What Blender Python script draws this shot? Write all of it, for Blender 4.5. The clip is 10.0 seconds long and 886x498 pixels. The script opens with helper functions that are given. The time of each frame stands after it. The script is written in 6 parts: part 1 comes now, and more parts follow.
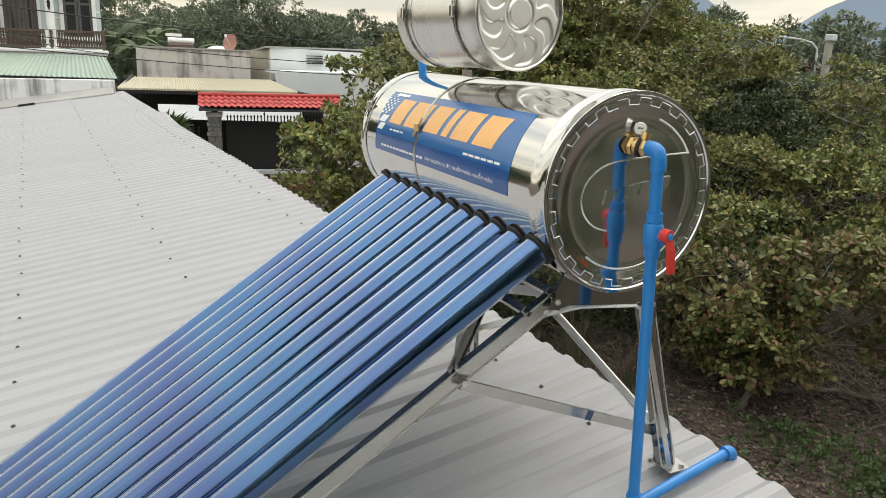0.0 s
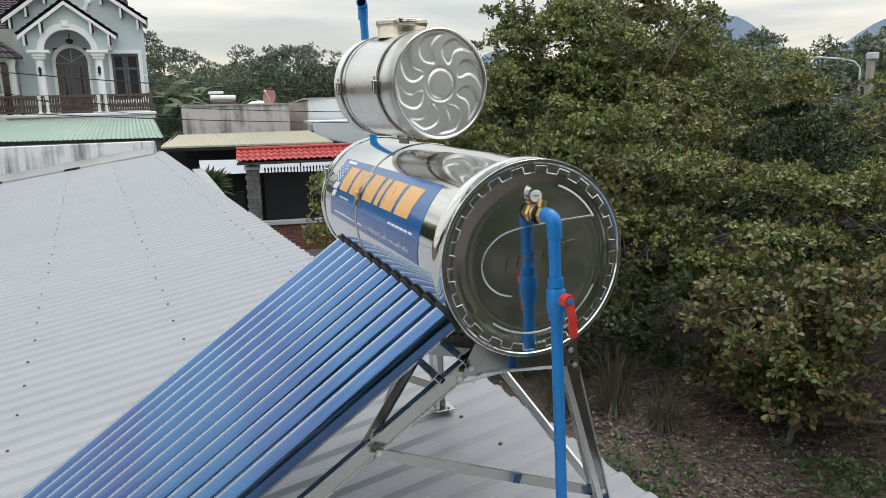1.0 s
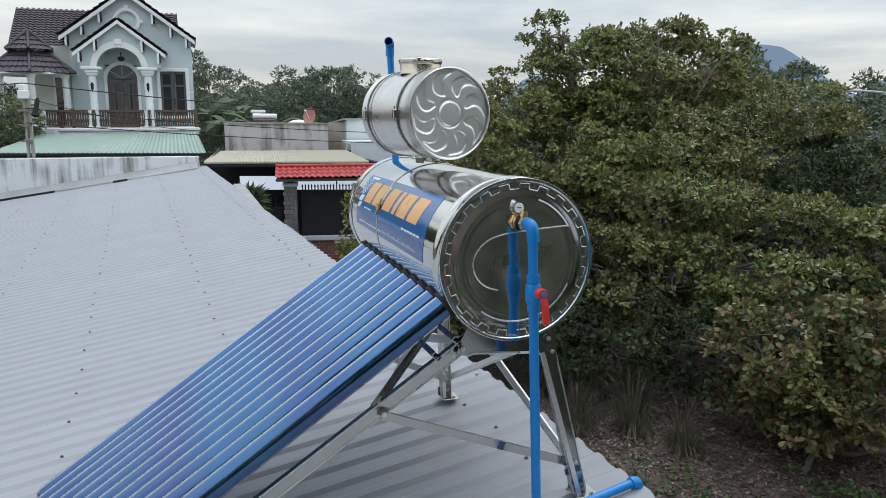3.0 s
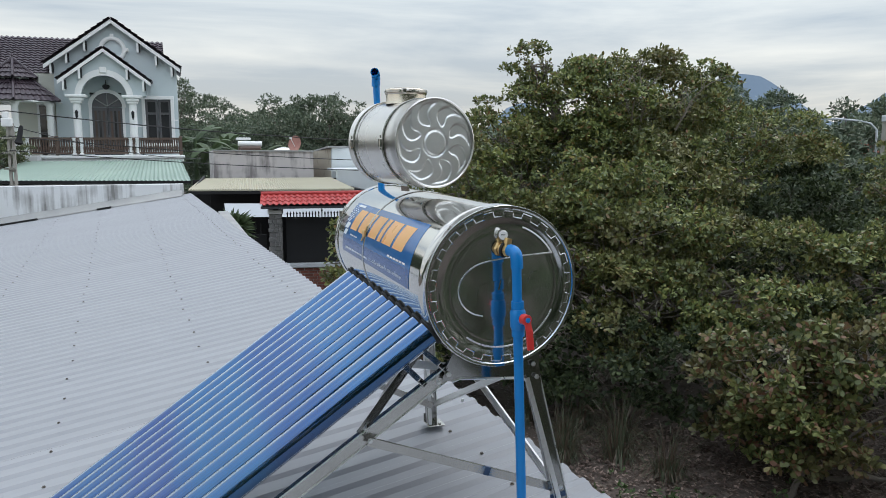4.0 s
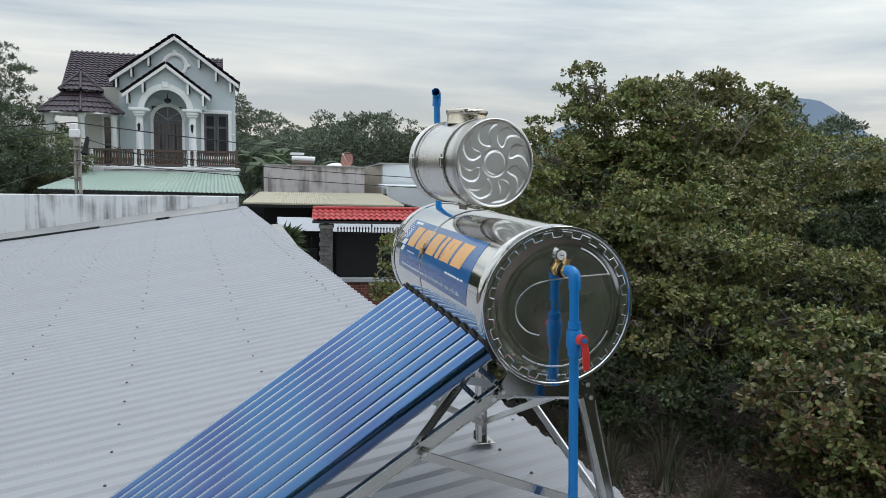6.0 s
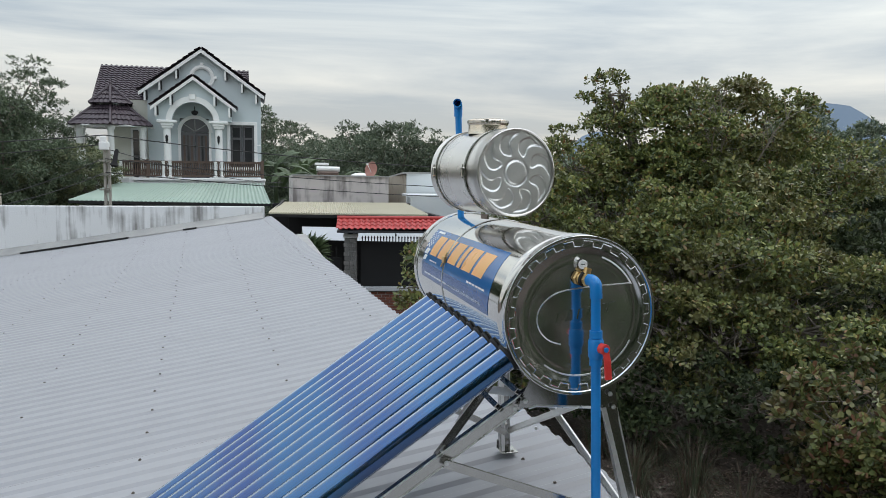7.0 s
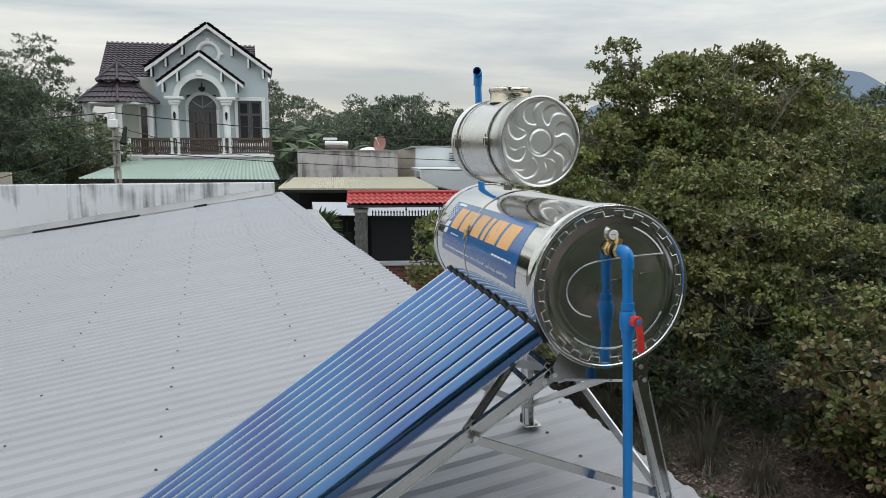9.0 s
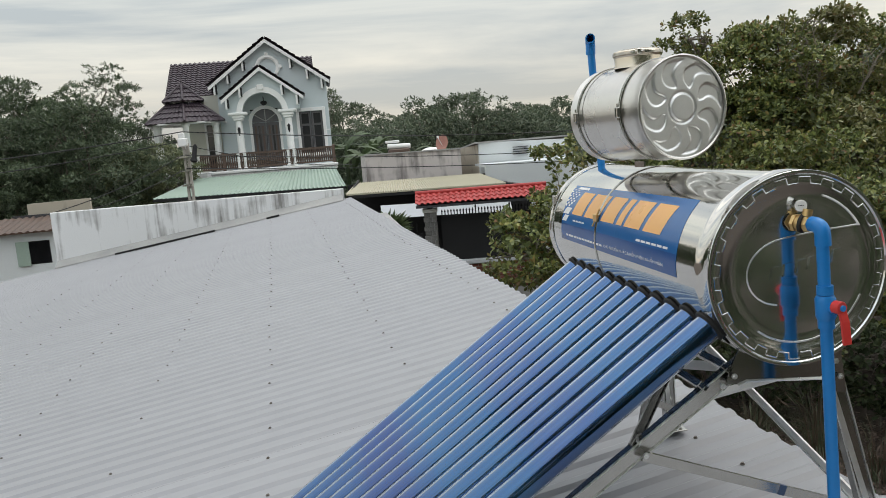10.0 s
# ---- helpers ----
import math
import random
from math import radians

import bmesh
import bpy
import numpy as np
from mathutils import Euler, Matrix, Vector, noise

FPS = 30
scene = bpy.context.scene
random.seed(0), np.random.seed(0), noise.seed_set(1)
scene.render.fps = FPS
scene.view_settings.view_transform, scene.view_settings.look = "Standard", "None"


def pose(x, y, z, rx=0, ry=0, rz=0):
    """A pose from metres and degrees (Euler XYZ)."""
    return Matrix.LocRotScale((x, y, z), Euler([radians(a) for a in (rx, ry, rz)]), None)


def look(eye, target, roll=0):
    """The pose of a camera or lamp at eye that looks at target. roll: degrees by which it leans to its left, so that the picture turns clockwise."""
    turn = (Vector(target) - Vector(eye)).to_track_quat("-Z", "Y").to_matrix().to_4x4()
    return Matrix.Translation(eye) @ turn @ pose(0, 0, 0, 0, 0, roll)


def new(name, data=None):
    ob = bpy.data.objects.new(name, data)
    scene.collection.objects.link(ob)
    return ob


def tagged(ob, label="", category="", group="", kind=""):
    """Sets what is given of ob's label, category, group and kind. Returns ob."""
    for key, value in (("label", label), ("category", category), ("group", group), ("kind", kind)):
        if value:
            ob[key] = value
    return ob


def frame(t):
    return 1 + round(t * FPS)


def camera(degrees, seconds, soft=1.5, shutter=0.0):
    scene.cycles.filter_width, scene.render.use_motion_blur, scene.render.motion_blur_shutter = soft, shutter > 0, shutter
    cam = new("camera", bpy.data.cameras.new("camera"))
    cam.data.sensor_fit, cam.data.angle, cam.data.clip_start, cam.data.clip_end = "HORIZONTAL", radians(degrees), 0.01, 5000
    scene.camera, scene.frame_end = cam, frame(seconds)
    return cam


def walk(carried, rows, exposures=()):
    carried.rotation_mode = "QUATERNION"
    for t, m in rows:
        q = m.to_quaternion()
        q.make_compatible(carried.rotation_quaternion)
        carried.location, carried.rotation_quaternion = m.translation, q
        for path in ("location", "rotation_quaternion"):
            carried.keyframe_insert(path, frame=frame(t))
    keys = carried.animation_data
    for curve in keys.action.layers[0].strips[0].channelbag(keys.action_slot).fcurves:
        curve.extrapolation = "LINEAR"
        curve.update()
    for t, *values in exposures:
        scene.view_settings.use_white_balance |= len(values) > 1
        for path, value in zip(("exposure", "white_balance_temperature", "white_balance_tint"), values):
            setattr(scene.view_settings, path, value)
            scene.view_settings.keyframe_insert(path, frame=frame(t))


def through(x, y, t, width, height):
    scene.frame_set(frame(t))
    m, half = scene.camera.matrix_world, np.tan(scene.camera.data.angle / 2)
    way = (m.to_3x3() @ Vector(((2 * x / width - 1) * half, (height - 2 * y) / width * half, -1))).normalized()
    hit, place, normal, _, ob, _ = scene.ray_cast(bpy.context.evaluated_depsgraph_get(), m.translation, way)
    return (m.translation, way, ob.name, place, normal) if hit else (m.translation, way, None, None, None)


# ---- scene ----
cam = camera(61.1, 10.0, soft=0.55)
PATH = [
    (0, (1.241, -1.091, 4.725), (-0.516, -0.277, 4.222), 1.9),
    (0.5, (1.249, -0.976, 4.794), (-0.552, -0.202, 4.398), 0.1),
    (1, (1.391, -0.807, 4.808), (-0.438, -0.107, 4.404), -1.5),
    (1.5, (1.502, -0.775, 4.829), (-0.367, -0.174, 4.449), -3.3),
    (2, (1.663, -0.854, 4.810), (-0.234, -0.316, 4.474), -3.5),
    (2.5, (1.761, -0.879, 4.815), (-0.147, -0.385, 4.472), -0.6),
    (3, (1.775, -0.855, 4.823), (-0.094, -0.234, 4.478), -0.1),
    (4.5, (1.815, -0.871, 4.828), (-0.056, -0.214, 4.566), -0.1),
    (5, (1.816, -0.874, 4.828), (-0.060, -0.232, 4.568), -0.1),
    (6.5, (1.837, -0.920, 4.833), (-0.088, -0.417, 4.624), 1.2),
    (7, (1.845, -0.906, 4.835), (-0.085, -0.423, 4.630), 0.7),
    (7.5, (1.848, -0.908, 4.836), (-0.071, -0.379, 4.640), -0.2),
    (8, (1.845, -0.919, 4.837), (-0.073, -0.384, 4.653), 0.4),
    (8.5, (1.834, -0.929, 4.834), (-0.085, -0.400, 4.637), 0.5),
    (9, (1.783, -0.940, 4.824), (-0.144, -0.482, 4.550), -0.1),
    (9.5, (1.602, -0.984, 4.792), (-0.360, -0.697, 4.532), -2.8),
    (10, (1.476, -1.074, 4.782), (-0.484, -0.785, 4.509), -4.6),
]
walk(cam, [(t, look(eye, target, roll)) for t, eye, target, roll in PATH],
     [(0.0, 0.28, 7600, 10), (0.5, 0.13, 7400, 10), (1.0, 0.12, 6800, 10), (1.5, -0.09, 6250, 10), (2.5, -0.05, 6250, 10), (5.0, -0.12, 6300, 10), (7.5, -0.14, 6500, 10), (9.0, -0.10, 6650, 10), (10.0, -0.15, 6950, 10)])

# ---- world and light ----
world = bpy.data.worlds.new("overcast_sky")
scene.world = world
world.use_nodes = True
wn, wl = world.node_tree.nodes, world.node_tree.links
wn.clear()
w_out = wn.new("ShaderNodeOutputWorld")
w_bg = wn.new("ShaderNodeBackground")
w_sky = wn.new("ShaderNodeTexSky")
w_sky.sky_type, w_sky.sun_disc = "NISHITA", False
w_sky.sun_elevation, w_sky.sun_rotation = radians(57), radians(324)
w_tc = wn.new("ShaderNodeTexCoord")
w_sep = wn.new("ShaderNodeSeparateXYZ")
w_ramp = wn.new("ShaderNodeValToRGB")
w_map = wn.new("ShaderNodeMapping")
w_map.inputs["Scale"].default_value = (1.0, 1.0, 9.0)
w_noise = wn.new("ShaderNodeTexNoise")
w_noise.inputs["Scale"].default_value = 1.25
w_noise.inputs["Detail"].default_value = 9
w_noise.inputs["Roughness"].default_value = 0.55
w_noise.inputs["Distortion"].default_value = 0.35
w_cl = wn.new("ShaderNodeValToRGB")
w_mul = wn.new("ShaderNodeMix")
w_mul.data_type, w_mul.blend_type = "RGBA", "MULTIPLY"
w_mul.inputs[0].default_value = 1.0
w_add = wn.new("ShaderNodeMix")
w_add.data_type, w_add.blend_type = "RGBA", "ADD"
w_add.inputs[0].default_value = 0.012
er = w_ramp.color_ramp.elements
er[0].position, er[0].color = 0.0, (0.49, 0.47, 0.45, 1)
er[1].position, er[1].color = 1.0, (1.30, 1.36, 1.44, 1)
for pos, col in ((0.05, (0.57, 0.55, 0.51, 1)), (0.12, (0.55, 0.56, 0.55, 1)), (0.30, (0.60, 0.66, 0.68, 1)), (0.50, (0.68, 0.73, 0.78, 1))):
    el = w_ramp.color_ramp.elements.new(pos)
    el.color = col
ec = w_cl.color_ramp.elements
ec[0].position, ec[0].color = 0.41, (0.77, 0.825, 0.885, 1)
ec[1].position, ec[1].color = 0.60, (1.33, 1.30, 1.23, 1)
wl.new(w_tc.outputs["Generated"], w_sep.inputs[0])
wl.new(w_sep.outputs["Z"], w_ramp.inputs[0])
wl.new(w_tc.outputs["Generated"], w_map.inputs[0])
wl.new(w_map.outputs[0], w_noise.inputs["Vector"])
wl.new(w_noise.outputs["Fac"], w_cl.inputs[0])
wl.new(w_ramp.outputs[0], w_mul.inputs[6])
wl.new(w_cl.outputs[0], w_mul.inputs[7])
w_side = wn.new("ShaderNodeMapRange")
w_side.inputs[1].default_value, w_side.inputs[2].default_value = -1.0, 1.0
w_side.inputs[3].default_value, w_side.inputs[4].default_value = 1.14, 1.38
w_low = wn.new("ShaderNodeMix")
w_low.data_type, w_low.blend_type = "RGBA", "MULTIPLY"
w_low.inputs[0].default_value = 1.0
wl.new(w_sep.outputs["X"], w_side.inputs[0])
wl.new(w_side.outputs[0], w_low.inputs[7])
wl.new(w_mul.outputs[2], w_low.inputs[6])
wl.new(w_low.outputs[2], w_add.inputs[6])
wl.new(w_sky.outputs[0], w_add.inputs[7])
wl.new(w_add.outputs[2], w_bg.inputs["Color"])
w_bg.inputs["Strength"].default_value = 1.06
wl.new(w_bg.outputs[0], w_out.inputs[0])

sun = new("sun", bpy.data.lights.new("sun", "SUN"))
sun.data.energy, sun.data.angle, sun.data.color = 0.80, radians(25), (1.0, 0.96, 0.91)
sun.matrix_world = look((-10, 14, 27), (0, 0, 3))


# ---- materials ----
def material(name):
    m = bpy.data.materials.new(name)
    m.use_nodes = True
    return m, m.node_tree.nodes, m.node_tree.links, m.node_tree.nodes["Principled BSDF"]


def rgb(c):
    return (*c, 1)


def surface(name, a, b, scale=6.0, rough=0.6, metal=0.0, bump=0.15, fine=60.0, spread=0.5, stretch=(1, 1, 1), rough_var=0.1, coat=0.0, random_tone=0.0, depth=0.004):
    """Two tones mixed by broad noise, with fine grain in tone, gloss and relief."""
    m, n, l, p = material(name)
    tc = n.new("ShaderNodeTexCoord")
    mp = n.new("ShaderNodeMapping")
    mp.inputs["Scale"].default_value = stretch
    l.new(tc.outputs["Object"], mp.inputs[0])
    big, small = n.new("ShaderNodeTexNoise"), n.new("ShaderNodeTexNoise")
    big.inputs["Scale"].default_value, big.inputs["Detail"].default_value = scale, 6
    small.inputs["Scale"].default_value, small.inputs["Detail"].default_value = fine, 4
    l.new(mp.outputs[0], big.inputs["Vector"])
    l.new(mp.outputs[0], small.inputs["Vector"])
    ramp = n.new("ShaderNodeValToRGB")
    e = ramp.color_ramp.elements
    e[0].position, e[0].color = 0.5 - spread / 2, rgb(a)
    e[1].position, e[1].color = 0.5 + spread / 2, rgb(b)
    mixn = n.new("ShaderNodeMath")
    mixn.operation = "MULTIPLY_ADD"
    mixn.inputs[1].default_value = 0.3
    l.new(small.outputs["Fac"], mixn.inputs[0])
    sc = n.new("ShaderNodeMath")
    sc.operation = "MULTIPLY"
    sc.inputs[1].default_value = 0.7
    l.new(big.outputs["Fac"], sc.inputs[0])
    l.new(sc.outputs[0], mixn.inputs[2])
    l.new(mixn.outputs[0], ramp.inputs[0])
    colour = ramp.outputs[0]
    if random_tone:
        oi = n.new("ShaderNodeObjectInfo")
        hsv = n.new("ShaderNodeHueSaturation")
        mr = n.new("ShaderNodeMapRange")
        mr.inputs[3].default_value, mr.inputs[4].default_value = 1 - random_tone, 1 + random_tone
        l.new(oi.outputs["Random"], mr.inputs[0])
        l.new(mr.outputs[0], hsv.inputs["Value"])
        l.new(colour, hsv.inputs["Color"])
        colour = hsv.outputs[0]
    l.new(colour, p.inputs["Base Color"])
    rr = n.new("ShaderNodeMapRange")
    rr.inputs[3].default_value, rr.inputs[4].default_value = rough - rough_var, rough + rough_var
    l.new(big.outputs["Fac"], rr.inputs[0])
    l.new(rr.outputs[0], p.inputs["Roughness"])
    p.inputs["Metallic"].default_value = metal
    p.inputs["Coat Weight"].default_value = coat
    if bump:
        bn = n.new("ShaderNodeBump")
        bn.inputs["Strength"].default_value, bn.inputs["Distance"].default_value = bump, depth
        l.new(small.outputs["Fac"], bn.inputs["Height"])
        l.new(bn.outputs[0], p.inputs["Normal"])
    return m


def foliage(name, tones, rough=0.45, through=0.25, patch=None, spec=0.35):
    """Leaves: a tone for each leaf, partly lit through."""
    m, n, l, p = material(name)
    g = n.new("ShaderNodeNewGeometry")
    ramp = n.new("ShaderNodeValToRGB")
    ramp.color_ramp.interpolation = "LINEAR"
    e = ramp.color_ramp.elements
    e[0].position, e[0].color = tones[0][0], rgb(tones[0][1])
    e[1].position, e[1].color = tones[-1][0], rgb(tones[-1][1])
    for pos, col in tones[1:-1]:
        x = e.new(pos)
        x.color = rgb(col)
    l.new(g.outputs["Random Per Island"], ramp.inputs[0])
    tc, nz = n.new("ShaderNodeTexCoord"), n.new("ShaderNodeTexNoise")
    nz.inputs["Scale"].default_value = 0.9
    l.new(tc.outputs["Object"], nz.inputs["Vector"])
    mr = n.new("ShaderNodeMapRange")
    mr.inputs[1].default_value, mr.inputs[2].default_value = 0.3, 0.7
    mr.inputs[3].default_value, mr.inputs[4].default_value = 0.75, 1.25
    l.new(nz.outputs["Fac"], mr.inputs[0])
    hsv = n.new("ShaderNodeHueSaturation")
    tone = ramp.outputs[0]
    if patch:
        n2, r2, mix2 = n.new("ShaderNodeTexNoise"), n.new("ShaderNodeMapRange"), n.new("ShaderNodeMix")
        n2.inputs["Scale"].default_value, n2.inputs["Detail"].default_value = 0.55, 3
        r2.inputs[1].default_value, r2.inputs[2].default_value = 0.48, 0.70
        r2.inputs[3].default_value, r2.inputs[4].default_value = 0.0, 0.65
        mix2.data_type = "RGBA"
        mix2.inputs[7].default_value = rgb(patch)
        l.new(tc.outputs["Object"], n2.inputs["Vector"])
        l.new(n2.outputs["Fac"], r2.inputs[0])
        l.new(r2.outputs[0], mix2.inputs[0])
        l.new(tone, mix2.inputs[6])
        tone = mix2.outputs[2]
    l.new(tone, hsv.inputs["Color"])
    l.new(mr.outputs[0], hsv.inputs["Value"])
    l.new(hsv.outputs[0], p.inputs["Base Color"])
    p.inputs["Roughness"].default_value = rough
    p.inputs["Specular IOR Level"].default_value = spec
    tr = n.new("ShaderNodeBsdfTranslucent")
    l.new(hsv.outputs[0], tr.inputs["Color"])
    mx = n.new("ShaderNodeMixShader")
    mx.inputs[0].default_value = through
    l.new(p.outputs[0], mx.inputs[1])
    l.new(tr.outputs[0], mx.inputs[2])
    l.new(mx.outputs[0], n["Material Output"].inputs["Surface"])
    return m


steel = surface("polished_stainless", (0.66, 0.64, 0.61), (0.76, 0.74, 0.71), scale=3, rough=0.085, metal=1, bump=0.03, fine=9, rough_var=0.04)
steel_aux = surface("dull_stainless", (0.66, 0.64, 0.61), (0.78, 0.76, 0.73), scale=7, rough=0.29, metal=1, bump=0.05, fine=14, rough_var=0.08)
steel_neck = surface("warm_stainless", (0.70, 0.63, 0.52), (0.82, 0.75, 0.64), scale=9, rough=0.24, metal=1, bump=0.03, fine=30, rough_var=0.06)
# base colour darkened to stand for the dark trees this steel reflects
steel_web = surface("folded_steel_dark_reflection", (0.30, 0.30, 0.29), (0.40, 0.395, 0.38), scale=9, rough=0.13, metal=1, bump=0.02, fine=40, rough_var=0.05)
steel_frame = surface("frame_stainless", (0.46, 0.45, 0.42), (0.60, 0.585, 0.55), scale=8, rough=0.22, metal=1, bump=0.012, fine=60, rough_var=0.08)
steel_satin = surface("satin_stainless", (0.78, 0.78, 0.77), (0.88, 0.875, 0.87), scale=5, rough=0.38, metal=1, bump=0.02, fine=80, rough_var=0.06)
steel_cap = surface("mirror_end_plate", (0.66, 0.68, 0.675), (0.75, 0.765, 0.76), scale=4, rough=0.11, metal=1, bump=0.03, fine=10, rough_var=0.04)
steel_bead = surface("pressed_bead_steel", (0.75, 0.75, 0.74), (0.85, 0.85, 0.83), scale=20, rough=0.3, metal=1, bump=0.0)
brass = surface("brass_fitting", (0.66, 0.44, 0.19), (0.80, 0.57, 0.28), scale=30, rough=0.4, metal=1, bump=0.1, fine=200)
rubber = surface("black_rubber", (0.006, 0.006, 0.006), (0.014, 0.014, 0.014), scale=30, rough=0.62, bump=0.1)
blue_pvc = surface("blue_pvc", (0.005, 0.19, 0.56), (0.010, 0.24, 0.64), scale=12, rough=0.33, bump=0.03, fine=150)
red_plastic = surface("red_plastic", (0.62, 0.035, 0.03), (0.72, 0.06, 0.05), scale=20, rough=0.35, bump=0.02)
white_plastic = surface("white_dial", (0.75, 0.75, 0.73), (0.85, 0.85, 0.82), scale=40, rough=0.3, bump=0.0)
sticker_blue = surface("blue_sticker", (0.006, 0.105, 0.33), (0.010, 0.135, 0.38), scale=4, rough=0.22, bump=0.01, coat=0.3)
sticker_dark = surface("dark_blue_sticker", (0.003, 0.060, 0.24), (0.006, 0.080, 0.28), scale=4, rough=0.22, bump=0.01, coat=0.3)
sticker_orange = surface("orange_print", (0.84, 0.43, 0.14), (0.88, 0.48, 0.18), scale=8, rough=0.3, bump=0.01)
sticker_white = surface("white_print", (0.75, 0.78, 0.80), (0.85, 0.86, 0.86), scale=8, rough=0.3, bump=0.01)
blue_tape = surface("blue_tape", (0.03, 0.06, 0.13), (0.05, 0.09, 0.18), scale=20, rough=0.4)
roof_zinc = surface("pale_coated_roof_steel", (0.262, 0.268, 0.288), (0.350, 0.357, 0.378), scale=0.9, rough=0.42, metal=0.0, bump=0.04, fine=14, spread=0.6, stretch=(1, 0.35, 1), random_tone=0.02)
screw_mat = surface("weathered_screw", (0.10, 0.09, 0.08), (0.22, 0.19, 0.16), scale=40, rough=0.5, metal=0.5)


def absorber_coat():
    """Clear glass over a blue selective coating that turns violet in cloudy patches along the tube."""
    m, n, l, p = material("blue_vacuum_tube")
    tc, mp, nz = n.new("ShaderNodeTexCoord"), n.new("ShaderNodeMapping"), n.new("ShaderNodeTexNoise")
    mp.inputs["Scale"].default_value = (2.0, 1.2, 1.2)
    nz.inputs["Scale"].default_value, nz.inputs["Detail"].default_value = 2.2, 3
    ramp = n.new("ShaderNodeValToRGB")
    e = ramp.color_ramp.elements
    e[0].position, e[0].color = 0.35, (0.008, 0.102, 0.255, 1)
    e[1].position, e[1].color = 0.68, (0.013, 0.044, 0.198, 1)
    l.new(tc.outputs["Object"], mp.inputs[0])
    l.new(mp.outputs[0], nz.inputs["Vector"])
    l.new(nz.outputs["Fac"], ramp.inputs[0])
    l.new(ramp.outputs[0], p.inputs["Base Color"])
    p.inputs["Metallic"].default_value = 1.0
    p.inputs["Roughness"].default_value = 0.14
    p.inputs["Coat Weight"].default_value = 1.0
    p.inputs["Coat Roughness"].default_value = 0.04
    p.inputs["Coat IOR"].default_value = 1.75
    # the clear outer glass mirrors the sky along its edges
    lw, band = n.new("ShaderNodeLayerWeight"), n.new("ShaderNodeMapRange")
    gl, mix = n.new("ShaderNodeBsdfGlossy"), n.new("ShaderNodeMixShader")
    lw.inputs["Blend"].default_value = 0.5
    for i, v in ((1, 0.42), (2, 0.76), (3, 0.0), (4, 0.8)):
        band.inputs[i].default_value = v
    gl.inputs["Color"].default_value = (0.86, 0.92, 1.0, 1)
    gl.inputs["Roughness"].default_value = 0.05
    out = next(k for k in n if k.type == "OUTPUT_MATERIAL")
    l.new(lw.outputs["Facing"], band.inputs[0])
    l.new(band.outputs[0], mix.inputs[0])
    l.new(p.outputs[0], mix.inputs[1])
    l.new(gl.outputs[0], mix.inputs[2])
    l.new(mix.outputs[0], out.inputs["Surface"])
    return m


tube_mat = absorber_coat()

# ---- building helpers ----
BASE = {}


def thing(name, base, label, category, group="", kind=""):
    """A top-level Empty at the base of a thing."""
    ob = new(name)
    ob.location = base
    ob.empty_display_size = 0.1
    BASE[ob.name] = Vector(base)
    return tagged(ob, label, category, group, kind)


def finish(bm, name, mat, angle=35):
    me = bpy.data.meshes.new(name)
    bmesh.ops.recalc_face_normals(bm, faces=bm.faces)
    bm.to_mesh(me)
    bm.free()
    me.materials.append(mat)
    me.polygons.foreach_set("use_smooth", [True] * len(me.polygons))
    me.set_sharp_from_angle(angle=radians(angle))
    return me


def put(name, me, parent, label="", at=None):
    """An object on a mesh in world places, under a thing or a part."""
    ob = new(name, me)
    if parent is not None:
        ob.parent = parent
        ob.matrix_parent_inverse = Matrix.Translation(-BASE.get(parent.name, Vector()))
    if at is not None:
        ob.location = at
        BASE[ob.name] = Vector(at)
    return tagged(ob, label)


def part(name, bm, mat, parent, label="", angle=35):
    return put(name, finish(bm, name, mat, angle), parent, label)


def single(name, bm, mat, label, category="", kind="", group="", angle=35):
    """A top-level thing of one mesh."""
    return tagged(put(name, finish(bm, name, mat, angle), None), label, category, group, kind)


def frame_of(d):
    d = Vector(d).normalized()
    a = Vector((0, 0, 1)) if abs(d.z) < 0.9 else Vector((1, 0, 0))
    s = d.cross(a).normalized()
    return d, s, s.cross(d).normalized()


def sweep(bm, pts, r, seg=10, caps=True):
    """A round pipe along points; r is one radius or one for each point."""
    pts = [Vector(p) for p in pts]
    rings, last = [], None
    for i, p in enumerate(pts):
        d = (pts[min(i + 1, len(pts) - 1)] - pts[max(i - 1, 0)]).normalized()
        if last is None:
            _, s, u = frame_of(d)
        else:
            s = (last - d * last.dot(d)).normalized()
            u = s.cross(d).normalized()
        last = s
        rad = r[i] if isinstance(r, (list, tuple)) else r
        rings.append([bm.verts.new(p + rad * (s * math.cos(2 * math.pi * k / seg) + u * math.sin(2 * math.pi * k / seg))) for k in range(seg)])
    for a, b in zip(rings, rings[1:]):
        for k in range(seg):
            bm.faces.new((a[k], a[(k + 1) % seg], b[(k + 1) % seg], b[k]))
    if caps:
        bm.faces.new(rings[0])
        bm.faces.new(rings[-1])
    return bm


def lathe(bm, profile, origin, axis, seg=48, close=False):
    """Turns (radius, height) pairs round an axis."""
    d, s, u = frame_of(axis)
    o = Vector(origin)
    rings = []
    for r, h in profile:
        if r < 1e-6:
            rings.append([bm.verts.new(o + d * h)])
        else:
            rings.append([bm.verts.new(o + d * h + r * (s * math.cos(2 * math.pi * k / seg) + u * math.sin(2 * math.pi * k / seg))) for k in range(seg)])
    if close:
        rings.append(rings[0])
    for a, b in zip(rings, rings[1:]):
        for k in range(seg):
            k2 = (k + 1) % seg
            if len(a) == 1 and len(b) == 1:
                continue
            if len(a) == 1:
                bm.faces.new((a[0], b[k], b[k2]))
            elif len(b) == 1:
                bm.faces.new((a[k], a[k2], b[0]))
            else:
                bm.faces.new((a[k], a[k2], b[k2], b[k]))
    return bm


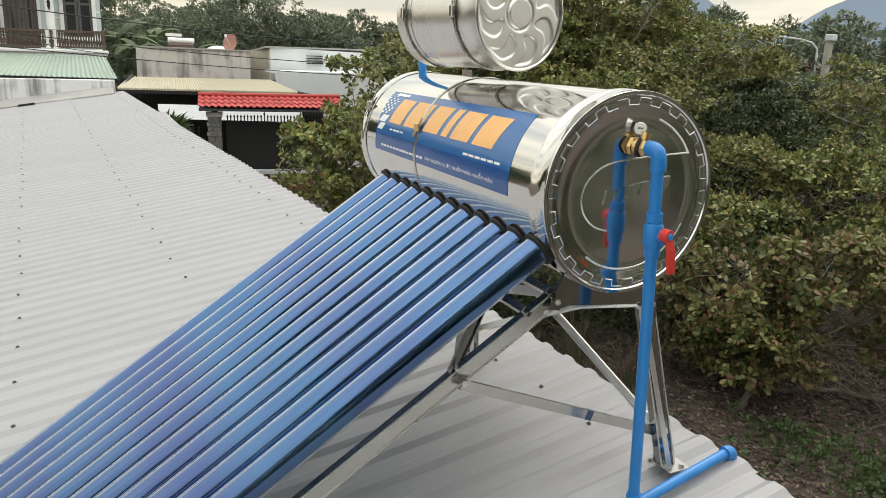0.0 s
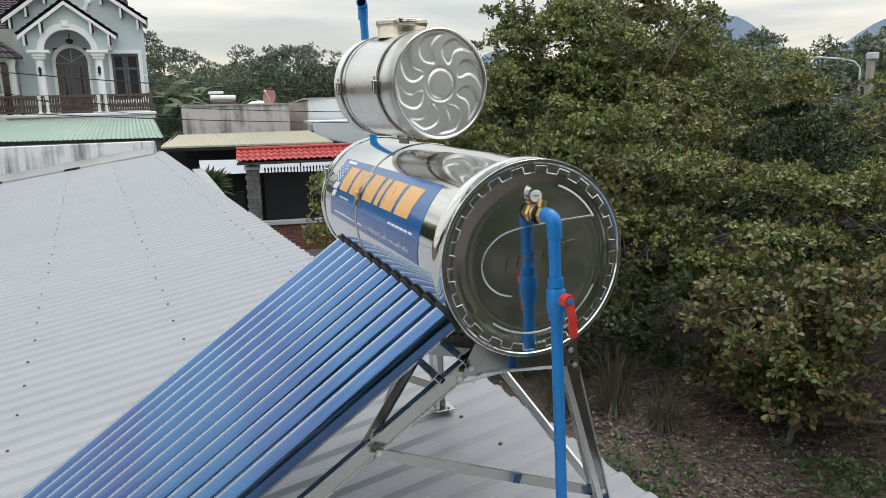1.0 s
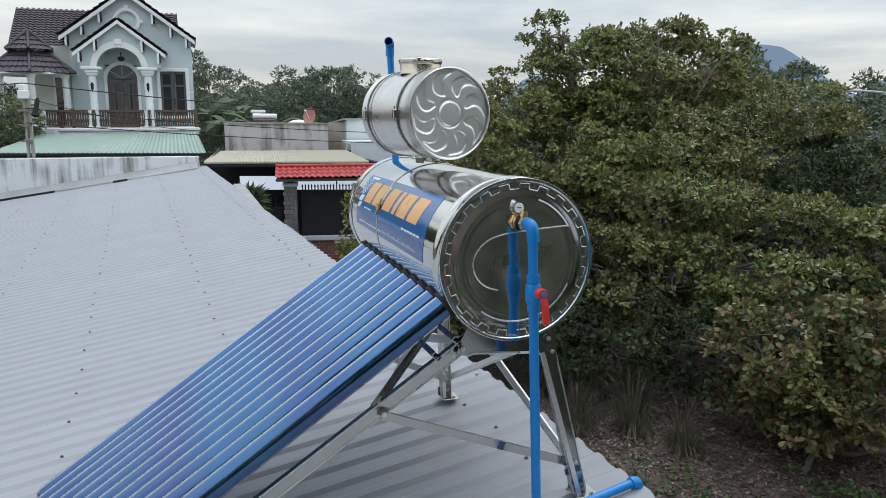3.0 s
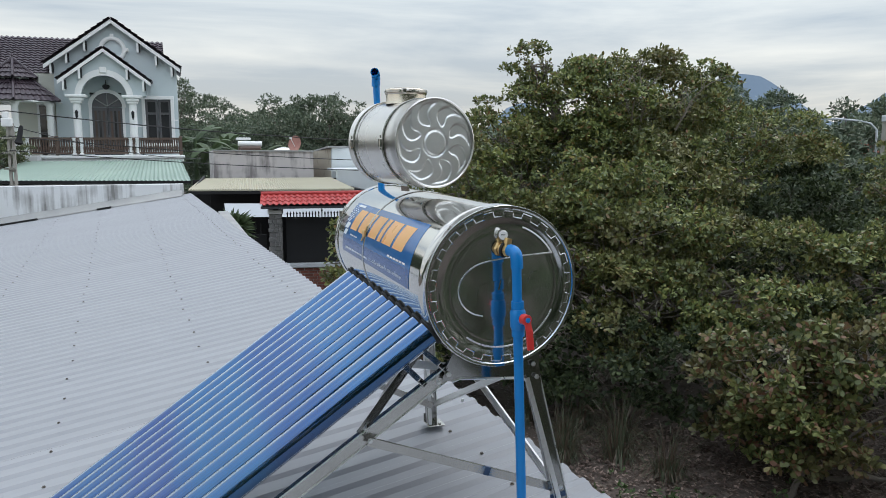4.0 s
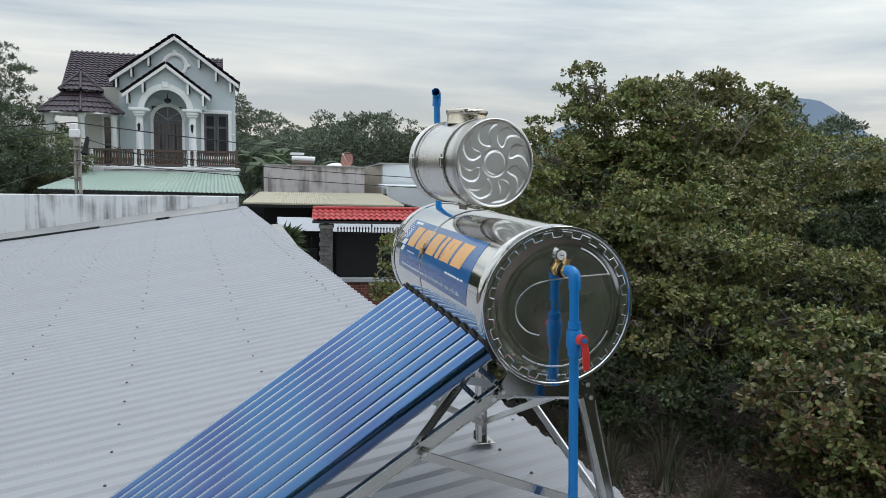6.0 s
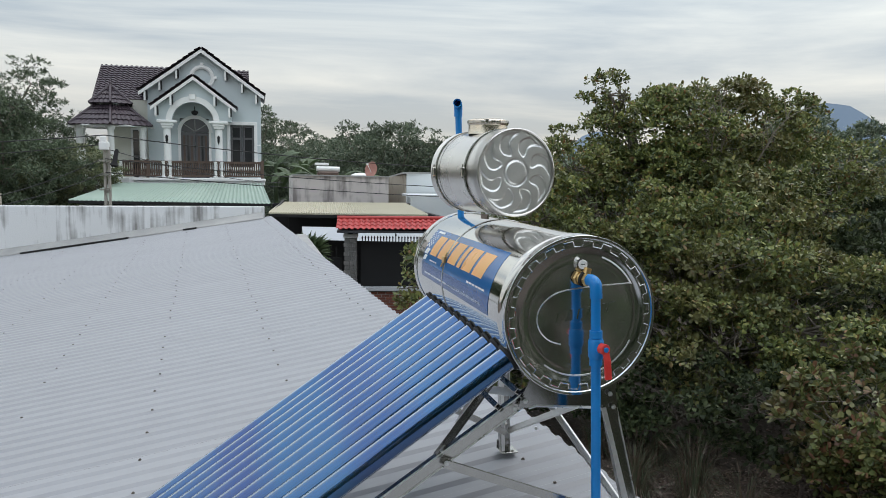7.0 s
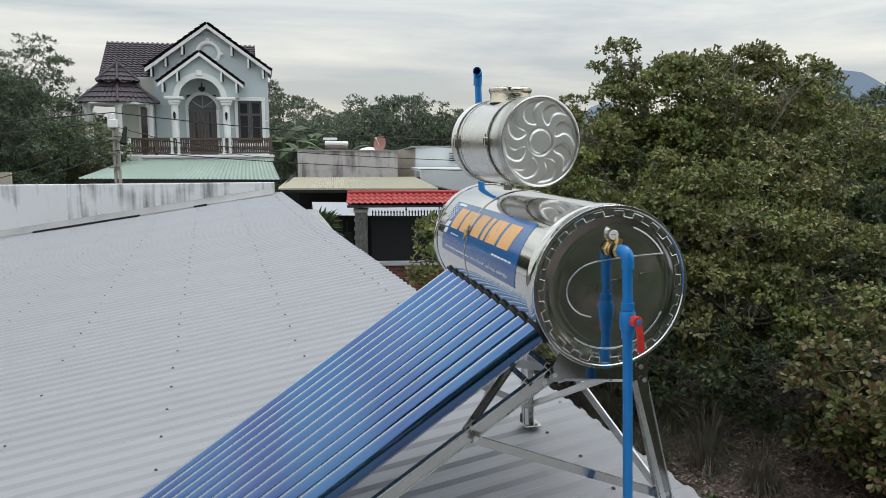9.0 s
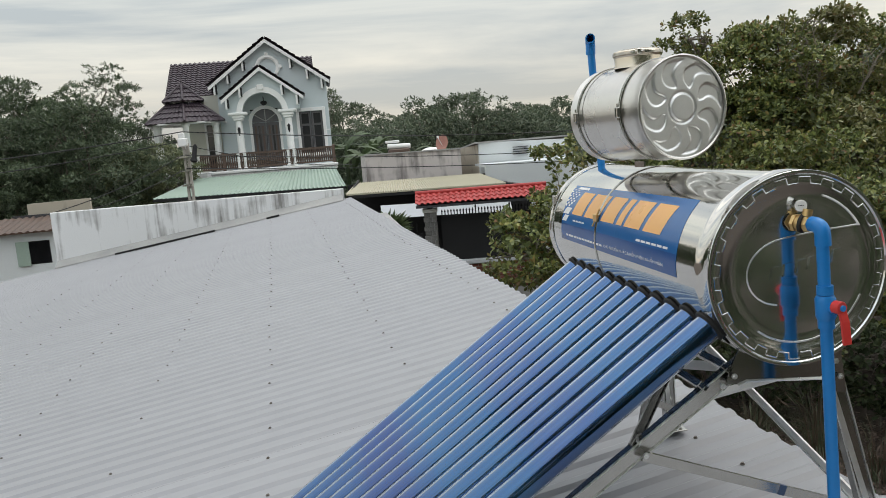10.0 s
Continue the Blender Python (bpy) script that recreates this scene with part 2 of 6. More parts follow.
def block(bm, centre, size, turn=None, bevel=0.0):
    """A box, with bevelled edges where asked."""
    m = Matrix.Translation(centre) @ (turn.to_4x4() if turn is not None else Matrix()) @ Matrix.Diagonal((*size, 1))
    made = bmesh.ops.create_cube(bm, size=1, matrix=m)["verts"]
    if bevel:
        edges = list({e for v in made for e in v.link_edges})
        bmesh.ops.bevel(bm, geom=edges, offset=bevel, segments=1, affect="EDGES", profile=0.5)
    return bm


def beam(bm, a, b, section, side):
    """Extrudes a closed 2D section (s, t) from a to b; s runs along side, t along the third way."""
    a, b = Vector(a), Vector(b)
    d = (b - a).normalized()
    s = Vector(side)
    s = (s - d * s.dot(d)).normalized()
    t = s.cross(d).normalized()
    ra = [bm.verts.new(a + s * x + t * y) for x, y in section]
    rb = [bm.verts.new(b + s * x + t * y) for x, y in section]
    n = len(section)
    for k in range(n):
        bm.faces.new((ra[k], ra[(k + 1) % n], rb[(k + 1) % n], rb[k]))
    bm.faces.new(ra)
    bm.faces.new(rb)
    return bm


def channel(w, h, g=0.003):
    """A folded C section: web w wide, flanges h deep, sheet g thick."""
    return [(-w / 2, 0), (w / 2, 0), (w / 2, h), (w / 2 - g, h), (w / 2 - g, g), (-w / 2 + g, g), (-w / 2 + g, h), (-w / 2, h)]


def rect(w, h):
    return [(-w / 2, -h / 2), (w / 2, -h / 2), (w / 2, h / 2), (-w / 2, h / 2)]


def prism(bm, outline, to_world, thick):
    """A flat outline (a, b) made thick: to_world(a, b, c) with c from 0 to thick."""
    f = [bm.verts.new(to_world(a, b, 0)) for a, b in outline]
    g = [bm.verts.new(to_world(a, b, thick)) for a, b in outline]
    n = len(outline)
    for k in range(n):
        bm.faces.new((f[k], f[(k + 1) % n], g[(k + 1) % n], g[k]))
    bm.faces.new(f)
    bm.faces.new(list(reversed(g)))
    return bm


def loose(name, verts, faces, mat, smooth=False):
    me = bpy.data.meshes.new(name)
    me.from_pydata(verts, [], faces)
    me.materials.append(mat)
    if smooth:
        me.polygons.foreach_set("use_smooth", [True] * len(me.polygons))
        me.set_sharp_from_angle(angle=radians(40))
    return me


# ---- the near roof ----
ROOF_TURN = radians(3.8)
ROOF_U = Vector((math.cos(ROOF_TURN), math.sin(ROOF_TURN), 0))
ROOF_V = Vector((math.sin(ROOF_TURN), -math.cos(ROOF_TURN), 0))
ROOF_O = Vector((0.10, 0.415, 0))


def roof_z(x, y):
    return 3.546 + 0.1452 * (y + 0.927) - 0.018 * (x + 2.581)


def on_roof(u, v, lift=0.0):
    p = ROOF_O + ROOF_U * u + ROOF_V * v
    return Vector((p.x, p.y, roof_z(p.x, p.y) + lift))


RIB = 0.125


def roof_sheet_mesh(ribs, length):
    """One sheet of trapezoid-ribbed steel: ribs side by side, length down the slope, in its own place."""
    prof = [(0.0, 0.0), (0.034, 0.0), (0.056, 0.0112), (0.088, 0.0112), (0.110, 0.0)]
    xs = [(k * RIB + a, b) for k in range(ribs) for a, b in prof] + [(ribs * RIB, 0.0)]
    vs, fs = [], []
    rows = [length * k / 12 for k in range(13)]
    n = len(xs)
    for v in rows:
        for a, b in xs:
            p = ROOF_U * a + ROOF_V * v
            vs.append((p.x, p.y, 0.1452 * p.y - 0.018 * p.x + b))
    for r in range(len(rows) - 1):
        for k in range(n - 1):
            fs.append((r * n + k, r * n + k + 1, (r + 1) * n + k + 1, (r + 1) * n + k))
    under = len(vs)
    for k in range(n):
        vs.append((vs[k][0], vs[k][1], vs[k][2] - 0.0025))
    for k in range(n - 1):
        fs.append((k + 1, k, under + k, under + k + 1))
    return loose("roof_sheet", vs, fs, roof_zinc)


metal_roof = thing("metal_roof", on_roof(-7, 4), "pale grey ribbed steel roof sloping up to a scalloped edge", "roof", kind="structure")
sheet_me = roof_sheet_mesh(8, 9.6)
random.seed(4)
for i in range(-15, 3):
    put("roof_sheet", sheet_me, metal_roof, at=on_roof(i * 8 * RIB - 0.1, random.uniform(-0.008, 0.008), 0.0004 * (i % 2)))


def screw_mesh():
    bm = bmesh.new()
    lathe(bm, [(0.0085, 0.0), (0.0085, 0.0018), (0.0055, 0.0022), (0.0055, 0.0065), (0.0, 0.0065)], (0, 0, 0), (0, 0, 1), seg=6)
    return finish(bm, "roof_screw", screw_mat)


screw_me = screw_mesh()
for row, v in enumerate((0.205, 0.985, 1.725, 2.47, 3.22, 3.96, 4.70)):
    step = 2 if row == 0 else 3
    for k in range(-112, 12, step):
        if random.random() < 0.07:
            continue
        u = k * RIB + 0.072 - 0.1
        put("roof_screw", screw_me, metal_roof, at=on_roof(u + random.uniform(-0.012, 0.012), v + random.uniform(-0.012, 0.012), 0.0118))


# ---- solar water heater ----
TC = Vector((0, -0.02, 4.435))   # tank axis
TR = 0.2255
heater = thing("solar_water_heater", (-0.7, -0.4, 3.62), "stainless solar water heater with blue glass tubes on ribbed roof", "water heater")


bm = bmesh.new()
lathe(bm, [(TR, 0.0), (TR, 0.4), (TR, 0.8), (TR, 1.16)], (-1.27, TC.y, TC.z), (1, 0, 0), seg=128)
tank_shell = part("tank_shell", bm, steel, heater, "mirror-polished stainless tank shell")
for x0, x1, nm in ((-0.150, -0.083, "near"), (-1.295, -1.245, "far")):
    bm = bmesh.new()
    L = x1 - x0
    lathe(bm, [(TR + 0.0005, 0), (TR + 0.0035, 0.004), (TR + 0.0035, 0.016), (TR + 0.0015, 0.020), (TR + 0.0015, L - 0.008), (TR + 0.0026, L - 0.005), (TR + 0.0026, L)],
          (x0, TC.y, TC.z), (1, 0, 0), seg=128)
    band = part("end_band", bm, steel, heater)
    bm = bmesh.new()
    lathe(bm, [(TR + 0.0026, L), (TR + 0.0020, L + 0.0012), (TR - 0.0010, L + 0.0014), (TR - 0.0040, L + 0.0010), (TR - 0.006, L)], (x0, TC.y, TC.z), (1, 0, 0), seg=128)
    part("rolled_lip", bm, steel_cap, band)
bm = bmesh.new()
lathe(bm, [(TR - 0.0055, 0.001), (TR - 0.008, -0.002), (0.188, -0.002), (0.185, -0.0035), (0.150, -0.002), (0, -0.002)], (-0.083, TC.y, TC.z), (1, 0, 0), seg=128)
end_plate = part("end_plate", bm, steel_cap, heater, "dark mirror-like round end plate with pressed beads")
bm = bmesh.new()
lathe(bm, [(TR - 0.004, 0.0), (0.0, 0.004)], (-1.290, TC.y, TC.z), (-1, 0, 0), seg=96)
part("end_plate", bm, steel, heater)

# pressed beads on the end plate: a notched ring and a broken round line
teeth, path = 22, []
for k in range(teeth):
    a = 2 * math.pi * k / teeth
    w = 2 * math.pi / teeth
    for f, r in ((0.0, 0.2125), (0.46, 0.2125), (0.50, 0.198), (0.96, 0.198)):
        ang = a + w * f
        path.append(Vector((-0.0858, TC.y + r * math.cos(ang), TC.z + r * math.sin(ang))))
path.append(path[0])
for k in range(teeth):
    bm = bmesh.new()
    sweep(bm, path[4 * k:4 * k + 5], 0.0021, seg=8)
    part("notched_bead", bm, steel_cap, end_plate)
bm = bmesh.new()
face = lambda y, z: Vector((-0.0862, TC.y + y, TC.z + z))
arcs = [[face(0.176 * math.cos(radians(a)), 0.176 * math.sin(radians(a))) for a in range(30, 71, 5)],
        [face(0.152, 0.090), face(0.06, 0.085), face(-0.02, 0.078), face(-0.07, 0.068), face(-0.10, 0.052), face(-0.122, 0.028), face(-0.131, 0.0), face(-0.127, -0.028), face(-0.112, -0.052), face(-0.088, -0.070), face(-0.058, -0.079)],
        [face(0.172 * math.cos(radians(a)), 0.172 * math.sin(radians(a))) for a in range(-128, -21, 6)]]


def smooth_line(pts, n=5):
    """Rounds a broken line off through its points."""
    out = []
    for i in range(len(pts) - 1):
        a, b, c, d = pts[max(i - 1, 0)], pts[i], pts[i + 1], pts[min(i + 2, len(pts) - 1)]
        for k in range(n):
            t = k / n
            out.append(0.5 * (2 * b + (c - a) * t + (2 * a - 5 * b + 4 * c - d) * t ** 2 + (3 * b - a - 3 * c + d) * t ** 3))
    return out + [pts[-1]]


for arc in arcs:
    sweep(bm, smooth_line(arc), 0.0026, seg=8)
part("pressed_line", bm, steel_bead, end_plate)
for k in range(6):
    bm = bmesh.new()
    y = -0.075 + k * 0.030 + (0.004 if k > 1 else 0)
    z = -0.004 + k * 0.0052
    o = [(y, z - 0.014), (y + 0.020, z - 0.011), (y + 0.026, z + 0.017), (y + 0.006, z + 0.014)]
    prism(bm, o, lambda a, b, c: face(a, b) + Vector((c, 0, 0)), 0.006)
    part("embossed_mark", bm, steel_cap, end_plate, "embossed plain block of the maker's mark")


# sticker on the shell, laid on the curve: x along the tank, angle above the level on the side of the tubes
def on_shell(x, deg, lift=0.0008):
    a = math.pi - radians(deg)
    r = TR + lift
    return Vector((x, TC.y + r * math.cos(a), TC.z + r * math.sin(a)))


def shell_patch(bm, x0, x1, d0, d1, lift, nx=4, nd=16, slant=0.0):
    g = [[bm.verts.new(on_shell(x0 + (x1 - x0) * i / nx + slant * (d0 + (d1 - d0) * j / nd - d0), d0 + (d1 - d0) * j / nd, lift)) for j in range(nd + 1)] for i in range(nx + 1)]
    for i in range(nx):
        for j in range(nd):
            bm.faces.new((g[i][j], g[i + 1][j], g[i + 1][j + 1], g[i][j + 1]))


bm = bmesh.new()
shell_patch(bm, -1.150, -0.242, -5.5, 46.6, 0.0006)
sticker = part("sticker", bm, sticker_blue, heater, "blue advertising sticker with orange and white print")
bm = bmesh.new()
shell_patch(bm, -1.148, -0.244, -5.3, 9.0, 0.0010)
part("sticker_band", bm, sticker_dark, sticker)
# plain slanted blocks where the maker's mark is printed
bm = bmesh.new()
sl = 0.0016


def mark(x0, x1, d0, d1):
    d0, d1 = 1.5 + d0 * 0.9, 1.5 + d1 * 0.9
    shell_patch(bm, x0 + sl * (d0 - 19), x1 + sl * (d0 - 19), d0, d1, 0.0014, nx=2, nd=6, slant=sl)


for x, w in ((-1.055, 0.105), (-0.930, 0.130), (-0.778, 0.105), (-0.650, 0.040), (-0.592, 0.110), (-0.460, 0.110)):
    bm = bmesh.new()
    mark(x, x + w, 19, 43)
    part("printed_block", bm, sticker_orange, sticker, "orange slanted block of the maker's mark")

def bar(x0, x1, d0, d1, nx=1, nd=2, slant=0.0):
    bm = bmesh.new()
    shell_patch(bm, x0, x1, d0, d1, 0.0014, nx, nd, slant)
    part("printed_bar", bm, sticker_white, sticker)


for i in range(7):
    for j in range(9):
        if (i + j) % 2 == 0 and i * 1.2 + abs(j - 5) < 8:
            bar(-1.146 + i * 0.016, -1.132 + i * 0.016, 25 + j * 2.3, 25 + (j + 1) * 2.1)
bar(-1.146, -1.10, 11.5, 17, 2, 4, 0.004)
bar(-1.146, -1.09, 18, 24, 2, 4, 0.004)
bar(-1.10, -1.00, 42.5, 45, 2, 3)
for k in range(13):
    bar(-1.09 + k * 0.027, -1.09 + k * 0.027 + 0.021, -1.3, 0.4)
for k in range(6):
    bar(-0.49 + k * 0.034, -0.49 + k * 0.034 + 0.028, 10.6, 12.2)
for k in range(4):
    bar(-1.03 + k * 0.03, -1.03 + k * 0.03 + 0.024, 12.6, 14.0)


def shell_text(words, x0, x1, d0, d1):
    """Flat letters bent onto the shell between two places along it."""
    cu = bpy.data.curves.new("print", "FONT")
    cu.body, cu.size, cu.resolution_u = words, 1.0, 2
    tmp = bpy.data.objects.new("print", cu)
    scene.collection.objects.link(tmp)
    bpy.context.view_layer.update()
    me = bpy.data.meshes.new_from_object(tmp.evaluated_get(bpy.context.evaluated_depsgraph_get()))
    bpy.data.objects.remove(tmp)
    n = len(me.vertices)
    co = np.empty(n * 3)
    me.vertices.foreach_get("co", co)
    co = co.reshape(-1, 3)
    wide = co[:, 0].max()
    out = np.array([on_shell(x0 + (x1 - x0) * x / wide, d0 + (d1 - d0) * y / 0.75, 0.0016) for x, y, _ in co])
    me.vertices.foreach_set("co", out.ravel())
    me.update()
    me.materials.clear()
    me.materials.append(sticker_white)
    return me


put("printed_words", shell_text("CHO NGUỒN NƯỚC NHIỄM PHÈN, NHIỄM MẶN", -0.730, -0.315, -1.2, 1.3), sticker)

# strap with its clamp
bm = bmesh.new()
lathe(bm, [(TR + 0.0004, 0), (TR + 0.0022, 0.001), (TR + 0.0022, 0.013), (TR + 0.0004, 0.014)], (-0.812, TC.y, TC.z), (1, 0, 0), seg=128)
strap = part("strap", bm, steel_frame, heater, "thin steel strap round the tank")
bm = bmesh.new()
p = on_shell(-0.805, 20, 0.008)
block(bm, p, (0.030, 0.010, 0.024), bevel=0.002)
sweep(bm, (on_shell(-0.819, 13, 0.007), on_shell(-0.793, 27, 0.010)), 0.0032, seg=8)
part("clamp", bm, brass, strap)
bm = bmesh.new()
block(bm, on_shell(-1.275, 28, 0.008), (0.024, 0.012, 0.030), bevel=0.002)
sweep(bm, (on_shell(-1.275, 18, 0.008), on_shell(-1.275, 38, 0.008)), 0.003, seg=8)
part("clamp", bm, steel_frame, heater)

# twelve glass tubes, each with its rubber dust ring
PITCH, X0, TUBE_R = 0.0867, -0.156, 0.0345
SLOPE = math.atan(0.690)
TD = Vector((0, -math.cos(SLOPE), -math.sin(SLOPE)))
TOP = Vector((0, -0.198, 4.314))
L = 1.53


def tube_mesh(name, r, length, mat):
    """A long tube with a rounded closed lower end."""
    bm = bmesh.new()
    prof = [(r, length * k / 20) for k in range(20)]
    prof += [(r * math.cos(radians(a)), length - r + r * math.sin(radians(a))) for a in (0, 25, 50, 70)] + [(0.0, length)]
    lathe(bm, prof, TOP, TD, seg=48)
    return finish(bm, name, mat)


tube_me = tube_mesh("glass_tube", TUBE_R, L, tube_mat)
bm = bmesh.new()
lathe(bm, [(TUBE_R + 0.0002, 0.0190), (TUBE_R + 0.0040, 0.0185), (TUBE_R + 0.0082, 0.0150), (TUBE_R + 0.0078, 0.0105), (TUBE_R + 0.0020, 0.0085), (TUBE_R + 0.0020, 0.0060), (TUBE_R + 0.0050, 0.0045), (TUBE_R + 0.0055, 0.0005), (TUBE_R + 0.0030, -0.0030), (TUBE_R - 0.004, -0.004), (TUBE_R - 0.004, -0.02)], TOP, TD, seg=28)
seal_me = finish(bm, "dust_ring", rubber)
for k in range(12):
    glass = put("glass_tube", tube_me, heater, at=(X0 - PITCH * k, 0, 0))
    put("dust_ring", seal_me, glass, at=(X0 - PITCH * k, 0, 0))

# stand: two side frames, cross braces and a tube rack
FX = (-0.150, -0.985)
for fx in FX:
    inner = -1 if fx > -0.5 else 1
    foot_y, rear_y = -1.235, (0.215 if fx > -0.5 else 0.085)
    top_y = 0.098 if fx > -0.5 else 0.060
    bm = bmesh.new()
    beam(bm, (fx, -0.115, 4.212), (fx, foot_y, roof_z(fx, foot_y) + 0.012), channel(0.037, 0.022), (0, 0.663, -1))
    rail = part("front_rail", bm, steel_frame, heater)
    rs = Vector((0, 0.5526, -0.8335))
    for off in (-0.0175, 0.0175):
        bm = bmesh.new()
        sweep(bm, (Vector((fx + 0.001, -0.125, 4.205)) + rs * off, Vector((fx + 0.001, foot_y, roof_z(fx, foot_y) + 0.012)) + rs * off), 0.0024, seg=6)
        part("folded_edge", bm, steel_bead, rail)
    bm = bmesh.new()
    beam(bm, (fx, top_y, 4.205), (fx + 0.03 * (1 if fx > -0.5 else -1), rear_y, roof_z(fx, rear_y) + 0.022), channel(0.042, 0.024), (0, 1, 0.2))
    leg = part("rear_leg", bm, steel_web, heater)
    # saddle plate under the tank
    out = [(-0.182, 4.166), (-0.150, 4.160), (-0.128, 4.168), (0.070, 4.150), (0.086, 4.140), (0.092, 4.110), (0.135, 4.105), (0.122, 4.200), (0.128, 4.262)]
    out += [(TC.y + (TR + 0.001) * math.cos(radians(a)), TC.z + (TR + 0.001) * math.sin(radians(a))) for a in range(-44, -126, -8)]
    out += [(-0.168, 4.205)]
    bm = bmesh.new()
    prism(bm, out, lambda a, b, c: Vector((fx + 0.012 + c, a, b)), 0.003)
    part("saddle_plate", bm, steel_web, heater)
    bm = bmesh.new()
    sweep(bm, [(fx + 0.014, -0.150, 4.160), (fx + 0.014, -0.128, 4.166), (fx + 0.014, 0.068, 4.148), (fx + 0.014, 0.084, 4.138), (fx + 0.014, 0.092, 4.105)], 0.0045, seg=8)
    part("plate_edge", bm, steel_bead, heater)
    bm = bmesh.new()
    beam(bm, (fx + 0.002 * inner, -0.418, 4.034), (fx + 0.285 * inner, -0.150, 4.178), channel(0.024, 0.010), (0, 1, -0.5))
    part("strut", bm, steel_web, heater)
    for off in (-0.021, 0.021):
        bm = bmesh.new()
        sweep(bm, ((fx + 0.003, top_y + off, 4.200), (fx + 0.03 * (1 if fx > -0.5 else -1) + 0.003, rear_y + off, roof_z(fx, rear_y) + 0.022)), 0.0022, seg=6)
        part("folded_edge", bm, steel_bead, leg)
    bm = bmesh.new()
    beam(bm, (fx + 0.026, top_y - 0.018, 4.150), (fx + 0.026 + 0.03 * (1 if fx > -0.5 else -1), rear_y - 0.016, roof_z(fx, rear_y) + 0.03), rect(0.014, 0.003), (0, 1, 0))
    part("leg_flange", bm, steel_satin, leg)
    bm = bmesh.new()
    beam(bm, (fx + 0.024, -0.400, 4.018), (fx + 0.010, rear_y - 0.010, 3.777), channel(0.024, 0.010), (0, 0.36, 1))
    side_bar = part("side_bar", bm, steel_frame, heater)
    if fx > -0.5:
        bm = bmesh.new()
        p0, p1 = Vector((fx + 0.024, -0.400, 4.018)), Vector((fx + 0.010, 0.205, 3.777))
        beam(bm, p0.lerp(p1, 0.578), p0.lerp(p1, 0.606), [(-0.0125, -0.0012), (0.0125, -0.0012), (0.0125, 0.0112), (-0.0125, 0.0112)], (0, 0.36, 1))
        part("tape_wrap", bm, blue_tape, side_bar)
        bm = bmesh.new()
        beam(bm, (fx + 0.024, 0.190, 3.775), (fx + 0.025, 0.193, 3.758), rect(0.0525, 0.006), (0, 1, 0.2))
        part("tape_wrap", bm, blue_tape, leg)
    bm = bmesh.new()
    z = roof_z(fx, rear_y) + 0.021
    ex = fx + 0.03 * (1 if fx > -0.5 else -1)
    block(bm, (ex, rear_y + 0.01, z + 0.004), (0.075, 0.070, 0.005), bevel=0.001)
    block(bm, (ex - 0.028, rear_y, z + 0.022), (0.004, 0.055, 0.036), bevel=0.001)
    for sx in (-0.024, 0.024):
        lathe(bm, [(0.007, 0), (0.007, 0.008), (0, 0.008)], (ex + sx, rear_y + 0.024, z + 0.006), (0, 0, 1), seg=6)
    part("foot_plate", bm, steel_frame, heater)
    bm = bmesh.new()
    block(bm, (fx, foot_y - 0.01, roof_z(fx, foot_y) + 0.024), (0.070, 0.075, 0.006), bevel=0.001)
    part("foot_plate", bm, steel_frame, heater)
    for y, z in ((-0.165, 4.185), (-0.195, 4.165), (0.100, 4.190), (0.112, 4.150), (-0.395, 4.020), (0.198, 3.792)):
        bm = bmesh.new()
        lathe(bm, [(0.0075, 0), (0.0075, 0.005), (0.004, 0.005), (0.004, 0.009), (0, 0.009)], (fx + 0.0225, y, z), (1, 0, 0), seg=6)
        part("bolt", bm, steel_bead, heater)
# cross pieces between the side frames
for a, b, w in (((-0.150, 0.200, 3.782), (-0.985, 0.060, 4.175), 0.022), ((-0.985, 0.085, 3.785), (-0.150, 0.090, 4.185), 0.022), ((-0.150, -0.400, 4.032), (-0.985, 0.06, 4.16), 0.026), ((-0.985, -0.400, 4.032), (-0.150, 0.06, 4.16), 0.026)):
    bm = bmesh.new()
    beam(bm, a, b, channel(w, 0.012), (0, 0.4, 1))
    part("cross_brace", bm, steel_satin, heater)
for y, z in ((-0.185, 4.200), (-0.245, 4.160)):
    bm = bmesh.new()
    beam(bm, (-0.135, y, z), (-1.000, y, z), channel(0.030, 0.016), (0, 0.7, -0.7))
    part("cross_channel", bm, steel_frame, heater)
bm = bmesh.new()
end = TOP + TD * (L - 0.02) + Vector((0, 0.012, -0.03))
beam(bm, (-0.105, end.y, end.z + 0.012), (-1.160, end.y, end.z + 0.012), channel(0.060, 0.020), (0, 0.82, 0.57))
part("tube_rack", bm, steel_frame, heater)

# ---- auxiliary tank on top ----
AX = Vector((-math.cos(radians(10)), -math.sin(radians(10)), 0))
A0 = Vector((-0.562, -0.052, 4.835))
AR, AL = 0.1480, 0.385
aux = thing("auxiliary_tank", A0 + AX * 0.2 - Vector((0, 0, 0.15)), "small stainless header tank lying on top of the heater tank", "tank")
bm = bmesh.new()
lathe(bm, [(AR - 0.002, 0.002), (AR - 0.002, 0.05), (AR - 0.002, 0.15), (AR - 0.002, AL)], A0, AX, seg=96)
part("shell", bm, steel_aux, aux)
for h0, sgn in ((0.0, 1), (AL, -1)):
    bm = bmesh.new()
    lathe(bm, [(AR - 0.007, -0.001), (AR - 0.003, -0.004), (AR + 0.001, -0.002), (AR + 0.001, 0.004), (AR - 0.001, 0.007), (AR - 0.001, 0.07)], A0 + AX * h0, AX * sgn, seg=96)
    part("rim", bm, steel_aux, aux)
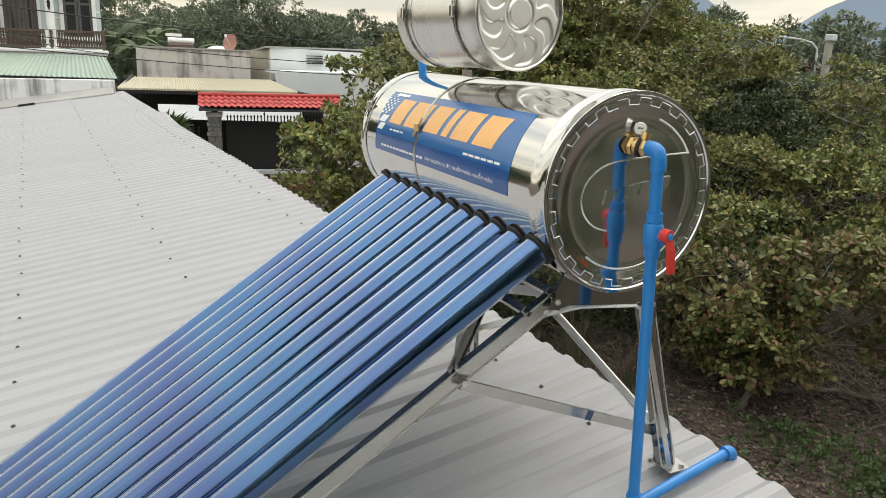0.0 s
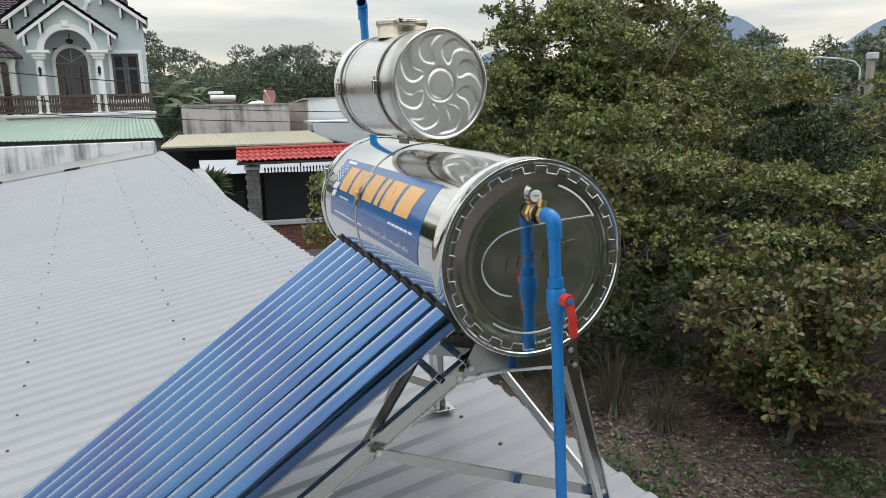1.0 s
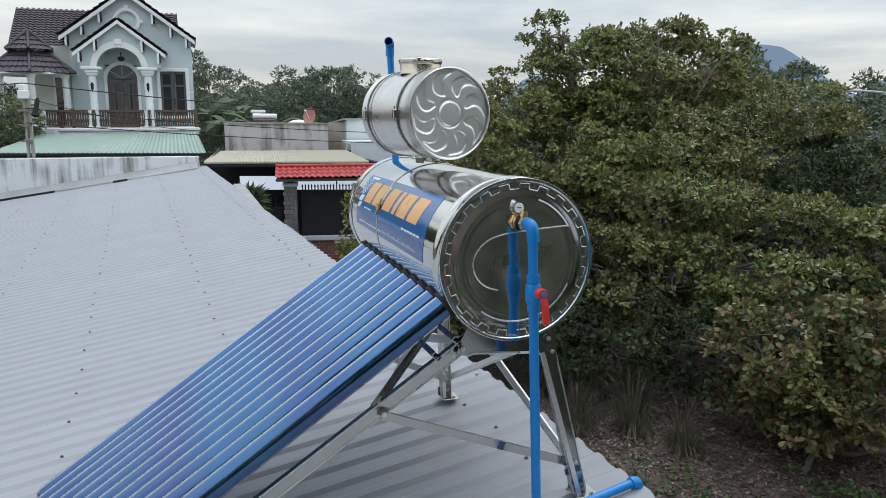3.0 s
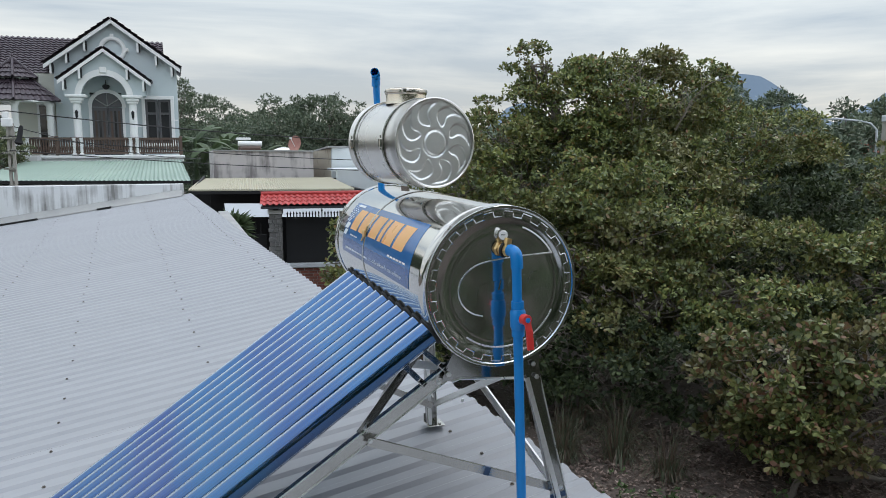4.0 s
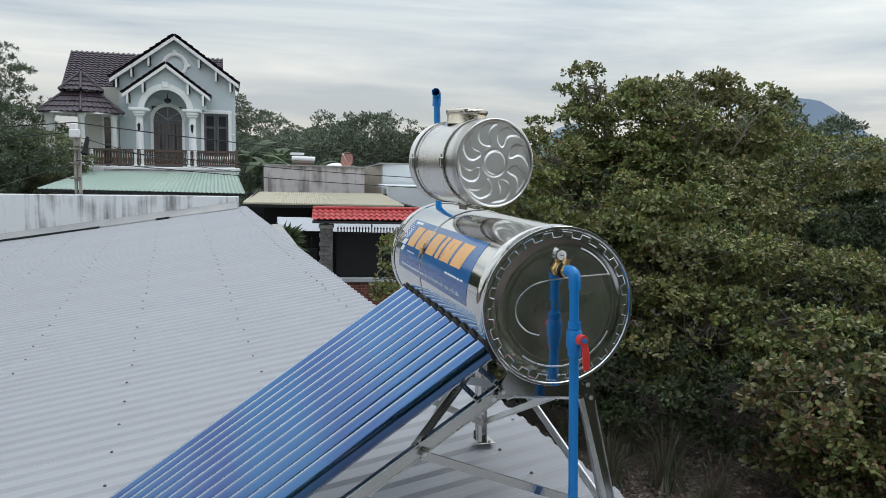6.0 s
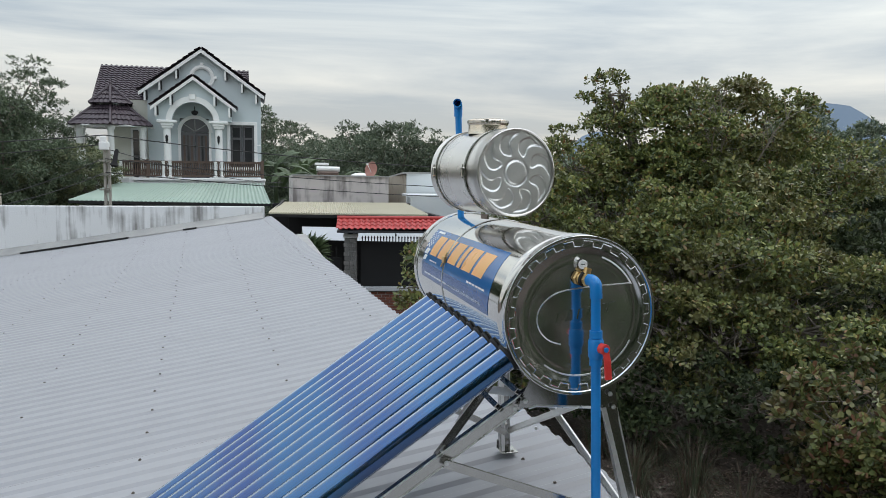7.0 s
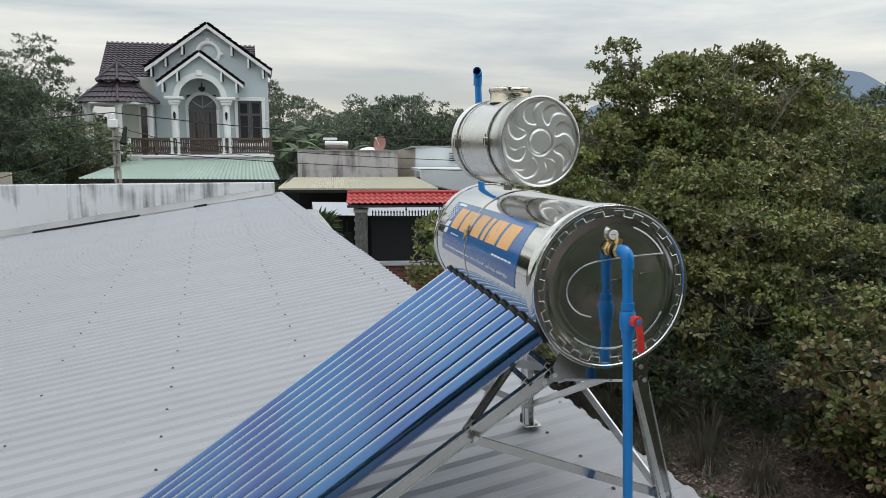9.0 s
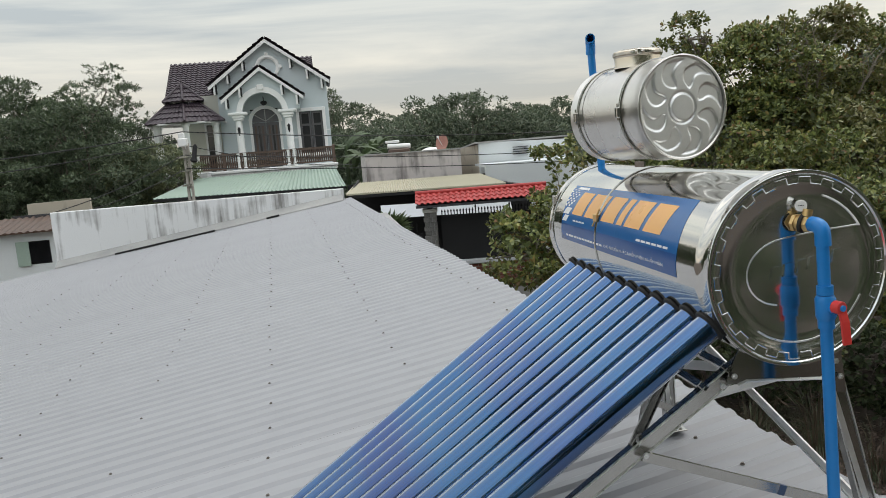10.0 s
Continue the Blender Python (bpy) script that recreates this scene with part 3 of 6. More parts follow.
for h in (0.085, AL - 0.055):
    bm = bmesh.new()
    lathe(bm, [(AR - 0.001, 0.004), (AR + 0.003, 0.005), (AR + 0.003, 0.007), (AR + 0.0012, 0.008), (AR + 0.0012, 0.011), (AR + 0.003, 0.012), (AR + 0.003, 0.014), (AR - 0.001, 0.015)], A0 + AX * h, AX, seg=96)
    hoop = part("clamp_hoop", bm, steel_frame, aux)
    side_dir = Vector((-AX.y, AX.x, 0))
    q = A0 + AX * (h + 0.009) + side_dir * (AR + 0.008)
    bm = bmesh.new()
    block(bm, q, (0.016, 0.012, 0.030), bevel=0.002)
    sweep(bm, (q + Vector((0, 0, -0.022)), q + Vector((0, 0, 0.026))), 0.003, seg=8)
    part("latch", bm, steel_frame, hoop)
# face plate pressed with a round hub and a wheel of curved blades
AS = Vector((-AX.y, AX.x, 0)).normalized() * -1


def ease(lo, hi, x):
    f = min(1.0, max(0.0, (x - lo) / (hi - lo)))
    return f * f * (3 - 2 * f)


def pressed(r, a):
    """Relief of the pressed face: hub, groove round it, eight hooked recesses out to the rim."""
    f = min(1.0, max(0.0, (r - 0.052) / 0.086))
    turn_by = 0.30 * math.sin(math.pi * f) - 0.24 * f + BLADE_TURN
    c = math.cos(8 * (a - turn_by))
    c -= 1.7 * max(0.0, (0.078 - r) / 0.024) ** 2
    h = -0.0040 * ease(-0.28, 0.28, c + 0.05) * (1 - ease(0.128, 0.136, r))
    h += 0.0032 * (1 - ease(0.036, 0.042, r)) - 0.0030 * ease(0.036, 0.041, r) * (1 - ease(0.044, 0.049, r))
    return h - 0.0025


BLADE_TURN = 0.30
bm = bmesh.new()
rings_r = [0.004 + k * 0.0022 for k in range(63)]
grid = []
for r in rings_r:
    row = []
    for k in range(288):
        a = 2 * math.pi * k / 288
        row.append(bm.verts.new(A0 - AX * pressed(r, a) + AS * (r * math.cos(a)) + Vector((0, 0, r * math.sin(a)))))
    grid.append(row)
for ra, rb in zip(grid, grid[1:]):
    for k in range(288):
        bm.faces.new((ra[k], ra[(k + 1) % 288], rb[(k + 1) % 288], rb[k]))
bm.faces.new(grid[0])
edge = [bm.verts.new(A0 + AX * 0.002 + AS * ((AR - 0.004) * math.cos(2 * math.pi * k / 288)) + Vector((0, 0, (AR - 0.004) * math.sin(2 * math.pi * k / 288)))) for k in range(288)]
for k in range(288):
    bm.faces.new((grid[-1][k], grid[-1][(k + 1) % 288], edge[(k + 1) % 288], edge[k]))
part("face_plate", bm, steel_satin, aux, "satin steel face plate pressed with a wheel of curved blades", angle=60)
bm = bmesh.new()
lathe(bm, [(AR - 0.004, 0.0), (0, -0.004)], A0 + AX * AL, AX * -1, seg=64)
part("end_plate", bm, steel_satin, aux)
NECK = A0 + AX * 0.215 + Vector((0, 0, AR - 0.012))
bm = bmesh.new()
lathe(bm, [(0.072, 0.0), (0.070, 0.012), (0.070, 0.036)], NECK, (0.02, 0, 1), seg=64)
part("filler_neck", bm, steel_neck, aux)
bm = bmesh.new()
lathe(bm, [(0.072, 0.032), (0.0735, 0.035), (0.0735, 0.048), (0.071, 0.051), (0.063, 0.052), (0.059, 0.055), (0, 0.058)], NECK, (0.02, 0, 1), seg=64)
lid = part("lid", bm, steel_neck, aux)
bm = bmesh.new()
lathe(bm, [(0.0740, 0.038), (0.0755, 0.039), (0.0755, 0.045), (0.0740, 0.046)], NECK, (0.02, 0, 1), seg=64)
block(bm, NECK + Vector((0.074, -0.028, 0.042)), (0.014, 0.016, 0.016), bevel=0.002)
sweep(bm, (NECK + Vector((0.076, -0.040, 0.042)), NECK + Vector((0.080, -0.012, 0.042))), 0.003, seg=8)
part("lid_clamp", bm, steel_frame, lid)
for h in (0.20,):
    bm = bmesh.new()
    c, d = A0 + AX * h, A0 + AX * (h + 0.05)
    z = (TC.z + TR + A0.z - AR) / 2
    beam(bm, (c.x, c.y, z), (d.x, d.y, z), rect(0.008, 0.018), (0, 1, 0))
    part("rest_pad", bm, steel, aux)

# ---- blue pipes ----
PIPE_R = 0.0134


def elbow_path(a, corner, b, r=0.022, n=6):
    a, c, b = Vector(a), Vector(corner), Vector(b)
    p, q = c + (a - c).normalized() * r, c + (b - c).normalized() * r
    return [p * (1 - t) ** 2 + c * 2 * t * (1 - t) + q * t * t for t in [k / n for k in range(n + 1)]]


down = Vector((-0.020, -0.008, 4.542))
low = Vector((-0.014, 0.018, roof_z(0, 0.02) + 0.045))
outlet = thing("outlet_pipe", low, "blue plastic hot water pipe with red valve rising from the roof", "pipe")
bm = bmesh.new()
sweep(bm, (down + Vector((0, 0, -0.03)), down.lerp(low, 0.5), low + Vector((0, 0, 0.03))), PIPE_R, seg=20)
part("riser", bm, blue_pvc, outlet)
bm = bmesh.new()
sweep(bm, [(-0.048, -0.015, 4.543)] + elbow_path((-0.048, -0.015, 4.543), down, down + Vector((0, 0.002, -0.05))) + [down + Vector((0, 0.002, -0.046))], 0.0170, seg=20)
part("elbow", bm, blue_pvc, outlet)
bm = bmesh.new()
sweep(bm, ((-0.085, -0.031, 4.545), (-0.077, -0.028, 4.544)), 0.021, seg=6)
sweep(bm, ((-0.077, -0.028, 4.544), (-0.068, -0.024, 4.544)), 0.017, seg=20)
part("brass_nut", bm, brass, outlet)
bm = bmesh.new()
sweep(bm, ((-0.068, -0.024, 4.544), (-0.062, -0.021, 4.543)), 0.0225, seg=20)
part("rubber_ring", bm, rubber, outlet)
bm = bmesh.new()
sweep(bm, ((-0.062, -0.021, 4.543), (-0.046, -0.014, 4.543)), 0.0160, seg=20)
sweep(bm, ((-0.060, -0.020, 4.543), (-0.051, -0.016, 4.543)), 0.0190, seg=6)
sweep(bm, ((-0.058, -0.019, 4.559), (-0.058, -0.015, 4.575)), 0.011, seg=12)
part("brass_tee", bm, brass, outlet)
gdir = Vector((0.86, -0.48, 0.12)).normalized()
gc = Vector((-0.066, -0.027, 4.583))
bm = bmesh.new()
lathe(bm, [(0.0125, -0.008), (0.0140, -0.004), (0.0140, 0.002), (0.0125, 0.003)], gc, gdir, seg=32)
gauge = part("gauge_case", bm, steel_frame, outlet)
bm = bmesh.new()
lathe(bm, [(0.0128, 0.0022), (0.0, 0.0025)], gc, gdir, seg=32)
part("dial", bm, white_plastic, gauge, "white round gauge dial")
bm = bmesh.new()
gs = gdir.cross(Vector((0, 0, 1))).normalized() * -1
for k in range(4):
    c = gc + gdir * 0.003 + gs * (-0.0045 + k * 0.0030) + Vector((0, 0, 0.001))
    block(bm, c, (0.0012, 0.0020, 0.0026), turn=gdir.to_track_quat("X", "Z").to_matrix())
part("dial_print", bm, rubber, gauge)
# ball valve
va = down.lerp(low, 0.216)
vd = (low - down).normalized()
bm = bmesh.new()
sweep(bm, [va + vd * d for d in (-0.050, -0.030)], 0.0178, seg=20)
sweep(bm, [va + vd * d for d in (-0.028, -0.020, 0.020, 0.028)], [0.0185, 0.0218, 0.0218, 0.0185], seg=20)
sweep(bm, [va + vd * d for d in (0.026, 0.048)], 0.0178, seg=20)
sweep(bm, (va, va + Vector((0.034, 0.004, 0.0))), 0.011, seg=14)
valve = part("valve_body", bm, blue_pvc, outlet)
bm = bmesh.new()
hb = va + Vector((0.036, 0.005, 0.006))
sweep(bm, (hb + Vector((-0.010, -0.002, 0)), hb + Vector((0.010, 0.002, 0))), 0.0150, seg=16)
beam(bm, hb + Vector((0.004, 0.002, 0.004)), hb + Vector((0.011, 0.007, -0.030)), rect(0.018, 0.008), (0, 1, 0))
beam(bm, hb + Vector((0.011, 0.007, -0.028)), hb + Vector((0.013, 0.011, -0.082)), rect(0.019, 0.008), (0, 1, 0))
bmesh.ops.bevel(bm, geom=list(bm.edges), offset=0.0012, segments=1, affect="EDGES")
part("valve_handle", bm, red_plastic, valve, "red lever handle")
bm = bmesh.new()
lathe(bm, [(0.007, 0.0), (0.007, 0.004), (0, 0.005)], hb + Vector((0.010, 0.002, 0)), (0.98, 0.2, 0), seg=12)
part("handle_screw", bm, blue_pvc, valve)
# the run along the roof to the edge
far_end = Vector((-0.078, 0.390, 3.722))
bm = bmesh.new()
sweep(bm, [low + Vector((0, 0, 0.034))] + elbow_path(low + Vector((0, 0, 0.05)), low, far_end) + [low.lerp(far_end, 0.07)], 0.0178, seg=20)
part("elbow", bm, blue_pvc, outlet)
bm = bmesh.new()
sweep(bm, (low.lerp(far_end, 0.04), far_end), PIPE_R, seg=20)
part("roof_run", bm, blue_pvc, outlet)
bm = bmesh.new()
sweep(bm, [far_end.lerp(low, 0.07)] + elbow_path(low, far_end, far_end + Vector((0, 0, -0.2))) + [far_end + Vector((0, 0, -0.045))], 0.0185, seg=20)
part("elbow", bm, blue_pvc, outlet)
bm = bmesh.new()
sweep(bm, (far_end + Vector((0, 0, -0.03)), far_end + Vector((0, 0, -0.30))), PIPE_R, seg=16)
part("downpipe", bm, blue_pvc, outlet)

vent_top = Vector((-1.150, -0.100, 5.104))
vent_low = Vector((-1.135, -0.085, 4.622))
vent = thing("vent_pipe", vent_low, "blue plastic vent pipe standing on the heater tank", "pipe")
bm = bmesh.new()
sweep(bm, (vent_low, vent_top), 0.0132, seg=20)
part("riser", bm, blue_pvc, vent)
bm = bmesh.new()
mouth = vent_top + Vector((0.046, -0.016, 0.006))
pts = [vent_top + Vector((0, 0, -0.045))] + elbow_path(vent_low, vent_top + Vector((0, 0, 0.006)), mouth) + [mouth]
sweep(bm, pts, 0.0168, seg=20, caps=False)
sweep(bm, list(reversed(pts[2:])), 0.0135, seg=20, caps=False)
lathe(bm, [(0.0168, 0), (0.0135, 0)], mouth, mouth - vent_top, seg=20)
part("open_elbow", bm, blue_pvc, vent)


# ---- surroundings: materials ----
def stained_plaster(name, base, dirt, streak=4.0, amount=0.5):
    """Plaster with rain streaks that run down from the top and blotches of mould."""
    m, n, l, p = material(name)
    tc = n.new("ShaderNodeTexCoord")
    mp, mp2 = n.new("ShaderNodeMapping"), n.new("ShaderNodeMapping")
    mp.inputs["Scale"].default_value = (streak, streak, 0.35)
    mp2.inputs["Scale"].default_value = (1.2, 1.2, 1.2)
    a, b, c = n.new("ShaderNodeTexNoise"), n.new("ShaderNodeTexNoise"), n.new("ShaderNodeTexNoise")
    a.inputs["Scale"].default_value, a.inputs["Detail"].default_value = 1.3, 5
    b.inputs["Scale"].default_value, b.inputs["Detail"].default_value = 1.0, 6
    c.inputs["Scale"].default_value, c.inputs["Detail"].default_value = 30, 3
    l.new(tc.outputs["Object"], mp.inputs[0])
    l.new(tc.outputs["Object"], mp2.inputs[0])
    l.new(mp.outputs[0], a.inputs["Vector"])
    l.new(mp2.outputs[0], b.inputs["Vector"])
    l.new(mp2.outputs[0], c.inputs["Vector"])
    mul = n.new("ShaderNodeMath")
    mul.operation = "MULTIPLY"
    l.new(a.outputs["Fac"], mul.inputs[0])
    l.new(b.outputs["Fac"], mul.inputs[1])
    ramp = n.new("ShaderNodeValToRGB")
    e = ramp.color_ramp.elements
    e[0].position, e[0].color = 0.34 - 0.14 * amount, rgb(base)
    e[1].position, e[1].color = 0.46 - 0.12 * amount, rgb(dirt)
    l.new(mul.outputs[0], ramp.inputs[0])
    l.new(ramp.outputs[0], p.inputs["Base Color"])
    p.inputs["Roughness"].default_value = 0.85
    bn = n.new("ShaderNodeBump")
    bn.inputs["Strength"].default_value, bn.inputs["Distance"].default_value = 0.3, 0.01
    l.new(c.outputs["Fac"], bn.inputs["Height"])
    l.new(bn.outputs[0], p.inputs["Normal"])
    return m


wall_white = stained_plaster("rain_streaked_white_wall", (0.70, 0.71, 0.72), (0.24, 0.235, 0.23), 6.5, 0.62)
wall_grey = stained_plaster("mouldy_grey_wall", (0.60, 0.555, 0.54), (0.25, 0.225, 0.22), 3.0, 0.72)
house_blue = surface("pale_blue_house_paint", (0.51, 0.58, 0.605), (0.58, 0.64, 0.66), scale=0.8, rough=0.75, bump=0.1, fine=30)
house_cream = surface("cream_house_paint", (0.60, 0.60, 0.53), (0.68, 0.67, 0.60), scale=0.8, rough=0.75, bump=0.1, fine=30)
trim_white = surface("white_trim_paint", (0.78, 0.79, 0.79), (0.85, 0.85, 0.84), scale=1.5, rough=0.7, bump=0.1, fine=30)
tile_dark = surface("dark_brown_roof_tile", (0.034, 0.024, 0.032), (0.064, 0.046, 0.058), scale=2.0, rough=0.45, bump=0.2, fine=20)
tile_red = surface("red_roof_tile", (0.36, 0.035, 0.035), (0.46, 0.06, 0.055), scale=3, rough=0.5, bump=0.15, fine=25, random_tone=0.15)
wood_dark = surface("dark_stained_wood", (0.033, 0.034, 0.040), (0.062, 0.062, 0.070), scale=2, rough=0.4, bump=0.15, fine=40, stretch=(4, 4, 0.5))
wood_rail = surface("brown_painted_rail", (0.07, 0.045, 0.035), (0.13, 0.085, 0.065), scale=3, rough=0.5, bump=0.1)
frame_grey = surface("dark_grey_window_frame", (0.075, 0.075, 0.082), (0.11, 0.11, 0.118), scale=3, rough=0.4, bump=0.05)
dark_glass = surface("dark_window_glass", (0.02, 0.022, 0.025), (0.04, 0.042, 0.045), scale=0.7, rough=0.08, bump=0.0, rough_var=0.03)
green_tin = surface("faded_green_roof_steel", (0.25, 0.34, 0.29), (0.35, 0.44, 0.38), scale=0.6, rough=0.5, bump=0.05, fine=20)
beige_tin = surface("rusty_beige_roof_steel", (0.38, 0.35, 0.25), (0.50, 0.47, 0.36), scale=0.7, rough=0.55, bump=0.05, fine=20)
cement = surface("weathered_cement", (0.28, 0.28, 0.28), (0.42, 0.42, 0.41), scale=2, rough=0.9, bump=0.3, fine=30)
concrete_pole = surface("concrete_pole", (0.30, 0.28, 0.25), (0.42, 0.40, 0.36), scale=3, rough=0.85, bump=0.2, fine=40)
pale_wall = surface("pale_blue_white_wall", (0.60, 0.64, 0.66), (0.70, 0.73, 0.74), scale=0.7, rough=0.8, bump=0.1, fine=20)
beige_wall = stained_plaster("beige_side_wall", (0.44, 0.40, 0.33), (0.25, 0.22, 0.18), 1.5, 0.4)
# ironwork black, also used as painted shade on the carport's rear walls
iron = surface("black_iron_and_shade", (0.006, 0.0065, 0.007), (0.014, 0.014, 0.016), scale=5, rough=0.75, bump=0.05)
awning_white = surface("pale_awning_sheet", (0.50, 0.53, 0.57), (0.62, 0.64, 0.67), scale=1.0, rough=0.6, bump=0.05)
stone_pier = surface("grey_cladding_stone", (0.14, 0.14, 0.14), (0.28, 0.27, 0.26), scale=6, rough=0.85, bump=0.4, fine=40, random_tone=0.25)
brick_red = surface("dark_red_brick", (0.16, 0.06, 0.045), (0.26, 0.10, 0.07), scale=4, rough=0.9, bump=0.3, fine=30, random_tone=0.2)
cable_black = surface("black_cable", (0.012, 0.012, 0.013), (0.025, 0.025, 0.026), scale=3, rough=0.6, bump=0.0)
twig_bark = surface("pale_dry_twig", (0.17, 0.145, 0.12), (0.28, 0.245, 0.20), scale=8, rough=0.9, bump=0.2)
bark = surface("grey_brown_bark", (0.10, 0.085, 0.07), (0.22, 0.19, 0.16), scale=5, rough=0.9, bump=0.6, fine=30, stretch=(1, 1, 0.3), depth=0.02)
soil = surface("leaf_litter_ground", (0.048, 0.037, 0.031), (0.115, 0.09, 0.074), scale=1.2, rough=0.95, bump=0.8, fine=14, depth=0.05)
leaf_cashew = foliage("cashew_leaves", ((0.0, (0.061, 0.084, 0.034)), (0.40, (0.135, 0.171, 0.059)), (0.75, (0.230, 0.260, 0.084)), (0.90, (0.311, 0.307, 0.100)), (0.955, (0.250, 0.167, 0.067)), (1.0, (0.204, 0.108, 0.050))), rough=0.38, patch=(0.151, 0.129, 0.055))
leaf_young = foliage("young_cashew_leaves", ((0.0, (0.064, 0.085, 0.030)), (0.40, (0.133, 0.159, 0.054)), (0.64, (0.196, 0.213, 0.076)), (0.78, (0.252, 0.241, 0.090)), (0.86, (0.235, 0.134, 0.075)), (1.0, (0.196, 0.095, 0.062))), rough=0.38, patch=(0.168, 0.118, 0.069))
# leaf tones lowered so that the colour carries the shade under the trees
leaf_in_shade = foliage("shade_darkened_leaves", ((0.0, (0.024, 0.036, 0.017)), (0.6, (0.045, 0.062, 0.028)), (1.0, (0.085, 0.105, 0.045))), rough=0.55, spec=0.2)
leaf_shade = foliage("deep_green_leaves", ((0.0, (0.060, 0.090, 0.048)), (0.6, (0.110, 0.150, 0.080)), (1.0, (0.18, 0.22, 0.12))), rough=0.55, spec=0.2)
leaf_bush = foliage("dark_bush_leaves", ((0.0, (0.085, 0.105, 0.055)), (0.6, (0.165, 0.190, 0.095)), (1.0, (0.26, 0.275, 0.145))), rough=0.4)
# lighter greyed greens: distance haze mixed into the leaf tones
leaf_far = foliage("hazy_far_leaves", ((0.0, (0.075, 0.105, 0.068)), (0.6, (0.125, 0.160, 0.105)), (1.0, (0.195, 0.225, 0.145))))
leaf_pine = foliage("feathery_leaves", ((0.0, (0.055, 0.082, 0.050)), (0.6, (0.092, 0.128, 0.074)), (1.0, (0.150, 0.186, 0.106))))
leaf_banana = foliage("banana_leaves", ((0.0, (0.055, 0.085, 0.045)), (1.0, (0.13, 0.18, 0.085))))
leaf_brown = foliage("fallen_leaves", ((0.0, (0.050, 0.030, 0.024)), (0.5, (0.105, 0.070, 0.056)), (1.0, (0.24, 0.18, 0.15))), through=0.0)
grass_mat = foliage("tall_grass", ((0.0, (0.10, 0.07, 0.05)), (0.40, (0.13, 0.095, 0.07)), (0.50, (0.07, 0.085, 0.05)), (1.0, (0.11, 0.13, 0.08))))
weed_mat = foliage("low_weeds", ((0.0, (0.030, 0.062, 0.018)), (1.0, (0.075, 0.125, 0.038))))
# the blue of distance haze is put into the hill colour
hill_mat = surface("haze_blue_hills", (0.130, 0.180, 0.245), (0.150, 0.202, 0.268), scale=0.004, rough=1.0, bump=0.0, fine=0.05)


# ---- ground, house under the roof ----
def ground_mesh():
    xs = [-5000, -1500, -400, -150, -80, -45] + [x for x in range(-30, 21, 1)] + [40, 90, 200, 600, 2000, 5000]
    ys = [-5000, -1500, -400, -120, -60, -30] + [y for y in range(-15, 26, 1)] + [40, 80, 150, 400, 1500, 5000]
    vs = []
    for y in ys:
        for x in xs:
            z = 0.0
            if -30 < x < 20 and 2 < y < 25:
                z = 0.22 * (noise.noise(Vector((x * 0.25, y * 0.25, 0))) + 0.4 * noise.noise(Vector((x * 0.9, y * 0.9, 3))))
            vs.append((x, y, z))
    n = len(xs)
    fs = [(j * n + i, j * n + i + 1, (j + 1) * n + i + 1, (j + 1) * n + i) for j in range(len(ys) - 1) for i in range(n - 1)]
    return loose("ground", vs, fs, soil, smooth=True)


tagged(put("ground", ground_mesh(), None), "brown earth ground strewn with fallen leaves", "ground", kind="structure")
bm = bmesh.new()
block(bm, (-6.3, 0.05, 1.72), (17.0, 0.2, 3.44))
single("wall_north", bm, cement, "bare cement house wall under the roof edge", "wall", "structure")
bm = bmesh.new()
block(bm, (2.12, -4.2, 1.40), (0.2, 8.3, 2.8))
single("wall_east", bm, cement, "bare cement house wall under the roof end", "wall", "structure")
bm = bmesh.new()
for k in range(7):
    v = 0.20 + 0.73 * k
    a, b = on_roof(-15, v, -0.035), on_roof(2.2, v, -0.035)
    beam(bm, a, b, rect(0.05, 0.06), (0, 0, 1))
part("purlins", bm, steel_frame, metal_roof)

# parapet wall at the far end of the roof
parapet = thing("parapet_wall", (-14.8, -3.7, 2.9), "white plaster wall with black rain streaks behind the roof", "wall", kind="structure")
bm = bmesh.new()
prism(bm, [(-6.64, 0.0), (-0.72, 0.0), (-0.72, 4.04), (-6.64, 4.06)], lambda a, b, c: Vector((-14.72 - c, a, b)), 0.16)
bmesh.ops.bevel(bm, geom=list(bm.edges), offset=0.012, segments=1, affect="EDGES")
part("plaster", bm, wall_white, parapet)
bm = bmesh.new()
for a, b in (((-14.40, -5.40, 0), (-14.38, -3.42, 0)), ((-14.40, -2.36, 0), (-14.40, -2.10, 0))):
    pa, pb = Vector(a), Vector(b)
    pa.z, pb.z = roof_z(pa.x, pa.y) + 0.030, roof_z(pb.x, pb.y) + 0.030
    beam(bm, pa, pb, rect(0.13, 0.030), (1, 0, 0))
part("tar_strip", bm, rubber, parapet)
bm = bmesh.new()
pa, pb = Vector((-14.66, -6.6, 0)), Vector((-14.66, -0.75, 0))
pa.z, pb.z = roof_z(pa.x, pa.y) + 0.01, roof_z(pb.x, pb.y) + 0.01
beam(bm, pa, pb, [(-0.06, 0), (0.22, 0), (0.21, 0.02), (-0.06, 0.13)], (1, 0, 0))
part("flashing", bm, cement, parapet)


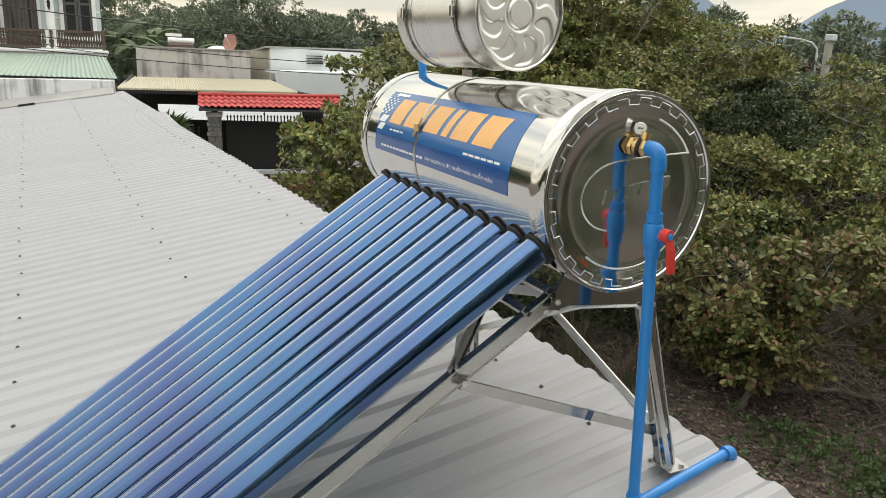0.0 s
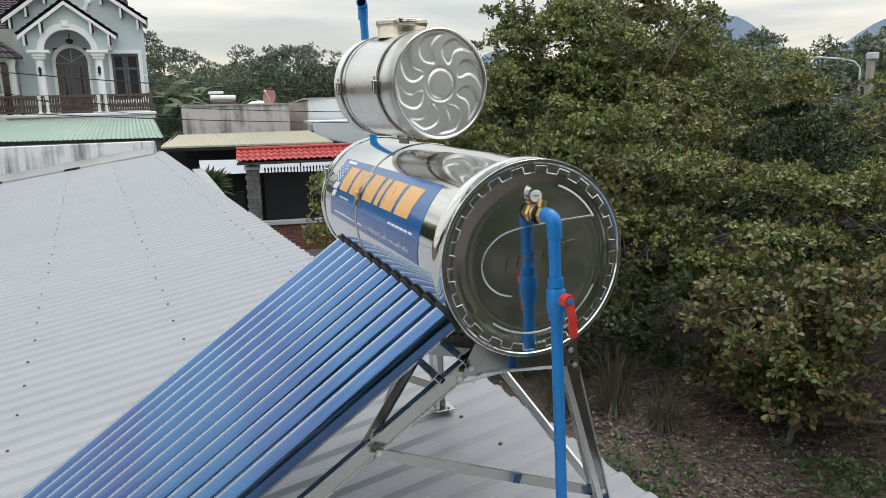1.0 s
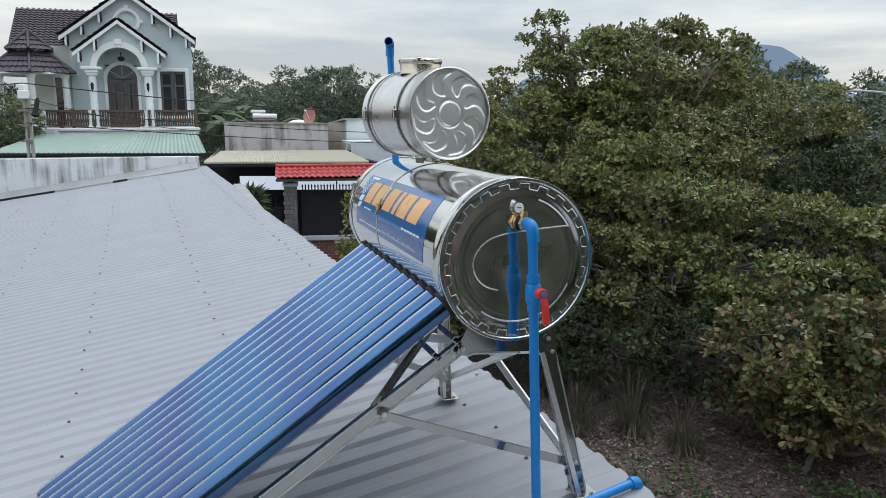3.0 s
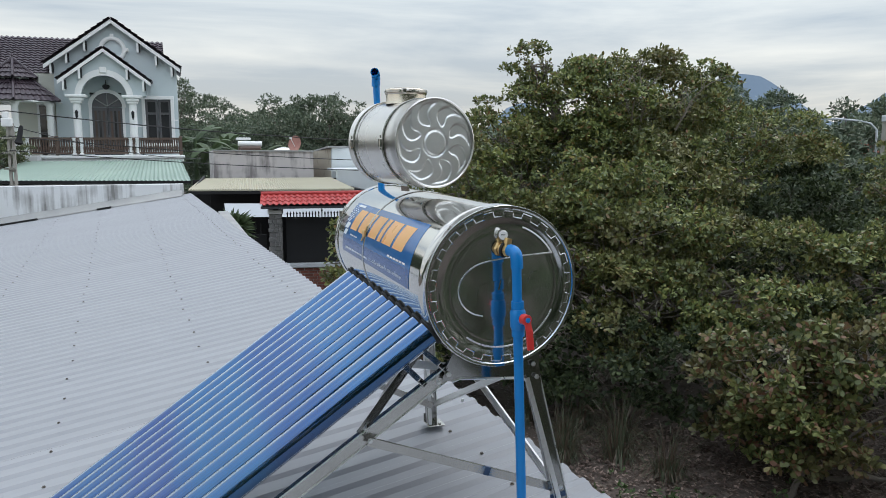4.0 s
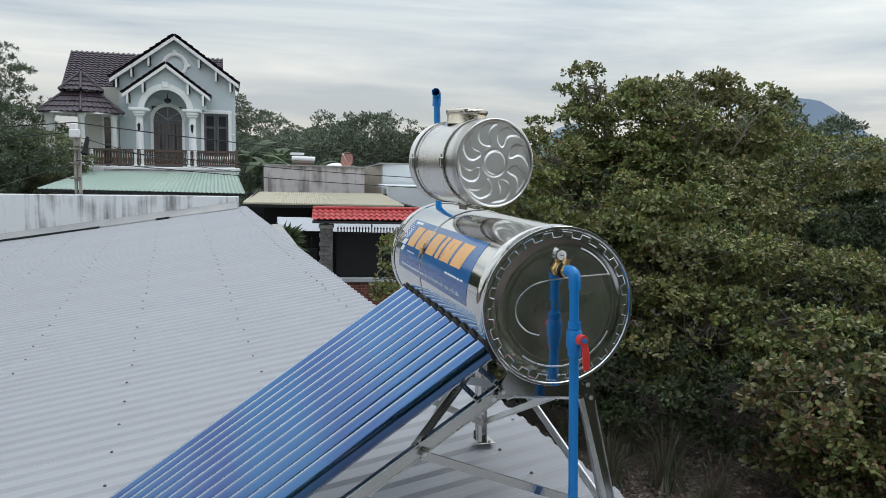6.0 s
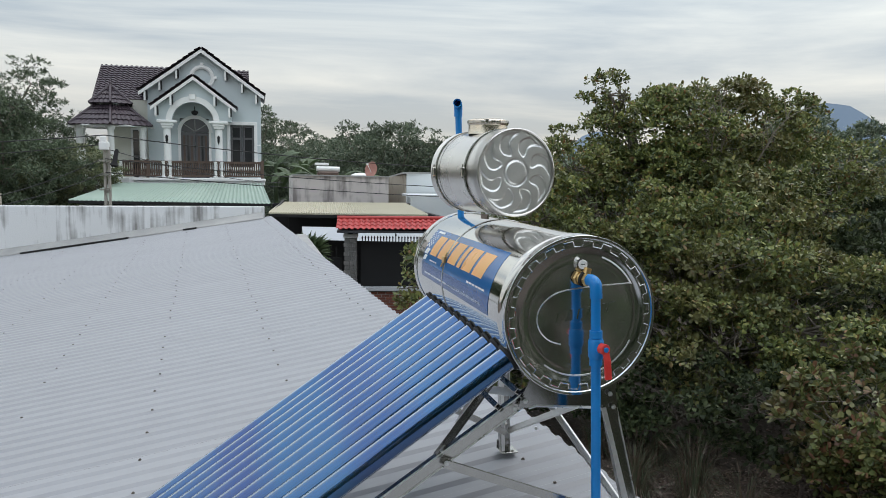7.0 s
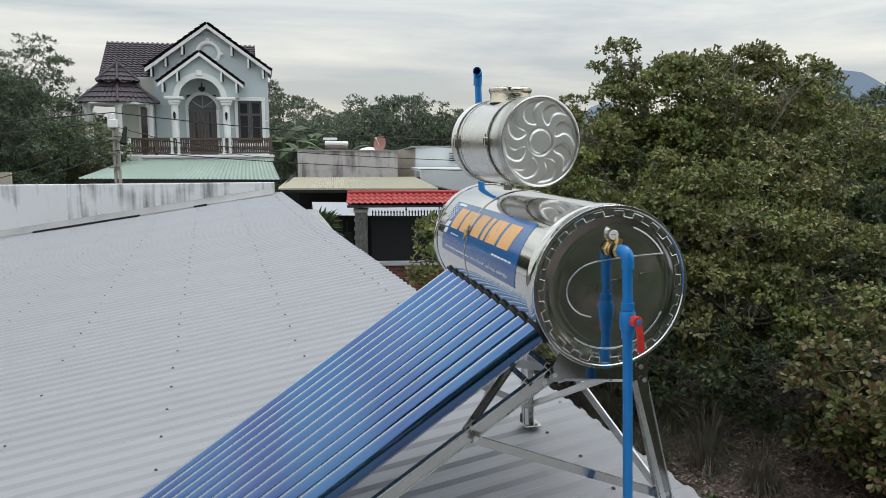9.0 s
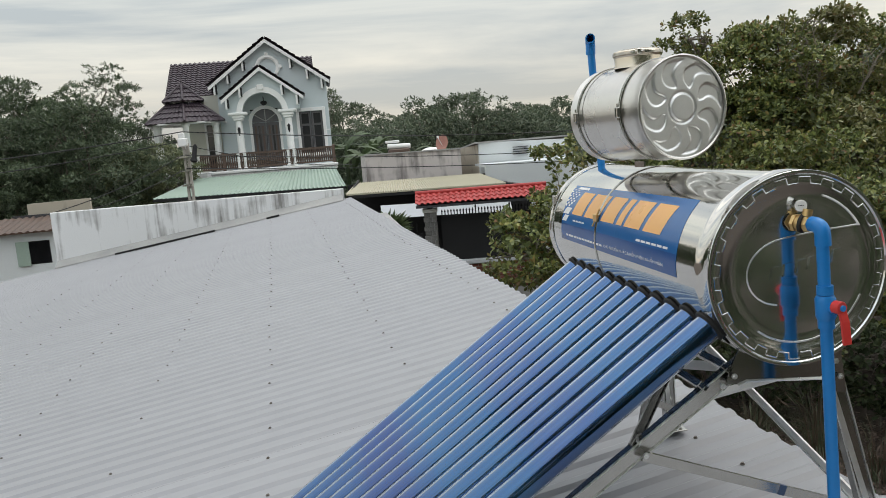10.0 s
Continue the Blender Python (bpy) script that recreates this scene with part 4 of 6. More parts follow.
# ---- wavy sheets and tiled slopes ----
def wavy(p00, p10, p01, p11, waves, amp, rows=1, step=0.0, mat=None, name="roof_slope", thick=0.03):
    """A roof slope with ribs that run from the first edge (p00 to p10) down to the second (p01 to p11), stepped in rows like tiles."""
    p00, p10, p01, p11 = map(Vector, (p00, p10, p01, p11))
    nrm = (p10 - p00).cross(p01 - p00).normalized()
    if nrm.z < 0:
        nrm = -nrm
    vs, fs = [], []
    nx = waves * 6
    lines = []
    for r in range(rows):
        lines += [(r / rows, 0.0), ((r + 1) / rows, step)]
    for f, lift in lines:
        for i in range(nx + 1):
            s = i / nx
            p = (p00.lerp(p10, s)).lerp(p01.lerp(p11, s), f)
            w = amp * (0.5 + 0.5 * math.cos(2 * math.pi * s * waves))
            vs.append(p + nrm * (w + lift))
    n = nx + 1
    for r in range(len(lines) - 1):
        for i in range(nx):
            fs.append((r * n + i, r * n + i + 1, (r + 1) * n + i + 1, (r + 1) * n + i))
    k = len(vs)
    for i in (0, nx, (len(lines) - 1) * n, (len(lines) - 1) * n + nx):
        vs.append(Vector(vs[i]) - nrm * (thick + amp))
    fs.append((k, k + 1, k + 3, k + 2))
    fs.append(tuple(range((len(lines) - 1) * n, (len(lines) - 1) * n + nx + 1)) + (k + 3, k + 2))
    return loose(name, vs, fs, mat, smooth=True)


# ---- trees ----
LEAF = np.array([(0.0, 0.0, 0.0), (0.34, 0.42, 0.04), (0.42, 0.78, 0.03), (0.0, 1.0, -0.05), (-0.42, 0.78, 0.03), (-0.34, 0.42, 0.04)])
SLIM = np.array([(0.0, 0.0, 0.0), (0.42, 0.55, 0.04), (0.0, 1.0, -0.05), (-0.42, 0.55, 0.04)])
BLADE = np.array([(-0.5, 0.0, 0.0), (0.5, 0.0, 0.0), (0.42, 0.55, 0.0), (0.0, 1.0, 0.0), (-0.42, 0.55, 0.0)])


def leaf_mesh(name, places, ways, faces_up, sizes, widths, mat, shape=LEAF):
    """One mesh of many leaves: place, way along the leaf, way its face looks, length and width of each."""
    y = ways / np.linalg.norm(ways, axis=1, keepdims=True)
    x = np.cross(y, faces_up)
    x /= np.linalg.norm(x, axis=1, keepdims=True) + 1e-9
    z = np.cross(x, y)
    k = len(shape)
    n = len(places)
    co = (places[:, None, :] + x[:, None, :] * (shape[None, :, 0:1] * widths[:, None, None]) + y[:, None, :] * (shape[None, :, 1:2] * sizes[:, None, None])
          + z[:, None, :] * (shape[None, :, 2:3] * sizes[:, None, None])).reshape(-1, 3)
    me = bpy.data.meshes.new(name)
    me.vertices.add(n * k)
    me.vertices.foreach_set("co", co.astype(np.float32).ravel())
    me.loops.add(n * k)
    me.loops.foreach_set("vertex_index", np.arange(n * k, dtype=np.int32))
    me.polygons.add(n)
    me.polygons.foreach_set("loop_start", np.arange(0, n * k, k, dtype=np.int32))
    me.update(calc_edges=True)
    me.materials.append(mat)
    return me


def rand_dirs(rng, n):
    v = rng.normal(size=(n, 3))
    return v / np.linalg.norm(v, axis=1, keepdims=True)


def crown_points(rng, blobs, per_area, inner=0.25, lump=0.22):
    """Places of leaf tufts in the shells of several rounded masses, clumped, with gaps, and the way out of the crown there."""
    out_p, out_n = [], []
    B = np.array(blobs, float)
    for b in B:
        c, r = b[:3], b[3:6]
        area = 4 * np.pi * ((r[0] * r[1]) ** 1.6 / 3 + (r[0] * r[2]) ** 1.6 / 3 + (r[1] * r[2]) ** 1.6 / 3) ** (1 / 1.6)
        n = int(area * per_area)
        d = rand_dirs(rng, n)
        # sub-clumps: pull tufts towards a few dozen twig ends
        m = max(12, int(area * 1.6))
        ends = rand_dirs(rng, m)
        near = np.argmax(d @ ends.T, axis=1)
        close = np.einsum("ij,ij->i", d, ends[near])
        bulge = lump * (close - close.mean()) / (close.std() + 1e-6) * 0.5 + (rng.random(m)[near] - 0.5) * lump * 1.3
        depth = 1.0 - np.abs(rng.normal(0, 0.10, n)) + bulge * 0.55
        deep = rng.random(n) < inner
        depth[deep] *= rng.uniform(0.45, 0.95, deep.sum())
        p = c + d * r * depth[:, None]
        nn = d / r
        nn /= np.linalg.norm(nn, axis=1, keepdims=True)
        keep = np.ones(n, bool)
        for q in B:
            if q is b or np.array_equal(q, b):
                continue
            e = np.linalg.norm((p - q[:3]) / q[3:6], axis=1)
            keep &= e > 0.72
        keep &= p[:, 2] > 0.25
        out_p.append(p[keep])
        out_n.append(nn[keep])
    return np.concatenate(out_p), np.concatenate(out_n)


def rosettes(rng, p, nrm, leaves, length, width, mat, name, droop=0.25, up=0.5, shape=LEAF):
    """A tuft of leaves at each place, spread round a shoot that points out and up."""
    n = len(p)
    shoot = nrm + np.array([0, 0, up]) + rng.normal(0, 0.35, (n, 3))
    shoot /= np.linalg.norm(shoot, axis=1, keepdims=True)
    P = np.repeat(p, leaves, axis=0)
    S = np.repeat(shoot, leaves, axis=0)
    a = rand_dirs(rng, n * leaves)
    a -= S * np.einsum("ij,ij->i", a, S)[:, None]
    a /= np.linalg.norm(a, axis=1, keepdims=True) + 1e-9
    lean = rng.uniform(0.15, 1.15, n * leaves)[:, None]
    way = S * (1.1 - lean) + a * lean
    way[:, 2] -= droop * rng.random(n * leaves)
    face = S + rng.normal(0, 0.25, (n * leaves, 3))
    size = length * rng.uniform(0.65, 1.2, n * leaves)
    P = P + S * rng.uniform(-0.5, 0.3, n * leaves)[:, None] * length * 0.7 + a * 0.01
    return leaf_mesh(name, P, way, face, size, width * size / length, mat, shape)


def limb(bm, a, b, r0, r1, rng, bend=0.12, n=7):
    a, b = Vector(a), Vector(b)
    L = (b - a).length
    pts, rad = [], []
    off = Vector(rng.normal(0, bend * L, 3))
    for k in range(n + 1):
        f = k / n
        p = a.lerp(b, f) + off * math.sin(math.pi * f) * 0.6 + Vector(rng.normal(0, 0.012 * L, 3)) * (0 < k < n)
        pts.append(p)
        rad.append(r0 + (r1 - r0) * f)
    sweep(bm, pts, rad, seg=7, caps=False)
    return pts


def tree(name, foot, blobs, label, category, mat, seed, per_area=16, leaves=7, length=0.14, width=0.075, trunk=0.16, inner=0.25, lump=0.22, up=0.5, twigs=14, bare=0, sprigs=0, pad=0.45, fill=0.86, thin=0.45, voids=(), shape=LEAF):
    """A trunk with forking limbs; a crown of leaf tufts round several masses, with small sprigs that break its outline and bare twigs."""
    rng = np.random.default_rng(seed)
    t = thing(name, foot, label, category)
    bm = bmesh.new()
    foot_v = Vector(foot)
    mid = Vector(np.mean([b[:3] for b in blobs], axis=0))
    fork = Vector((foot_v.x * 0.6 + mid.x * 0.4, foot_v.y * 0.6 + mid.y * 0.4, foot_v.z + max(0.5, (mid.z - foot_v.z) * 0.45)))
    limb(bm, foot_v - Vector((0, 0, 0.1)), fork, trunk, trunk * 0.75, rng, 0.05)
    for b in blobs:
        c = Vector(b[:3])
        main = limb(bm, fork, c, trunk * 0.45, trunk * 0.16, rng)
        for k in range(twigs):
            d = Vector(rand_dirs(rng, 1)[0])
            d.z = abs(d.z) * 0.8 - 0.15
            e = c + Vector((d.x * b[3], d.y * b[4], d.z * b[5])) * 0.93
            src = main[int(rng.integers(3, len(main)))]
            pts = limb(bm, src, e, trunk * 0.13, 0.006, rng, 0.14, 5)
            for _ in range(2):
                d2 = Vector(rand_dirs(rng, 1)[0]) * min(b[3:6]) * 0.45
                limb(bm, pts[3], pts[3] + d2, trunk * 0.09, 0.005, rng, 0.1, 3)
    part("trunk", bm, bark, t)
    for b in blobs[:bare]:
        c = Vector(b[:3])
        for k in range(3):
            bm = bmesh.new()
            root = c + Vector((b[3] * 0.86, b[4] * rng.uniform(-0.45, 0.20), -b[5] * 0.30))
            e = root + Vector((b[3] * rng.uniform(0.05, 0.25), rng.normal(0, 0.35), b[5] * rng.uniform(0.5, 0.85)))
            pts = limb(bm, root, e, 0.022, 0.009, rng, 0.08, 5)
            for _ in range(9):
                src = pts[int(rng.integers(1, 6))]
                tip = src + Vector((rng.uniform(-0.05, 0.2), rng.normal(0, 0.28), rng.uniform(0.15, 0.55)))
                twig = limb(bm, src, tip, 0.010, 0.006, rng, 0.08, 3)
                limb(bm, twig[2], twig[2] + Vector((0.05, rng.normal(0, 0.14), rng.uniform(0.08, 0.25))), 0.007, 0.004, rng, 0.06, 2)
            part("bare_branch", bm, twig_bark, t, "pale leafless branch")
    # leafy pads on the branch ends, in layers, over a thin darker filling
    pads = []
    for b in blobs:
        area = 4 * math.pi * (b[3] * b[4] * b[5]) ** (2 / 3)
        for k in range(int(area * sprigs)):
            d = rand_dirs(rng, 1)[0]
            if d[2] < -0.55:
                continue
            c = np.array(b[:3]) + d * np.array(b[3:6]) * rng.uniform(0.84, 1.08)
            r = pad * rng.uniform(0.5, 1.25)
            pads.append((*c, r, r * rng.uniform(0.7, 1.2), r * rng.uniform(0.34, 0.68)))
    p, nrm = crown_points(rng, [(*b[:3], b[3] * fill, b[4] * fill, b[5] * fill) for b in blobs], per_area * thin, inner, lump)
    sets = [(p, nrm)]
    for s in pads:
        a = 2.6 * s[3] * s[4] + 1.5 * s[3] * s[5]
        n = max(5, int(a * per_area * 1.7))
        d = rand_dirs(rng, n)
        d[:, 2] = np.abs(d[:, 2]) * 1.1 - 0.25
        q = np.array(s[:3]) + d * np.array(s[3:6]) * rng.uniform(0.55, 1.08, (n, 1))
        m = d * np.array([0.8, 0.8, 1.0]) + np.array([0, 0, 0.25])
        sets.append((q, m / np.linalg.norm(m, axis=1, keepdims=True)))
    p, nrm = np.concatenate([s[0] for s in sets]), np.concatenate([s[1] for s in sets])
    keep = p[:, 2] > 0.25
    for v in voids:
        keep &= np.linalg.norm((p - np.array(v[:3])) / np.array(v[3:6]), axis=1) > 1
    put("crown", rosettes(rng, p[keep], nrm[keep], leaves, length, width, mat, "crown", up=up, shape=shape), t)
    return t


tree("cashew_tree", (-13.6, 9.2, 0), [(-15.2, 9.9, 5.6, 2.3, 2.2, 1.45), (-15.3, 8.3, 5.7, 1.5, 1.2, 1.10), (-15.1, 7.45, 6.72, 0.62, 0.55, 0.42), (-15.3, 6.3, 4.9, 1.2, 1.1, 1.0), (-15.0, 10.2, 6.72, 1.3, 1.5, 0.52), (-15.0, 11.9, 5.75, 1.4, 1.3, 1.1), (-14.4, 13.9, 4.88, 1.9, 1.6, 1.1), (-15.0, 9.3, 4.4, 2.2, 2.6, 1.2),
      (-14.3, 7.3, 3.7, 2.0, 1.9, 1.6), (-14.2, 5.6, 3.1, 1.5, 1.4, 1.4), (-12.8, 9.2, 3.5, 1.9, 1.9, 1.6), (-13.5, 10.9, 3.9, 2.0, 1.9, 1.4)],
     "large spreading cashew tree with olive green leaves", "tree", leaf_cashew, 1, per_area=34, leaves=7, length=0.115, width=0.062, trunk=0.2, lump=0.3, bare=1, sprigs=1.05, pad=0.52, thin=0.55)
tree("cashew_tree", (-10.6, 7.6, 0), [(-11.3, 7.9, 2.9, 2.0, 1.9, 1.4), (-9.5, 9.4, 2.2, 1.9, 1.8, 1.2), (-11.4, 5.9, 2.4, 1.6, 1.5, 1.4), (-8.0, 11.6, 1.95, 1.8, 1.8, 1.3), (-9.9, 7.2, 1.7, 1.3, 1.3, 1.0)],
     "dense cashew tree with yellowing olive leaves", "tree", leaf_cashew, 2, per_area=42, leaves=8, length=0.105, width=0.060, trunk=0.17, lump=0.3, sprigs=1.1, pad=0.55, thin=0.36)
tree("cashew_tree", (-5.85, 6.85, 0), [(-6.3, 7.0, 1.62, 0.98, 0.98, 0.85), (-6.0, 7.4, 1.0, 0.95, 0.95, 0.68), (-6.35, 7.6, 0.55, 0.6, 0.6, 0.42), (-6.6, 7.1, 0.75, 0.75, 0.75, 0.6), (-5.65, 6.9, 0.72, 0.5, 0.5, 0.38), (-5.6, 8.0, 1.95, 0.9, 0.9, 0.45), (-4.7, 9.0, 1.75, 1.2, 1.2, 0.8), (-4.9, 9.0, 0.95, 0.75, 0.75, 0.6)],
     "young cashew tree with large grey-green and reddish leaves", "tree", leaf_young, 3, per_area=44, leaves=8, length=0.115, width=0.068, trunk=0.05, lump=0.3, sprigs=2.6, pad=0.30)
tree("cashew_tree", (-11.8, 3.6, 0), [(-11.2, 3.1, 2.9, 1.25, 1.0, 1.15), (-10.4, 1.95, 2.85, 0.7, 0.6, 0.7), (-12.7, 4.3, 3.8, 1.4, 1.3, 1.2), (-12.2, 4.9, 2.5, 1.5, 1.4, 1.4), (-11.0, 3.6, 1.6, 1.3, 1.2, 1.1)],
     "cashew tree with dark olive leaves behind the roof edge", "tree", leaf_cashew, 4, per_area=38, leaves=8, length=0.115, width=0.066, trunk=0.14, lump=0.3, sprigs=1.6, pad=0.36)
# undergrowth whose dark leaf colour holds the shade below the crowns
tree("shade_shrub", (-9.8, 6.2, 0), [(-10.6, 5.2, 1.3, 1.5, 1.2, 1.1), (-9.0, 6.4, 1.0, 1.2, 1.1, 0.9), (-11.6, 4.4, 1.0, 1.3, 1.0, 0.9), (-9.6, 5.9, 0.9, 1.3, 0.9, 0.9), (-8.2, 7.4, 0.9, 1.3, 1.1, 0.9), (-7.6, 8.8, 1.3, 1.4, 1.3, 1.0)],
     "leafy shrub under the trees with shade put into its dark leaves", "shrub", leaf_in_shade, 8, per_area=34, leaves=7, length=0.11, width=0.06, trunk=0.05, lump=0.3, sprigs=1.4, pad=0.34)
# shrub added to fill the shaded hollow between the trees with dark
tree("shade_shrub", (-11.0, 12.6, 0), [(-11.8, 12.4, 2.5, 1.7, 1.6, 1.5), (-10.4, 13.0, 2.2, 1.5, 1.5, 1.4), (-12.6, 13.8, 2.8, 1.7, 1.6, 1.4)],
     "leafy shrub added as the dark shade between the trees", "shrub", leaf_in_shade, 9, per_area=26, leaves=7, length=0.12, width=0.065, trunk=0.06, lump=0.3, sprigs=1.2, pad=0.4)
tree("cashew_tree", (-6.6, 14.5, 0), [(-7.2, 14.2, 2.6, 2.0, 1.9, 1.5), (-4.6, 14.8, 2.8, 2.1, 2.0, 1.5), (-9.8, 16.4, 3.1, 2.1, 2.0, 1.4), (-12.6, 18.0, 3.6, 2.2, 2.1, 1.4)],
     "cashew tree with olive and reddish leaves", "tree", leaf_cashew, 5, per_area=20, leaves=8, length=0.14, width=0.08, trunk=0.17, lump=0.3, sprigs=1.1, pad=0.45)
# trees behind, to the east of the roof
for k, (x, y, h) in enumerate(((9.0, -2.2, 13.5), (9.6, 3.6, 13.0), (12.0, -10.0, 6.8), (14.0, -16.5, 7.0), (14.0, 17.0, 7.0))):
    tree("shade_tree", (x, y, 0), [(x, y, h * 0.78, 3.4, 3.6, h * 0.22), (x - 0.8, y + 1.9, h * 0.52, 3.0, 3.2, h * 0.22), (x + 0.4, y - 1.8, h * 0.46, 3.0, 3.2, h * 0.22), (x, y, h * 0.24, 2.8, 3.6, h * 0.2)],
         "broad dark green tree beyond the roof end", "tree", leaf_shade, 20 + k, per_area=4.5, leaves=5, length=0.42, width=0.24, trunk=0.2, twigs=5, fill=1.0, thin=1.0, shape=SLIM)

# middle distance: bush behind the parapet, feathery trees, far belt
tree("mango_tree", (-32.8, -8.6, 0), [(-32.47, -7.94, 4.54, 1.76, 1.52, 1.18), (-32.79, -10.02, 4.3, 1.92, 1.6, 1.25), (-32.31, -7.3, 3.42, 1.76, 1.36, 1.36), (-32.63, -9.38, 2.54, 2.24, 2.4, 1.76)],
     "rounded dark green bushy tree beside the green lean-to roof", "tree", leaf_bush, 6, per_area=34, leaves=8, length=0.125, width=0.062, trunk=0.2, sprigs=1.0, pad=0.45, fill=0.92, thin=0.9, shape=SLIM, voids=((-30.0, -4.6, 3.4, 4.6, 3.0, 1.6),))
for k, (x, y, h) in enumerate(((-30.0, -10.9, 8.0), (-33.5, -14.5, 9.2), (-27.5, -14.8, 8.0), (-42.0, -12.8, 10.6), (-40.0, -10.6, 7.4))):
    tree("acacia_tree", (x, y, 0), [(x, y, h * 0.76, 2.0, 2.0, h * 0.19), (x + 0.3, y + 0.7, h * 0.86, 1.1, 1.1, h * 0.13), (x + 0.5, y + 1.3, h * 0.58, 2.0, 2.1, h * 0.2), (x - 0.3, y - 1.8, h * 0.64, 1.8, 1.8, h * 0.19), (x + 0.2, y - 2.3, h * 0.76, 1.0, 1.0, h * 0.10), (x + 0.6, y - 0.2, h * 0.36, 2.4, 2.6, h * 0.22)],
         "tall feathery grey-green tree in the neighbouring garden", "tree", leaf_pine, 40 + k, per_area=20 if k < 3 else 10, leaves=8, length=0.17, width=0.055, trunk=0.16, lump=0.4, twigs=6, sprigs=0.6, pad=0.6, thin=0.95, shape=SLIM)
rng = np.random.default_rng(77)
belt = [(-46.0, 8.2, 6.6), (-49.0, 3.2, 5.9), (-52.0, 6.0, 6.2), (-47.0, 11.2, 5.6), (-60.0, 1.0, 7.4), (-62.0, 9.0, 6.6), (-58.0, 15.0, 6.4), (-66.0, 21.0, 6.8), (-52.0, 19.0, 5.4), (-45.0, 24.0, 5.6), (-38.0, 22.0, 5.4), (-33.0, 27.0, 5.6), (-26.0, 33.0, 5.9), (-17.0, 34.0, 6.2), (-9.0, 36.0, 6.6), (-58.0, -20.0, 8.0), (-64.0, -32.0, 8.4), (-24.0, 18.0, 4.6), (-30.0, 13.0, 4.2), (-22.5, 18.5, 5.5), (-27.0, 22.5, 6.0), (-17.0, 21.5, 3.5), (-19.0, 17.5, 4.3), (-46.0, 38.0, 7.6), (-42.0, 41.0, 7.2), (-37.0, 44.5, 6.0)]
for k, (x, y, h) in enumerate(belt):
    w = rng.uniform(2.0, 3.2)
    h *= 1.2
    blobs = [(x, y, h * 0.72, w, w, h * 0.27), (x + rng.normal(0, 1), y + w * 0.9, h * 0.55, w * 0.8, w * 0.8, h * 0.24), (x + rng.normal(0, 1), y - w * 0.9, h * 0.58, w * 0.8, w * 0.8, h * 0.25), (x + 1.2, y, h * 0.3, w * 1.1, w * 1.2, h * 0.26)]
    for _ in range(3):
        blobs.append((x + rng.normal(0, w * 0.4), y + rng.normal(0, w * 0.7), h * rng.uniform(0.74, 0.95), 0.6, 0.6, rng.uniform(0.4, 0.9)))
    near = k < 6 or 16 < k < 23
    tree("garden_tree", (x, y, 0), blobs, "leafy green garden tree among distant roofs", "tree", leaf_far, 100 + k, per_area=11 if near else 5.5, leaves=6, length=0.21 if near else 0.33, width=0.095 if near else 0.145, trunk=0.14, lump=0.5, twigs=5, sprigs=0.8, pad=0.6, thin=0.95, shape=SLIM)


def far_woods():
    """Belts of low trees out to the horizon, one mesh."""
    rng = np.random.default_rng(5)
    P, N = [], []
    for dist, n, h in ((95, 120, 6.5), (150, 150, 7.5), (260, 170, 9), (480, 190, 12), (900, 200, 17)):
        a = np.radians(rng.uniform(95, 220, n))
        for ang in a:
            c = np.array([dist * math.cos(ang), dist * math.sin(ang), 0])
            hh = h * rng.uniform(0.55, 1.15)
            r = np.array([dist * 0.035, dist * 0.035, hh * 0.5]) * rng.uniform(0.7, 1.3)
            d = rand_dirs(rng, 40)
            P.append(c + np.array([0, 0, hh - r[2]]) + d * r * rng.uniform(0.8, 1.15, (40, 1)))
            N.append(d)
    p, nrm = np.concatenate(P), np.concatenate(N)
    dist = np.linalg.norm(p[:, :2], axis=1)
    n = len(p)
    way = np.cross(nrm, rand_dirs(rng, n))
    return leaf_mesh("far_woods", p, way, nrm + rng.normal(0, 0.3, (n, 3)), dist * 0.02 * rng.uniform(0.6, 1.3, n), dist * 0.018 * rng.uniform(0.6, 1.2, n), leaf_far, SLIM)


tagged(put("far_woods", far_woods(), None), "low green woods along the horizon", "woods", kind="stuff")


def hills():
    vs, fs = [], []
    n = 220
    for i in range(n + 1):
        a = radians(80 + 150 * i / n)
        deg = math.degrees(a)
        h = 40 + 25 * noise.noise(Vector((deg * 0.12, 0, 0))) + 10 * noise.noise(Vector((deg * 0.6, 2, 0)))
        for c, w, top in ((139.2, 5.2, 232), (127.0, 6.0, 215), (120.0, 8.0, 190), (154.5, 3, 150)):
            h = max(h, top * math.exp(-((deg - c) / w) ** 2) + 8 * noise.noise(Vector((deg * 1.1, 5, 0))))
        for r, z in ((2300, -5), (2500, h * 0.55), (2650, h), (3100, -5)):
            vs.append((r * math.cos(a), r * math.sin(a), z))
    for i in range(n):
        for k in range(3):
            fs.append((i * 4 + k, (i + 1) * 4 + k, (i + 1) * 4 + k + 1, i * 4 + k + 1))
    return loose("hills", vs, fs, hill_mat, smooth=True)


tagged(put("hills", hills(), None), "far hills on the horizon, tinted blue-grey for haze", "hills", kind="structure")


